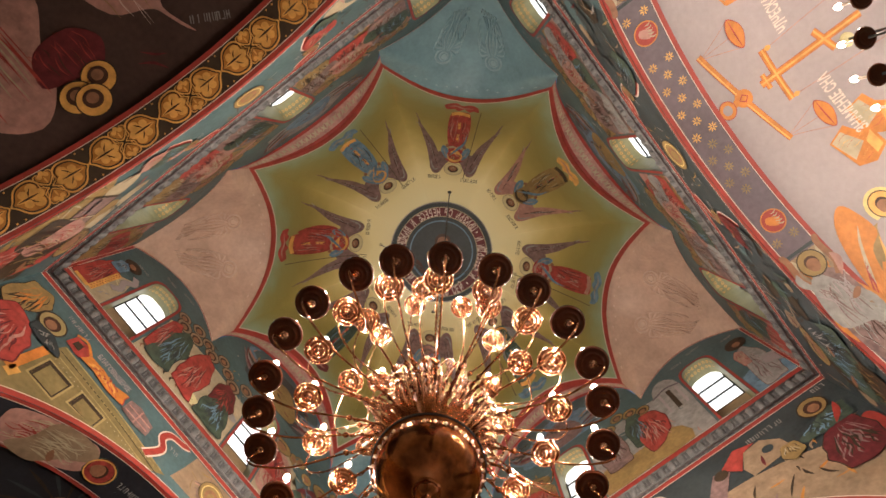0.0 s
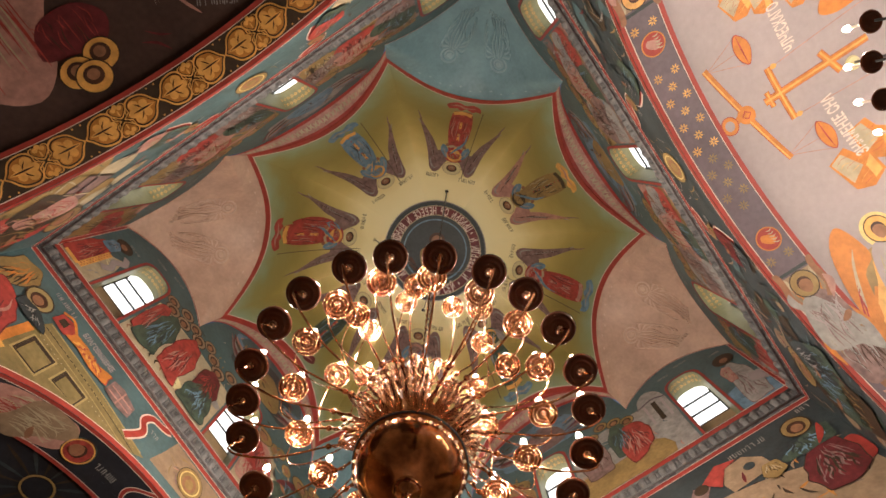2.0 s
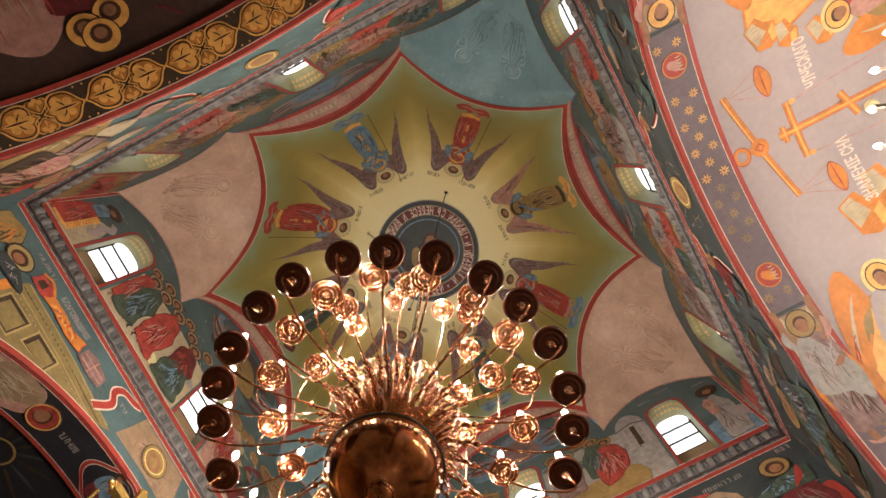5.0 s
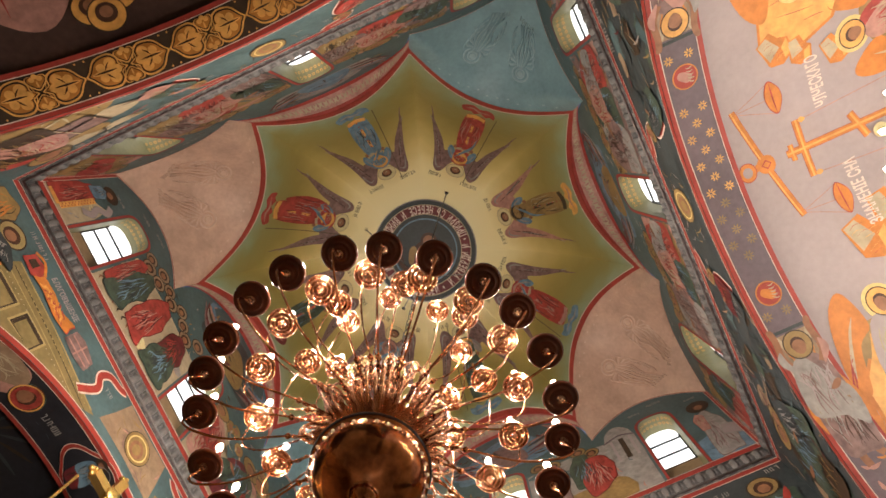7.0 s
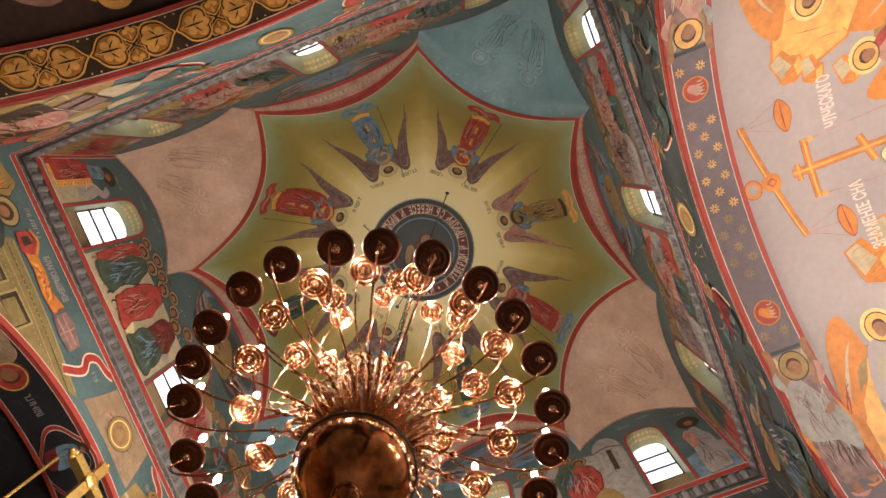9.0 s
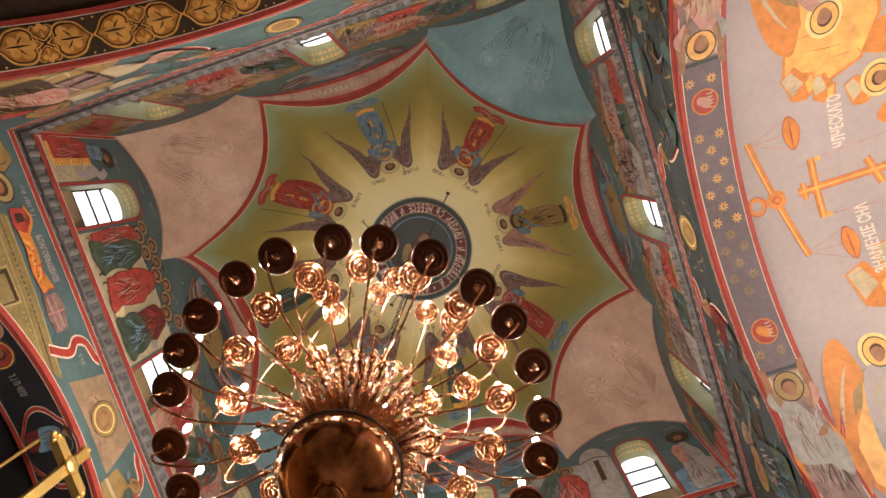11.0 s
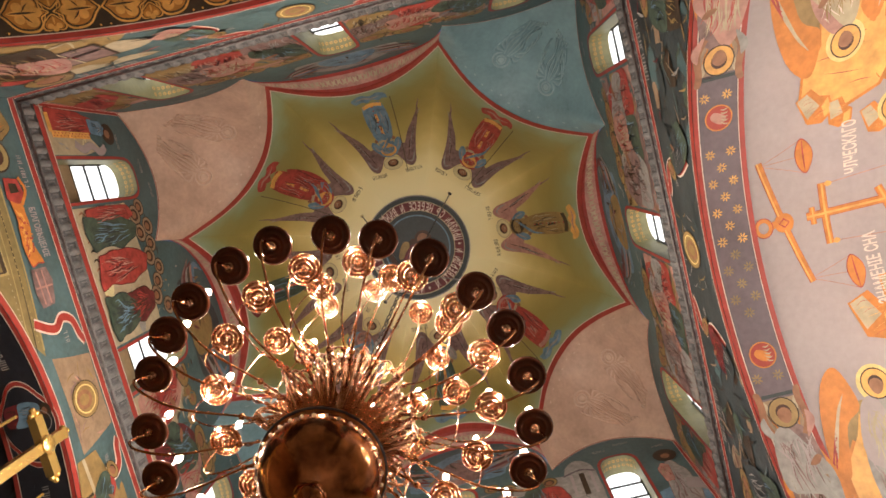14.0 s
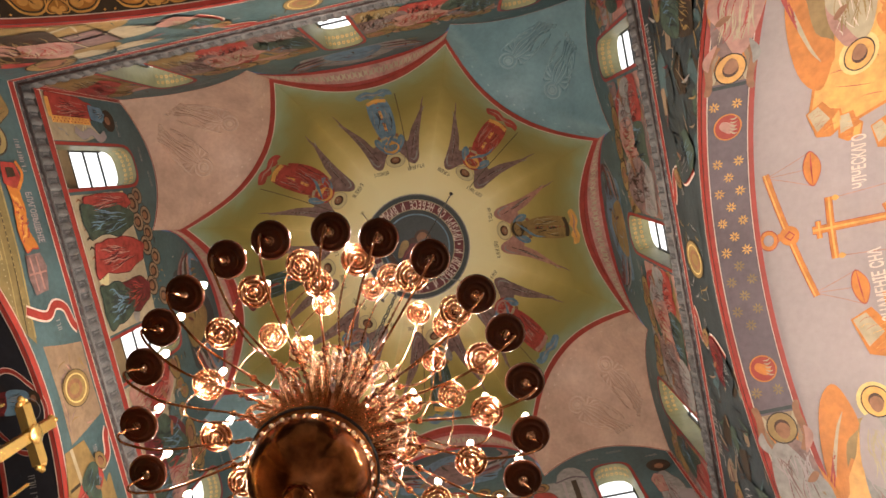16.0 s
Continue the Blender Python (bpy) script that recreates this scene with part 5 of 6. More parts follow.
SPAN_SCENES = {(1, 1): palace_scene, (0, -1): scholar_scene}
for k in range(4):
    S = clip_span(k)
    robes, ground = SPAN[k]
    for s in (-1, 1):
        if (k, s) in SPAN_SCENES:
            SPAN_SCENES[(k, s)](S)
            continue
        parts = []
        bm = layer(parts, "painted_ground")
        rocks(bm, S, min(s * 1.2, s * 3.9), max(s * 1.2, s * 3.9), 8.6, 10.8, ground, 34 if k == 3 else 16, 0.003, 0.3 if k == 3 else 0.5)
        # a building with openings
        bm = layer(parts, "painted_building") if k != 3 else bmesh.new()
        bx = s * (2.0 if k in (1, 0) else 2.6)
        w, top = (1.35, 10.7) if k == 1 else (0.5, 10.5)
        bcol = "ochre" if k in (1, 2) else "rust"
        blob(bm, S, [(bx - w, 8.9), (bx - w, top - 0.25), (bx - w * 0.4, top), (bx + w * 0.4, top), (bx + w, top - 0.25), (bx + w, 8.9), (bx + 0.3 * w, 8.9), (bx - 0.3 * w, 8.9)], bcol, 0.0165, 1, 4)
        for q in ((-0.9, -0.2, 0.5) if k == 1 else (-0.3, 0.1)):
            blob(bm, S, [(bx + q - 0.04, 9.71), (bx + q - 0.04, 10.34), (bx + q + 0.42, 10.34), (bx + q + 0.42, 9.71)], "brown", 0.0195, 1, 2)
            blob(bm, S, [(bx + q, 9.75), (bx + q, 10.3), (bx + q + 0.38, 10.3), (bx + q + 0.38, 9.75)], "wing" if k != 1 else "ochre", 0.0205, 1, 2)
            stroke(bm, S, [(bx + q - 0.03, 9.7), (bx + q - 0.03, 10.0), (bx + q - 0.03, 10.34)], 0.025, "cream", 0.022, taper=False)
        stroke(bm, S, [(bx - w, top - 0.55), (bx, top - 0.5), (bx + w, top - 0.55)], 0.06, "cream", 0.0205, 4, False)
        bm = layer(parts, "brushwork")
        dabs(bm, S, min(s * 1.3, s * 3.9), max(s * 1.3, s * 3.9), 8.9, 10.9, ground + robes + (["tan", "ochre", "teal", "robe_grey"] if k == 3 else []), 110 if k == 3 else 60, 0.0225, 0.35, 0.035)
        for i, (x, zz, h, ang) in enumerate(((3.40, 8.95, 1.55 if k in (0, 3) else 1.9, 0.12), (2.75, 9.3, 1.2 if k in (0, 3) else 1.45, -0.25), (1.45, 10.0, 0.85, 0.6))):
            figure(layer(parts, "robed_shape"), local(S, s * x, zz, s * ang, h, s, 1.4), robes[(i + (s > 0)) % 4], robes[(i + 1 + (s > 0)) % 4], 0.026 + 0.001 * i, "ochre", 2.2)
        bm = layer(parts, "inscription")
        bars(bm, S, s * 2.4 - 0.5, 10.78, 9, 0.13, "robe_grey", 0.03)
        fresco_of(parts, "spandrel fresco of robed shapes before a painted building", "spandrel_fresco")
    # panel over the crown of the arch: cloth with a haloed round, in a lobed red frame
    bm = bmesh.new()
    blob(bm, S, [(-0.62, 10.22), (-0.56, 10.6), (-0.48, 11.0), (0, 10.98), (0.52, 11.0), (0.58, 10.6), (0.66, 10.22), (0, 10.25)], "tan" if k in (0, 1) else ("teal" if k == 2 else "slate"), 0.004, 1, 3)
    dabs(bm, S, -0.5, 0.5, 10.25, 10.95, ["ochre", "tan", "robe_rose", "wing"] if k in (0, 1) else ["ochre", "teal", "brown", "robe_grey"], 30, 0.008, 0.25, 0.02)
    disc(bm, S, 0, 10.60, 0.24, "ochre", 0.014, 0, 26, 1.2)
    disc(bm, S, 0, 10.60, 0.243, "brown", 0.018, 0.232, 26, 1.2)
    disc(bm, S, 0, 10.60, 0.19, "halo", 0.016, 0.17, 26, 1.2)
    disc(bm, S, 0, 10.57, 0.125, "flesh", 0.018, 0, 18, 1.3)
    disc(bm, S, 0, 10.56, 0.075, "ochre", 0.022, 0, 16, 1.4)
    for s in (-1, 1):
        for wd, c, o in ((0.15, "white", 0.010), (0.10, "red", 0.014)):
            stroke(bm, S, [(s * 0.70, 11.0), (s * 0.80, 10.92), (s * 1.02, 10.85), (s * 1.10, 10.66), (s * 1.0, 10.5), (s * 1.02, 10.35), (s * 1.14, 10.1)], wd, c, o, 5, False)
        bars(bm, S, s * 0.85 - 0.08, 10.6, 3, 0.08, "robe_grey", 0.006)
    fresco(bm, "lobed red-framed panel with haloed round over the arch", "lobed_fresco")


# --- soffits of the great arches
AXIS = (0.0, 0.0, 0.04, -0.17)     # middle of each arch's painting along its wall


def sof_S(k):
    """x along the arch in metres from its crown, y across the soffit from the crossing outwards."""
    def S(x, y, o):
        g = math.pi / 2 - (x + AXIS[k]) / R_ARCH
        return arm_pt(k, (R_ARCH - o) * math.cos(g), A + y, Z_ARCH + (R_ARCH - o) * math.sin(g))
    return S


for k in (0, 2):
    S = sof_S(k)
    parts = []
    w = BAND_W[k]
    y0, y1 = 0.075, w - 0.085
    mid = (y0 + y1) / 2
    pitch = 0.957
    hh = (y1 - y0) / 2
    for i in range(-5, 6):
        x = i * pitch
        for d in (-1, 1):
            bm = layer(parts, "heart_ornament")
            L = local(S, x + d * 0.215, mid, 0, 1, d)
            heart = [(-0.215, 0.0), (-0.17, 0.05), (-0.10, 0.15), (-0.02, hh * 0.96), (0.10, hh * 0.98), (0.17, 0.13), (0.175, 0.05), (0.25, 0.0), (0.175, -0.05), (0.17, -0.13), (0.10, -hh * 0.98), (-0.02, -hh * 0.96), (-0.10, -0.15), (-0.17, -0.05)]
            blob(bm, L, heart, "gold", 0.005, 3)
            blob(bm, L, [(p * 0.90 + 0.002, q * 0.89) for p, q in heart], "brown", 0.009, 3)
            blob(bm, L, [(p * 0.82 + 0.004, q * 0.80) for p, q in heart], "rust", 0.013, 3)
            c0 = 0.02
            for q, (px_, py_, rr) in enumerate(((0.055, 0.085, 0.062), (0.055, -0.085, 0.062), (-0.055, 0.06, 0.05), (-0.055, -0.06, 0.05), (0.11, 0.0, 0.05))):
                disc(bm, L, c0 + px_, py_, rr, "gold", 0.017 + 0.0004 * q, 0, 12)
            blob(bm, L, [(-0.15, 0.0), (-0.05, 0.03), (0.06, 0.035), (0.15, 0.0), (0.06, -0.035), (-0.05, -0.03)], "gold", 0.0195, 3)
            stroke(bm, L, [(-0.13, 0), (0.0, 0), (0.12, 0)], 0.022, "brown", 0.022)
            for e in (-1, 1):
                stroke(bm, L, [(0.0, 0.015 * e), (0.03, 0.06 * e), (0.07, 0.10 * e)], 0.014, "brown", 0.022)
        for d in (-1, 1):
            bm = layer(parts, "small_heart_ornament")
            L = local(S, x + pitch / 2, mid, 0 if d > 0 else math.pi, 1, 1)
            small = [(0.0, 0.02), (0.07, 0.075), (0.115, 0.13), (0.10, hh * 0.93), (0.04, hh * 0.96), (0.0, hh * 0.84), (-0.04, hh * 0.96), (-0.10, hh * 0.93), (-0.115, 0.13), (-0.07, 0.075)]
            cy = 0.135
            for grow, col, o in ((1.0, "gold", 0.006), (0.86, "brown", 0.010), (0.76, "rust", 0.014)):
                blob(bm, L, [(p * grow, cy + (q - cy) * grow) for p, q in small], col, o, 3)
            for q in range(3):
                a = q * 1.25 + 0.32
                disc(bm, L, 0.042 * math.cos(a), cy + 0.045 * math.sin(a), 0.030, "gold", 0.018 + 0.0004 * q, 0, 9)
            stroke(bm, L, [(0, 0.05), (0, 0.09), (0, 0.13)], 0.02, "gold", 0.0196)
        bm = layer(parts, "scroll_line")
        for e in (-1, 1):
            for d in (-1, 1):
                stroke(bm, S, [(x + e * 0.43, mid), (x + e * 0.40, mid + d * hh * 0.4), (x + e * 0.36, mid + d * hh * 0.8), (x + e * 0.30, mid + d * hh * 0.98)], 0.014, "gold", 0.0115)
                disc(bm, S, x + e * 0.41, mid + d * hh * 0.93, 0.012, "gold", 0.006, 0, 6)
                disc(bm, S, x + e * 0.05, mid + d * hh * 0.93, 0.012, "gold", 0.006, 0, 6)
    fresco_of(parts, "gold heart and clover ornament on the dark arch soffit", "ornament_band")

S = sof_S(3)
parts = []
w = BAND_W[3]
# star, disc and winged-figure fields, mirrored about the crown
for s in (-1, 1):
    bm = layer(parts, "red_round")
    disc(bm, S, s * 1.40, w / 2, 0.145, "red", 0.005, 0, 26)
    disc(bm, S, s * 1.40, w / 2, 0.15, "orange", 0.009, 0.135, 26)
    blob(bm, S, [(s * 1.40 - 0.07, w / 2 - 0.05), (s * 1.40, w / 2 - 0.09), (s * 1.40 + 0.08, w / 2 + 0.02), (s * 1.40, w / 2 + 0.08)], "orange" if s > 0 else "robe_rose", 0.010)
    for q in range(5):
        stroke(bm, S, [(s * 1.40 - 0.1 + 0.045 * q, w / 2 + 0.1), (s * 1.4 - 0.08 + 0.04 * q, w / 2 + 0.06), (s * 1.4 - 0.09 + 0.035 * q, w / 2 + 0.02)], 0.016, "cream", 0.013)
    bm = layer(parts, "figure_field")
    ribbon(bm, lambda t, x: S(s * 1.86 + x, 0.07 + (w - 0.15) * t, 0.006), 4, -0.02, 0.02, PI["slate"])
    blob(bm, S, [(s * 1.90, 0.08), (s * 1.9, w / 2), (s * 1.9, w - 0.09), (s * 2.5, w - 0.09), (s * 3.15, w - 0.09), (s * 3.15, w / 2), (s * 3.15, 0.08), (s * 2.5, 0.08)], "tan", 0.0045, 1, 4)
    for e in (-1, 1):
        blob(bm, S, [(s * 1.98, w / 2 + e * 0.17), (s * 2.2, w / 2 + e * 0.19), (s * 2.7, w / 2 + e * 0.15), (s * 2.4, w / 2 + e * 0.10), (s * 2.15, w / 2 + e * 0.12)], "orange", 0.009)
        blob(bm, S, [(s * 1.9, w / 2 + e * 0.19), (s * 2.05, w / 2 + e * 0.17), (s * 2.12, w / 2 + e * 0.12), (s * 1.95, w / 2 + e * 0.14)], "cream", 0.013, 3)
    figure(layer(parts, "robed_shape"), local(S, s * 3.35, w / 2, s * math.pi / 2, 1.42, 1, 0.95), "wing", "robe_grey" if s > 0 else "robe_rose", 0.013, "ochre" if s > 0 else "gold", 3.4)
    F = local(S, s * 3.35, w / 2, s * math.pi / 2, 1.42, 1, 0.95)
    bm = layer(parts, "raised_arm")
    for e in (-1, 1):
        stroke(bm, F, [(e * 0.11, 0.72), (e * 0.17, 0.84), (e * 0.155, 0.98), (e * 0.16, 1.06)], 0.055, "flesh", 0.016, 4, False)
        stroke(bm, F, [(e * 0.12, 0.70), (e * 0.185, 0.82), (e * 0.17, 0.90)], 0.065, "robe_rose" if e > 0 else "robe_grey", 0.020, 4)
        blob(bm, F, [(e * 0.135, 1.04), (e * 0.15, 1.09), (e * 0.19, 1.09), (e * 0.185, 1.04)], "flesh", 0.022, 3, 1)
    bm = layer(parts, "orange_lining")
    stroke(bm, F, [(0.16, 0.60), (0.2, 0.4), (0.21, 0.15), (0.19, 0.0)], 0.06, "orange", 0.011)
    stroke(bm, F, [(-0.16, 0.55), (-0.19, 0.38), (-0.18, 0.2)], 0.05, "orange", 0.011)
    stroke(bm, F, [(-0.06, 0.0), (-0.06, -0.05), (-0.05, -0.11)], 0.06, "flesh", 0.012, 4, False)
    stroke(bm, F, [(0.07, 0.01), (0.08, -0.03), (0.1, -0.06)], 0.06, "flesh", 0.012, 4, False)
    bm = layer(parts, "brushwork")
    for dx, col in ((3.3, "robe_rose"), (3.9, "purple")):
        dabs(bm, S, min(s * dx, s * (dx + 0.5)), max(s * dx, s * (dx + 0.5)), 0.1, w - 0.1, ["robe_rose", "orange", "robe_grey"], 12, 0.006, 0.2, 0.04)
spots = [(e * 1.65, y) for e in (-1, 1) for y in (0.13, 0.37)]
for j in range(12):
    spots += [(-0.99 + 0.172 * j, y) for y in ((0.155, 0.385) if j % 2 == 0 else (0.27,))]
for x, y in spots:
    bm = layer(parts, "star")
    r = 0.058 if x < 0 else 0.062
    for q in range(8):
        a = q * math.pi / 4 + 0.2
        stroke(bm, S, [(x + 0.012 * math.cos(a), y + 0.012 * math.sin(a)), (x + 0.6 * r * math.cos(a), y + 0.6 * r * math.sin(a)), (x + r * math.cos(a), y + r * math.sin(a))], 0.017, "gold" if x < 0.1 else "ochre", 0.006, 2)
fresco_of(parts, "gold stars, red rounds and robed shapes on purple soffit", "ornament_band")

S = sof_S(1)
parts = []
w = BAND_W[1]
lob = []
for q in range(48):
    a = 2 * math.pi * q / 48
    r = 1 + 0.13 * abs(math.cos(2 * a)) ** 1.5
    lob.append((0.44 * r * math.cos(a), w / 2 - 0.02 + 0.29 * r * math.sin(a)))
bm = layer(parts, "lobed_round")
for grow, col, o in ((1.13, "white", 0.004), (1.11, "red", 0.008), (1.0, "white", 0.011), (0.975, "night", 0.014)):
    blob(bm, S, [(p * grow, w / 2 - 0.02 + (q - w / 2 + 0.02) * grow) for p, q in lob], col, o, 1)
figure(layer(parts, "robed_shape"), local(S, 0.12, w - 0.14, math.pi, 0.56, 1, 1.5), "robe_wine", "robe_blue", 0.017, "brown", 2.0)
bm = layer(parts, "halo_ring")
disc(bm, S, 0.0, 0.20, 0.15, "robe_grey", 0.034, 0.142, 28)
for d in (-1, 1):
    bm = layer(parts, "inscription")
    bars(bm, S, d * 0.92 - 0.2, w / 2 - 0.05, 6, 0.09, "robe_grey", 0.006)
    figure(layer(parts, "robed_shape"), local(S, d * 2.75, w / 2, d * math.pi / 2, 1.55, 1, 1.2), "robe_rose" if d > 0 else "wing", "tan", 0.008, "robe_red", 3.0)
    bm = layer(parts, "halo_ring")
    disc(bm, S, d * 1.34, w / 2, 0.205, "gold", 0.022, 0.185, 28)
    disc(bm, S, d * 1.34, w / 2, 0.22, "robe_green", 0.010, 0.0, 28)
fresco_of(parts, "dark soffit with lobed red-framed rounds and robed shapes", "ornament_band")


# --- paintings on the vaults
def vault_S(k):
    """x along the crossing's wall, y outwards from its plane."""
    def S(x, y, o):
        r = R_ARCH + 0.05 - o
        x = min(max(x + (0.0, 0.0, 0.15, -0.17)[k], -3.75), 3.75)
        return arm_pt(k, x * (r / (R_ARCH + 0.05)), A + y, Z_ARCH + math.sqrt(R_ARCH ** 2 + 0.4 - x * x) * r / (R_ARCH + 0.05) - 0.004)
    return S


S = vault_S(3)
parts = []
bm = layer(parts, "balance")
# balance, its pans and strings (x on this wall equals world x)
for wd, col, o, q in ((0.078, "robe_red", 0.004, 0.0), (0.070, "orange", 0.006, 0.0), (0.018, "gold", 0.009, -0.018)):
    stroke(bm, S, [(-0.74, 0.69 + q), (0.0, 0.885 + q), (0.74, 1.075 + q)], wd, col, o, 4, False)
blob(bm, S, [(-0.115, 0.89), (-0.08, 0.97), (0.0, 1.0), (0.085, 0.97), (0.115, 0.89), (0.08, 0.81), (0.0, 0.775), (-0.085, 0.81)], "orange", 0.010, 2)
blob(bm, S, [(-0.06, 0.89), (0.0, 0.95), (0.06, 0.89), (0.0, 0.825)], "robe_red", 0.014, 1)
blob(bm, S, [(-0.04, 0.89), (0.0, 0.935), (0.04, 0.89), (0.0, 0.84)], "orange", 0.017, 1)
disc(bm, S, 0.01, 0.655, 0.115, "orange", 0.006, 0.065, 24, 0.9)
disc(bm, S, 0.01, 0.655, 0.12, "robe_red", 0.008, 0.110, 24, 0.9)
stroke(bm, S, [(-0.03, 0.75), (0.0, 0.77), (0.03, 0.79)], 0.07, "orange", 0.007, 3, False)
for px_, py_, bx_, by_ in ((-0.71, 1.20, -0.70, 0.70), (0.73, 1.57, 0.70, 1.06)):
    for grow, col, o in ((1.0, "robe_red", 0.006), (0.93, "orange", 0.009)):
        blob(bm, S, [(px_ + p * grow, py_ + q * grow) for p, q in ((-0.20, -0.03), (-0.1, 0.075), (0.03, 0.10), (0.17, 0.045), (0.20, -0.01), (0.1, -0.08), (-0.06, -0.10))], col, o)
    stroke(bm, S, [(px_ - 0.19, py_ - 0.02), (px_, py_ - 0.012), (px_ + 0.19, py_)], 0.018, "robe_red", 0.012)
    for q in (-0.19, 0.0, 0.19):
        stroke(bm, S, [(bx_, by_), ((bx_ + px_ + q) / 2, (by_ + py_) / 2), (px_ + q, py_ - 0.02)], 0.009, "robe_rose", 0.005, 3, False)
# cross with slanted foot
bm = layer(parts, "painted_cross")
for grow, col, o in ((1.12, "robe_red", 0.004), (1.0, "orange", 0.007), (0.3, "gold", 0.013)):
    stroke(bm, S, [(0.0, 1.15), (0.0, 1.7), (0.0, 2.55)], 0.085 * grow, col, o, 4, False)
    stroke(bm, S, [(-0.35, 1.36), (0.0, 1.36), (0.36, 1.36)], 0.08 * grow, col, o + 0.0012, 4, False)
    stroke(bm, S, [(-0.16, 1.98), (0.0, 2.04), (0.17, 2.10)], 0.085 * grow, col, o + 0.0024, 4, False)
    stroke(bm, S, [(-0.10, 1.22), (0.0, 1.22), (0.10, 1.22)], 0.06 * grow, col, o + 0.0024, 4, False)
for x in (-0.33, 0.34):
    stroke(bm, S, [(x, 1.40), (x * 1.15, 2.2), (x * 1.3, 3.2)], 0.011, "robe_rose", 0.005, 4, False)
    blob(bm, S, [(x - 0.035, 1.43), (x, 1.39), (x + 0.035, 1.43), (x, 1.48)], "gold", 0.010, 2)
fresco_of(parts, "orange balance and cross painted on the pale vault", "vault_fresco")


def seated(S, x, y, ang, robe, wing_c, label, name="vault_fresco", s=1.0):
    bm = bmesh.new()
    L = local(S, x, y, ang, s)
    blob(bm, L, [(-0.5, -0.6), (-0.55, -0.1), (-0.2, 0.25), (0.25, 0.25), (0.55, -0.1), (0.5, -0.6), (0.0, -0.7)], "ochre", 0.004)
    for d in (-1, 1):
        wg = sub(bm, "wing")
        pl = sub(bm, "plumage")
        blob(wg, L, [(d * 0.2, 0.2), (d * 0.35, 0.52), (d * 0.48, 0.55), (d * 0.6, 0.3), (d * 0.62, -0.2), (d * 0.55, -0.7), (d * 0.42, -0.4), (d * 0.36, 0.0)], wing_c, 0.008)
        for q in range(7):
            stroke(pl, L, [(d * (0.36 + 0.035 * q), 0.3 - 0.1 * q), (d * (0.44 + 0.03 * q), 0.1 - 0.1 * q), (d * (0.5 + 0.015 * q), -0.2 - 0.06 * q)], 0.03, "cream" if q < 3 else DARKER[wing_c], 0.012)
    figure(bm, local(L, 0, -0.75, 0, 1.3), robe, LIGHTER.get(robe, "cream"), 0.014, "gold", 2.6)
    disc(sub(bm, "halo_rim"), L, 0, 0.43, 0.2, "halo", 0.013, 0.14, 26)
    fresco(bm, label, name)


parts = []
for pts, col in (([(-1.05, 1.24), (-1.10, 1.50), (-1.14, 1.70), (-1.28, 2.05), (-1.7, 2.25), (-2.3, 2.1), (-2.5, 1.7), (-2.2, 1.3), (-1.83, 1.36), (-1.55, 1.18), (-1.3, 1.16)], "gold"),
                 ([(2.10, 1.06), (2.34, 0.92), (2.62, 0.64), (3.0, 0.60), (3.3, 0.9), (3.3, 1.7), (2.8, 2.2), (2.2, 2.0), (2.0, 1.5)], "gold")):
    bm = layer(parts, "painted_hill")
    blob(bm, S, pts, "orange", 0.0035, 1, 5)
    c = (sum(p for p, q in pts) / len(pts), sum(q for p, q in pts) / len(pts))
    blob(bm, S, [(c[0] + (p - c[0]) * 0.93, c[1] + (q - c[1]) * 0.93) for p, q in pts], col, 0.0055, 1, 5)
    folds(bm, local(S, *c), "orange", 0.0085, 8, -0.35, 0.35, -0.3, 0.35, 0.03)
fresco_of(parts, "orange and gold painted hills on the pale vault", "vault_fresco")
seated(S, 2.35, 1.24, radians(75), "robe_grey", "orange", "winged robed shape in grey with orange wings on the vault")
seated(S, -2.22, 1.47, radians(-70), "robe_rose", "orange", "winged robed shape in rose with orange wings on the vault")
seated(S, -1.10, 2.64, radians(-168), "robe_red", "orange", "robed shape in red with gold halo on the vault")
parts = []
for x, y, a, q in ((-1.22, 1.33, 0.5, 0.62), (-1.10, 1.60, 0.1, 0.5), (1.24, 1.62, 0.3, 0.85), (1.05, 1.98, 0.1, 0.8), (-0.95, 2.0, 0.4, 0.55)):
    bm = layer(parts, "painted_rock")
    L = local(S, x, y, a, q)
    blob(bm, L, [(-0.28, -0.22), (-0.3, 0.1), (-0.1, 0.16), (0.02, 0.3), (0.3, 0.24), (0.34, -0.05), (0.2, -0.25)], "orange", 0.0095, 1)
    blob(bm, L, [(-0.26, -0.2), (-0.27, 0.0), (0.05, 0.08), (0.12, -0.2)], "cream", 0.012, 1)
    blob(bm, L, [(0.08, 0.1), (0.02, 0.26), (0.27, 0.2), (0.28, 0.05)], "gold", 0.012, 1)
    folds(bm, L, "orange", 0.015, 6, -0.2, 0.26, -0.2, 0.2, 0.015)
for x0, y0, wd, txt in ((-0.38, 1.62, 0.60, "ЧЛЧЕСКАГО"), (1.16, 1.70, 0.83, "ЗНАМЕНІЕ СНА")):
    bm = layer(parts, "inscription")
    fit_w = letters(bmesh.new(), lambda x, y, o: Vector((x, y, o)), txt, 0.22, "white", 0)
    letters(bm, lambda x, y, o: S(x0 - x * wd / fit_w, y0 + 0.16 - y * 0.95, o), txt, 0.22, "white", 0.014)
fresco_of(parts, "orange rocks and pale inscriptions on the vault", "vault_fresco")

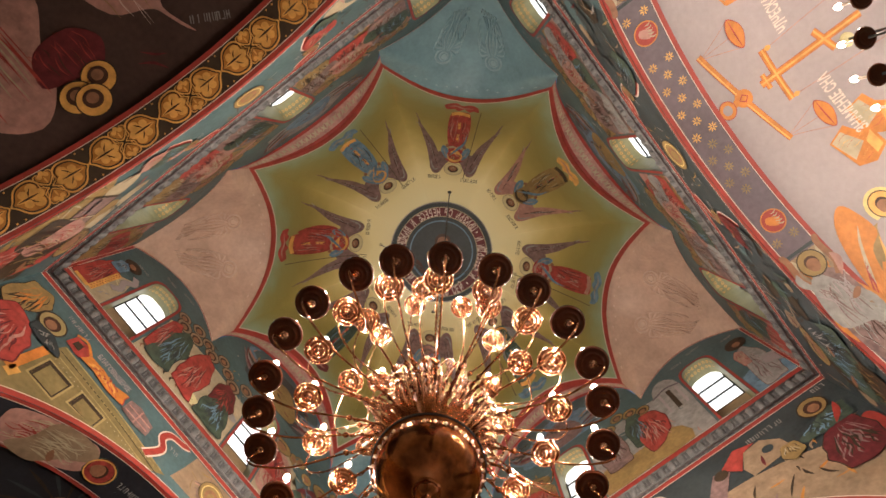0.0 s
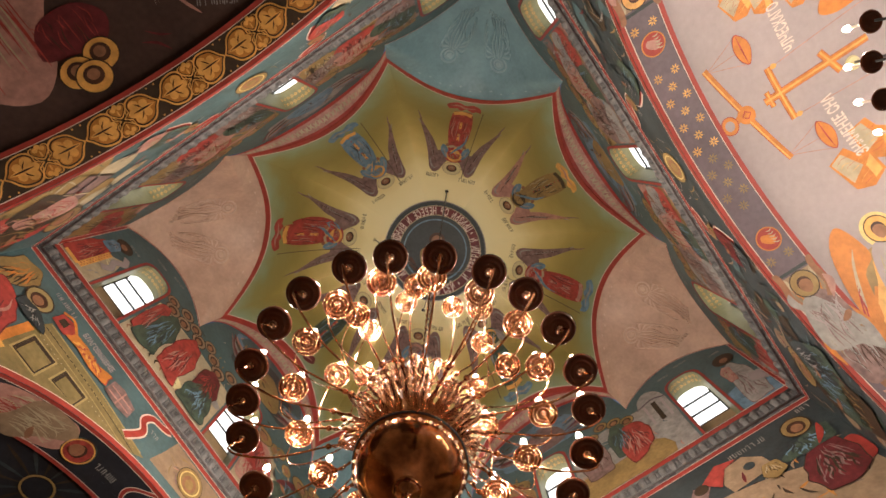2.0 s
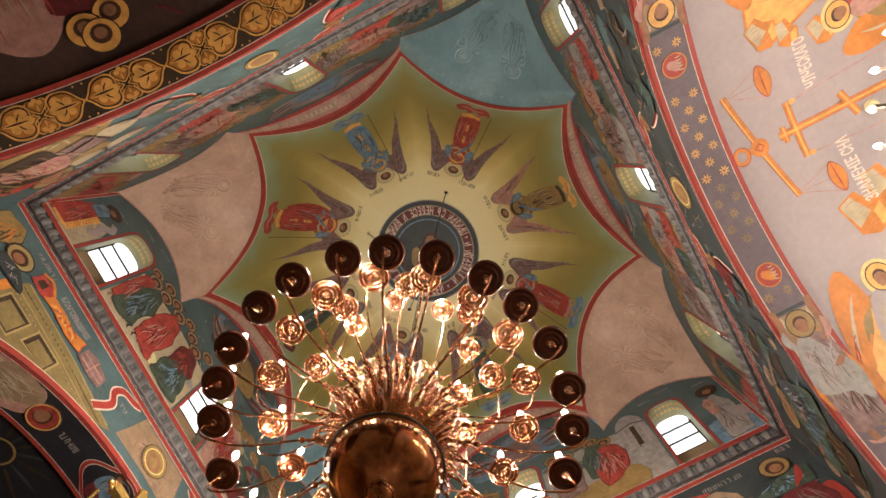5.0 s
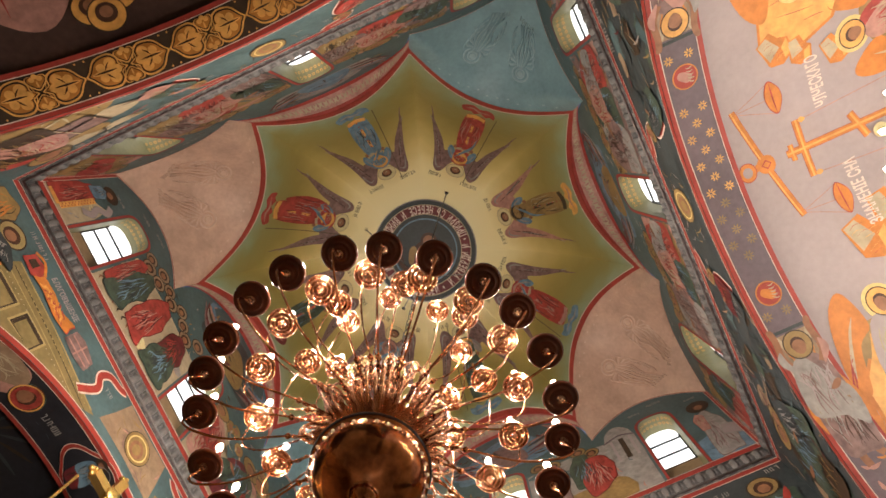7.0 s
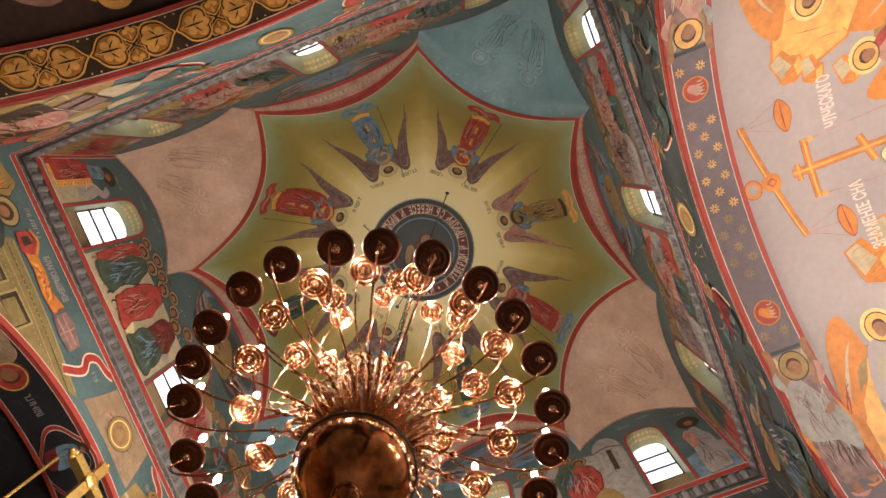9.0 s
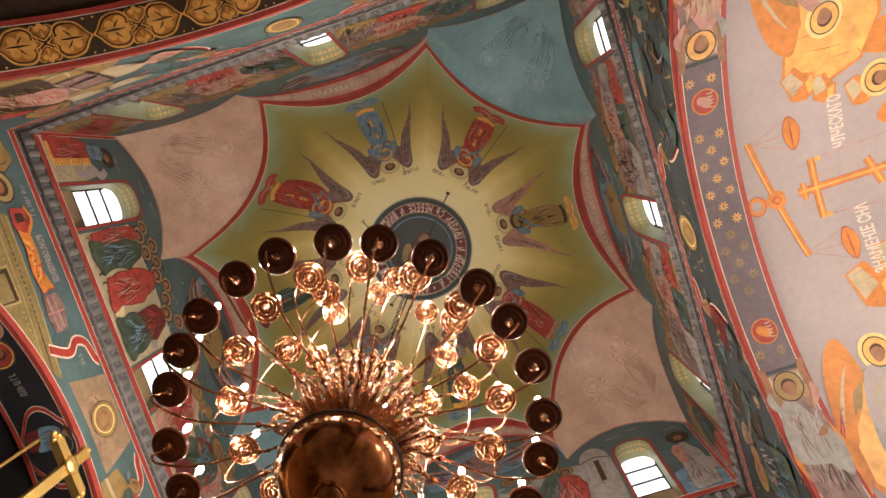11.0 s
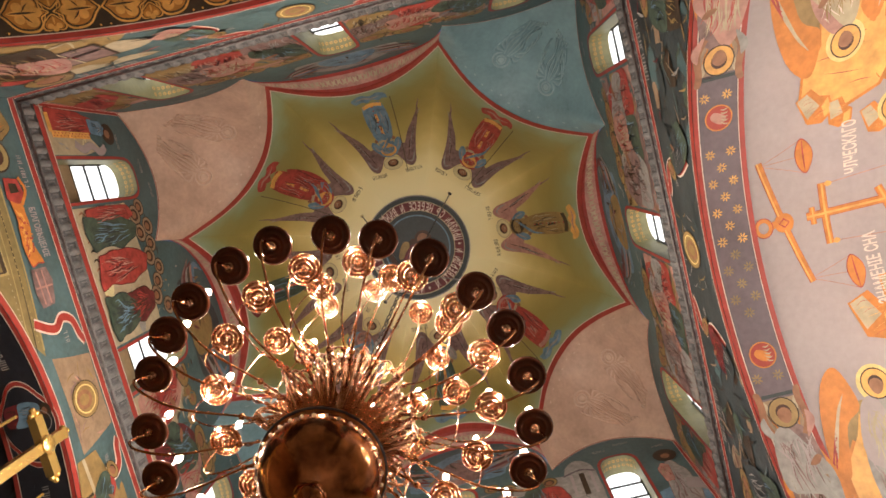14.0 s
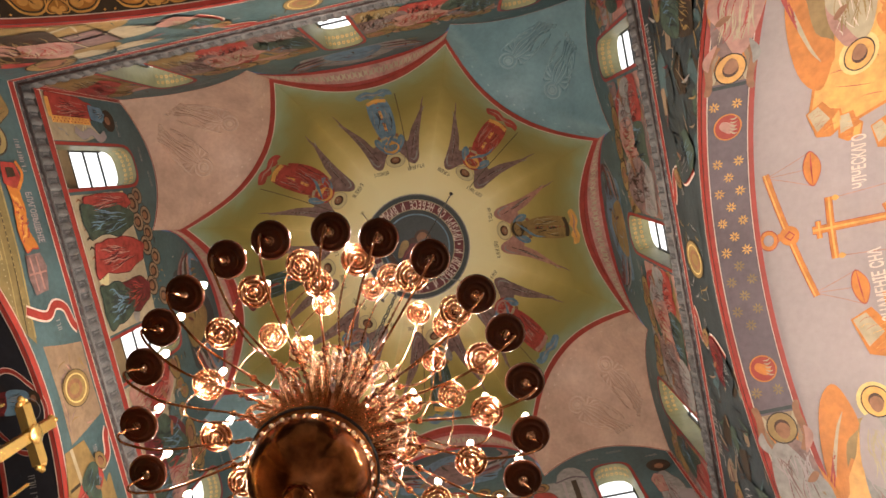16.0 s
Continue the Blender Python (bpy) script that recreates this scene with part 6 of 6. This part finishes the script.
S = vault_S(2)
parts = []
for i, (x, y) in enumerate(((-1.30, 1.08), (-1.62, 1.00), (-1.50, 0.88))):
    bm = layer(parts, "haloed_round")
    disc(bm, S, x, y, 0.20, "gold", 0.012 + 0.006 * i, 0.0, 26)
    disc(bm, S, x, y, 0.205, "brown", 0.014 + 0.006 * i, 0.19, 26)
    disc(bm, S, x, y + 0.02, 0.115, "hair", 0.0155 + 0.006 * i, 0, 16)
    disc(bm, S, x, y + 0.03, 0.07, "flesh", 0.017 + 0.006 * i, 0, 14)
bm = layer(parts, "robe")
blob(bm, S, [(-1.2, 1.15), (-1.0, 1.45), (-1.25, 1.75), (-1.7, 1.7), (-1.85, 1.3), (-1.5, 1.2)], "robe_wine", 0.008)
folds(sub(bm, "drapery_shading"), local(S, -1.45, 1.45), "robe_wine", 0.012, 10, -0.3, 0.3, -0.25, 0.25, 0.03)
bm = layer(parts, "robe")
blob(bm, S, [(-1.75, 1.2), (-1.6, 1.7), (-1.3, 2.3), (-1.6, 3.0), (-2.3, 2.9), (-2.6, 2.0), (-2.5, 1.2), (-2.1, 0.9)], "robe_rose", 0.005)
folds(sub(bm, "drapery_shading"), local(S, -2.1, 1.9), "robe_rose", 0.010, 12, -0.35, 0.35, -0.8, 0.8, 0.06)
bm = layer(parts, "robe")
blob(bm, S, [(-0.3, 1.35), (-0.15, 1.0), (-0.05, 0.85), (-0.2, 1.3), (-0.05, 1.55), (-0.3, 2.1), (-0.9, 2.2), (-0.75, 1.6)], "robe_rose", 0.006)
folds(sub(bm, "drapery_shading"), local(S, -0.45, 1.6), "cream", 0.010, 6, -0.25, 0.2, -0.4, 0.4, 0.03)
bm = layer(parts, "inscription")
bars(bm, local(S, -0.05, 1.05, radians(150)), -0.55, 0, 8, 0.10, "robe_grey", 0.006)
stroke(bm, S, [(-0.85, 0.95), (-0.7, 0.85), (-0.6, 0.7)], 0.035, "robe_wine", 0.006)
stroke(bm, S, [(-0.75, 1.05), (-0.62, 0.92), (-0.5, 0.85)], 0.03, "robe_wine", 0.006)
fresco_of(parts, "rose robes and three gold-haloed rounds on the dark vault", "vault_fresco")

S = vault_S(1)
bm = bmesh.new()
for s in (-1, 1):
    for q in range(16):
        a = q * math.pi / 8
        stroke(bm, S, [(s * 1.2 + 0.2 * math.cos(a), 1.2 + 0.2 * math.sin(a)), (s * 1.2 + 0.5 * math.cos(a), 1.2 + 0.5 * math.sin(a)), (s * 1.2 + 0.75 * math.cos(a), 1.2 + 0.75 * math.sin(a))], 0.05, "brown" if q % 2 else "slate", 0.005)
    disc(bm, S, s * 1.2, 1.2, 0.22, "ochre", 0.010, 0.19)
    figure(bm, local(S, s * 2.6, 0.7, 0.3, 1.2), "robe_green", "robe_wine", 0.008, "ochre")
fresco(bm, "dim rayed rounds on the night-blue vault", "vault_fresco")

# ---------------------------------------------------------------- chandeliers
def disc_cup(bm, mi, r):
    """A saucer with stepped rings on its underside, hollow above."""
    prof = [(0.0, -0.045), (0.012, -0.05), (0.02, -0.035), (0.04, -0.03), (0.045, -0.038), (0.055, -0.03), (0.08, -0.016), (0.084, -0.030), (0.094, -0.026), (0.098, -0.006), (0.12, 0.004), (0.124, -0.010), (0.134, -0.006), (0.142, 0.02), (0.147, 0.04), (0.14, 0.045), (0.1, 0.02), (0.03, -0.005), (0.0, 0.0)]
    return lathe([(a * r / 0.147, 0.5 * b * r / 0.147) for a, b in prof], 32, bm, mi)


def curl_disc(bm, r):
    """A copper saucer with rolled rings on its underside: plate tinted dark, rings bright, to imitate their highlights.
    """
    lathe([(0.0, -0.012), (r * 0.5, -0.010), (r * 0.95, 0.004), (r, 0.012), (r * 0.97, 0.018), (r * 0.5, 0.004), (0, 0.0)], 28, bm, 0)
    for q, t in ((0.20, 0.011), (0.46, 0.009), (0.72, 0.010), (0.97, 0.009)):
        lathe([(r * q + t * math.cos(radians(a)), -0.014 + 0.016 * q + t * math.sin(radians(a))) for a in range(0, 361, 45)], 28, bm, 1)
    return bm


def candle(bm_tube, bm_bulb):
    lathe([(0.0, 0.0), (0.02, 0.0), (0.02, 0.02), (0.012, 0.03), (0.012, 0.29), (0.017, 0.295), (0.017, 0.31), (0, 0.31)], 10, bm_tube)
    lathe([(0.0, 0.31), (0.016, 0.315), (0.029, 0.35), (0.027, 0.385), (0.010, 0.43), (0.0, 0.44)], 10, bm_bulb)


CH = (0.182, 0.09)
CS = 1.1425          # its size against the drawing below
CZ = 6.886           # middle of the globe
PHASE = -2.54        # first arm
# uneven spacing of the outer arms, degrees, by arm
UNEVEN = {8: 2.78, 9: 0.69, 10: -1.94, 11: -0.93, 12: -2.04, 13: 0.19, 14: -1.11, 15: -0.49, 16: 1.0, 17: 0.0, 18: 0.45, 19: 1.41}
STAY_A, STAY_R = 225.0, 1.52
chand = holder("chandelier", "great copper chandelier with dark bronze globe and lit bulbs", "chandelier", at=(CH[0], CH[1], CZ))
chand.scale = (CS, CS, CS)


def cpart(name, bm, mats, label="", parent=None, m=None):
    ob = part(name, bm, mats, parent or chand, label)
    if m is not None:
        ob.matrix_local = m
    return ob


# globe: a dark bronze bowl, its finial and rim glints (local z = 0 is the globe's middle)
G = 0.405
bm = lathe([(G * math.sin(radians(a)), -G * 0.80 * math.cos(radians(a))) for a in range(0, 91, 5)] + [(G * 1.03, 0.0), (G * 1.04, 0.02), (G * 1.02, 0.045), (G * 0.9, 0.06), (G * 0.4, 0.16), (0.06, 0.30)], 64)
cpart("globe", bm, "bronze", "dark mirror-polished bronze globe")
cpart("finial", lathe([(0, -0.47), (0.02, -0.465), (0.035, -0.44), (0.022, -0.415), (0.05, -0.40), (0.085, -0.37), (0.095, -0.345), (0.085, -0.325), (0.11, -0.31)], 28), "bronze")
cpart("rim_ring", lathe([(G * 1.04 + 0.012 * math.cos(radians(a)), 0.03 + 0.012 * math.sin(radians(a))) for a in range(0, 361, 45)], 64), "iron", "black rim ring of the globe")
# copper balls added round the rim to imitate the bulbs' reflections in the globe
bead = mesh_of("bead", ball((0, 0, 0), 0.0125, None, 0, 8), "bead")
for i in range(32):
    ob = new("bead", bead)
    ob.parent = chand
    ob.location = (G * 1.0 * math.cos(2 * math.pi * i / 32), G * 1.0 * math.sin(2 * math.pi * i / 32), -0.045)

# turned stem up to the chain
cpart("stem", lathe([(0.06, 0.25), (0.16, 0.32), (0.24, 0.36), (0.25, 0.42), (0.18, 0.46), (0.12, 0.55), (0.2, 0.62), (0.26, 0.68), (0.25, 0.74), (0.15, 0.8), (0.09, 0.95), (0.13, 1.05), (0.16, 1.12), (0.12, 1.2), (0.06, 1.35), (0.1, 1.5), (0.11, 1.58), (0.05, 1.7), (0.03, 2.0), (0.055, 2.1), (0.03, 2.2), (0.0, 2.22)], 28), "copper", "turned copper stem")

# collar of scrolls between the arms
scroll_bm = tube(bez([(0.20, 0, 0.36), (0.40, 0, 0.38), (0.55, 0, 0.50), (0.55, 0, 0.66), (0.45, 0, 0.70), (0.42, 0, 0.60), (0.48, 0, 0.56)], 5), 0.013, 6)
scroll = mesh_of("scroll", scroll_bm, "copper")
scroll2 = mesh_of("scroll", tube(bez([(0.18, 0, 0.66), (0.36, 0, 0.70), (0.50, 0, 0.84), (0.48, 0, 1.02), (0.37, 0, 1.04), (0.35, 0, 0.93), (0.41, 0, 0.89)], 5), 0.012, 6), "copper")
scroll3 = mesh_of("scroll", tube(bez([(0.12, 0, 1.0), (0.28, 0, 1.06), (0.41, 0, 1.22), (0.37, 0, 1.4), (0.27, 0, 1.38), (0.29, 0, 1.27)], 5), 0.010, 6), "copper")
scroll4 = mesh_of("scroll", tube(bez([(0.08, 0, 1.4), (0.2, 0, 1.48), (0.3, 0, 1.66), (0.26, 0, 1.82), (0.17, 0, 1.78), (0.2, 0, 1.68)], 5), 0.009, 6), "copper")
jit = random.Random(3)
for me, cnt in ((scroll, 44), (scroll2, 38), (scroll3, 28), (scroll4, 18)):
    for i in range(cnt):
        ob = new("scroll", me)
        ob.parent = chand
        q = jit.uniform(0.86, 1.1)
        ob.matrix_local = Matrix.Rotation(2 * math.pi * (i + jit.uniform(0, 0.7)) / cnt, 4, "Z") @ Matrix.Translation((0, 0, jit.uniform(-0.05, 0.05))) @ Matrix.Rotation(jit.uniform(-0.22, 0.22), 4, "X") @ Matrix.Diagonal((q, 1, 1, 1))
leaf_bm = bmesh.new()
for s in (-1, 1):
    pts = [(0.0, 0.0), (0.025, 0.05), (0.03, 0.1), (0.015, 0.16), (0.0, 0.19)]
    lft = [leaf_bm.verts.new((0.30 + y * 0.9, 0.0, 0.30 + y * 0.5 + 0.02 * math.sin(8 * y))) for x, y in pts]
    rgt = [leaf_bm.verts.new((0.30 + y * 0.9, s * x, 0.285 + y * 0.5 + 0.02 * math.sin(8 * y))) for x, y in pts]
    for i in range(4):
        fs = [lft[i], lft[i + 1], rgt[i + 1], rgt[i]]
        try:
            leaf_bm.faces.new(fs)
        except ValueError:
            pass
bmesh.ops.solidify(leaf_bm, geom=leaf_bm.faces[:], thickness=0.004)
leaf = mesh_of("acanthus_leaf", leaf_bm, "copper")
for i in range(40):
    ob = new("acanthus_leaf", leaf)
    ob.parent = chand
    ob.matrix_local = Matrix.Rotation(2 * math.pi * i / 40, 4, "Z")

# tiers: count, radius, saucer height over the globe's middle, saucer radius, kind, first angle
TIERS = [(24, 1.46, 0.75, 0.147, "cup", 0.0, 0.50), (16, 1.17, 1.40, 0.135, "copper", 20.0, 0.80), (8, 0.91, 2.30, 0.135, "copper", 33.0, 1.0), (8, 0.68, 2.70, 0.12, "copper", 20.0, 1.2)]
for cnt, rad, zc, rs, kind, a0, zr in TIERS:
    kr, kz = 0.30 + rad * 0.26, zr - 0.02
    sag, hk = (0.20, 0.05) if kind == "cup" else (0.20, 0.015)
    line = bez([(0.16, 0, zr), (kr * 0.62, 0, zr + 0.03), (kr, 0, kz), (kr + (rad - kr) * 0.5, 0, kz - sag * 0.75), (kr + (rad - kr) * 0.88, 0, kz - sag * 0.55 + (zc - kz) * 0.12), (rad + hk, 0, kz + (zc - kz) * 0.45 - 0.06), (rad + hk * 0.9, 0, zc - 0.11), (rad + hk * 0.25, 0, zc - 0.065), (rad, 0, zc - 0.03)], 14)
    arm_bm = bmesh.new()
    if kind == "cup":
        tube(line, 0.0095, 7, arm_bm)
    else:
        for e in (0.0, math.pi):
            tube([p + Vector((0.0055 * math.sin(1.1 * i + e), 0.006 * math.cos(1.1 * i + e), 0.0055 * math.sin(1.1 * i + e))) for i, p in enumerate(line)], 0.0048, 5, arm_bm)
    arm_me = mesh_of("arm", arm_bm, "bronze")
    knob_me = mesh_of("arm_knob", lathe([(0, -0.03), (0.018, -0.022), (0.027, 0), (0.018, 0.022), (0, 0.03)], 10, None, 0, (kr, 0, kz)), "bronze")
    # twisted rope round the arm
    base = bez([(0.20, 0, zr), (kr * 0.62, 0, zr + 0.03), (kr, 0, kz)], 14)
    rope = mesh_of("twist", tube([p + Vector((0, 0.017 * math.cos(i * 0.9), 0.017 * math.sin(i * 0.9))) for i, p in enumerate(base)], 0.007, 5), "copper")
    bm = bmesh.new()
    if kind == "cup":
        disc_cup(bm, 0, rs)
    else:
        curl_disc(bm, rs)
    cup_me = mesh_of("drip_saucer", bm, "cup" if kind == "cup" else ["disc", "disc_ring"])
    b1, b2 = bmesh.new(), bmesh.new()
    candle(b1, b2)
    can_me, bul_me = mesh_of("candle_tube", b1, "white"), mesh_of("bulb", b2, "bulb")
    boss_me = mesh_of("saucer_boss", lathe([(0, -0.05), (0.012, -0.05), (0.022, -0.04), (0.018, -0.03), (0.034, -0.024), (0.036, -0.012)], 14), "copper")
    for i in range(cnt):
        rot = Matrix.Rotation(radians(PHASE + a0 + 360 * i / cnt + (UNEVEN.get(i, 0.0) if kind == "cup" else 0.0)), 4, "Z")
        arm = new("arm", arm_me)
        arm.parent = chand
        arm.matrix_local = rot
        for nm, me in (("arm_knob", knob_me), ("twist", rope)):
            o = new(nm, me)
            o.parent = arm
        for nm, me in (("drip_saucer", cup_me), ("candle_tube", can_me), ("bulb", bul_me), ("saucer_boss", boss_me)):
            o = new(nm, me)
            o.parent = arm
            o.location = (rad, 0, zc)
# chain up to a ring, and four stays from the ring to the dome
Z_RING = 15.8
zt = (Z_RING - CZ) / CS
link_bm = bmesh.new()
tube([(0.024 * math.cos(a * math.pi / 6), 0, 0.165 * math.sin(a * math.pi / 6)) for a in range(13)], 0.009, 5, link_bm)
link = mesh_of("chain_link", link_bm, "iron")
n = int((zt - 2.2) / 0.30) + 1
for i in range(n):
    ob = new("chain_link", link)
    ob.parent = chand
    ob.matrix_local = Matrix.Translation((0, 0, 2.2 + 0.16 + (zt - 2.2 - 0.3) * i / (n - 1))) @ Matrix.Rotation(radians(90 * (i % 2)), 4, "Z")
cpart("ring", lathe([(0.05 + 0.015 * math.cos(radians(a)), 0.015 * math.sin(radians(a))) for a in range(0, 361, 45)], 18), "iron", m=Matrix.Translation((0, 0, zt)))
for i in range(4):
    a = radians(STAY_A + 90 * i)
    r = STAY_R
    kf = round(math.degrees(a) / 45) % 8
    rho = r * math.cos(a - radians(45 * kf))
    top = Vector((r * math.cos(a) - CH[0], r * math.sin(a) - CH[1], dome_z(rho) - CZ)) / CS
    cpart("stay", tube([(0, 0, zt), top], 0.011, 6), "iron", "thin black stay to the dome")
    cpart("stay_plate", lathe([(0, -0.03), (0.014, -0.03), (0.02, -0.01), (0.04, -0.006), (0.044, 0.02)], 16, None, 0, top), "halo_pale" if i % 2 else "iron")

for i in range(8):
    lamp = new("chandelier_light", bpy.data.lights.new("chandelier_light", "POINT"))
    a = radians(45 * i + 7.5)
    r, z = ((1.46, 0.75), (0.84, 1.95))[i % 2]
    lamp.location = (CH[0] + CS * r * math.cos(a), CH[1] + CS * r * math.sin(a), CZ + CS * (z + 0.38))
    lamp.data.energy, lamp.data.color, lamp.data.shadow_soft_size = BULB_W, WARM, 0.05

# ---------------------------------------------------------------- chandelier of the bright arm
AC = (0.0, -6.25)
arm_ch = holder("chandelier", "smaller dark chandelier with white lit bulbs in the pale vault", "chandelier", at=(AC[0], AC[1], 7.3))
zt2 = Z_ARCH + R_ARCH + 0.02 - 7.3
part("ceiling_plate", lathe([(0.0, zt2 - 0.06), (0.03, zt2 - 0.06), (0.04, zt2 - 0.03), (0.05, zt2 - 0.045), (0.08, zt2 - 0.03), (0.09, zt2)], 24), "halo_pale", arm_ch, "pale round ceiling plate")
part("rod", tube([(0, 0, 0.3), (0, 0, zt2 - 0.02)], 0.018, 8), "iron", arm_ch)
part("stem", lathe([(0, -0.3), (0.06, -0.25), (0.18, -0.1), (0.2, 0.0), (0.12, 0.1), (0.05, 0.2), (0.09, 0.28), (0.03, 0.4), (0, 0.4)], 20), "cup", arm_ch)
b1, b2, b3 = bmesh.new(), bmesh.new(), bmesh.new()
candle(b1, b2)
disc_cup(b3, 0, 0.10)
can2, bul2, cup2 = mesh_of("candle_tube", b1, "white"), mesh_of("bulb", b2, "bulb"), mesh_of("drip_saucer", b3, "cup")
arm2 = mesh_of("arm", tube(bez([(0.1, 0, 0.0), (0.6, 0, -0.12), (1.12, 0, -0.05), (1.28, 0, 0.16)], 6), 0.012, 7), "iron")
for i in range(24):
    o = new("arm", arm2)
    o.parent = arm_ch
    o.matrix_local = Matrix.Rotation(radians(15 * i + 5), 4, "Z")
    for nm, me in (("drip_saucer", cup2), ("candle_tube", can2), ("bulb", bul2)):
        q = new(nm, me)
        q.parent = o
        q.location = (1.28, 0, 0.2)
for i in range(4):
    lamp = new("arm_light", bpy.data.lights.new("arm_light", "POINT"))
    a = radians(90 * i + 35)
    lamp.location = (AC[0] + 1.28 * math.cos(a), AC[1] + 1.28 * math.sin(a), 7.3 + 0.2 + 0.34)
    lamp.data.energy, lamp.data.color, lamp.data.shadow_soft_size = ARM_W, WARM, 0.05

# ---------------------------------------------------------------- screen of icons with its gilded cross
screen = holder("iconostasis", "dark carved wooden screen standing across the arm", "screen", at=(0, 3.45, 0))
part("panel", box(-3.9, -0.12, 0, 3.9, 0.12, 6.6), "wood", screen)
part("top_rail", box(-3.92, -0.18, 6.6, 3.92, 0.18, 6.8), "gilt", screen, "gilded top rail")
for x in (-3.2, -1.6, 1.6, 3.2):
    part("pillar", lathe([(0.16, 0), (0.16, 0.3), (0.11, 0.4), (0.10, 6.2), (0.15, 6.4), (0.16, 6.6)], 16, None, 0, (x, -0.26, 0)), "gilt", screen)
cross = holder("cross", "gilded cross with trefoil ends on the wooden screen", "cross", at=(0, 3.42, 6.8))
part("shaft", box(-0.055, -0.045, 0, 0.055, 0.045, 2.34), "gilt", cross)
part("crossbar", box(-0.32, -0.047, 1.94, 0.32, 0.047, 2.06), "gilt", cross)
part("core", lathe([(0, -0.02), (0.09, -0.02), (0.11, 0.0), (0.09, 0.02), (0, 0.02)], 8), "gilt", cross).matrix_local = Matrix.Translation((0, -0.05, 2.0)) @ Matrix.Rotation(radians(90), 4, "X")
for x in (-0.42, 0.42):
    part("side_rod", tube([(x, 0, 0), (x, 0, 1.75)], 0.018, 8), "gilt", cross)
for x, z in ((-0.34, 2.0), (0.34, 2.0), (0, 2.36)):
    bm = bmesh.new()
    for a in (0, 90, 180, 270):
        ball((x + 0.045 * math.cos(radians(a)), 0, z + 0.045 * math.sin(radians(a))), 0.035, bm, 0, 8)
    part("trefoil", bm, "gilt", cross)
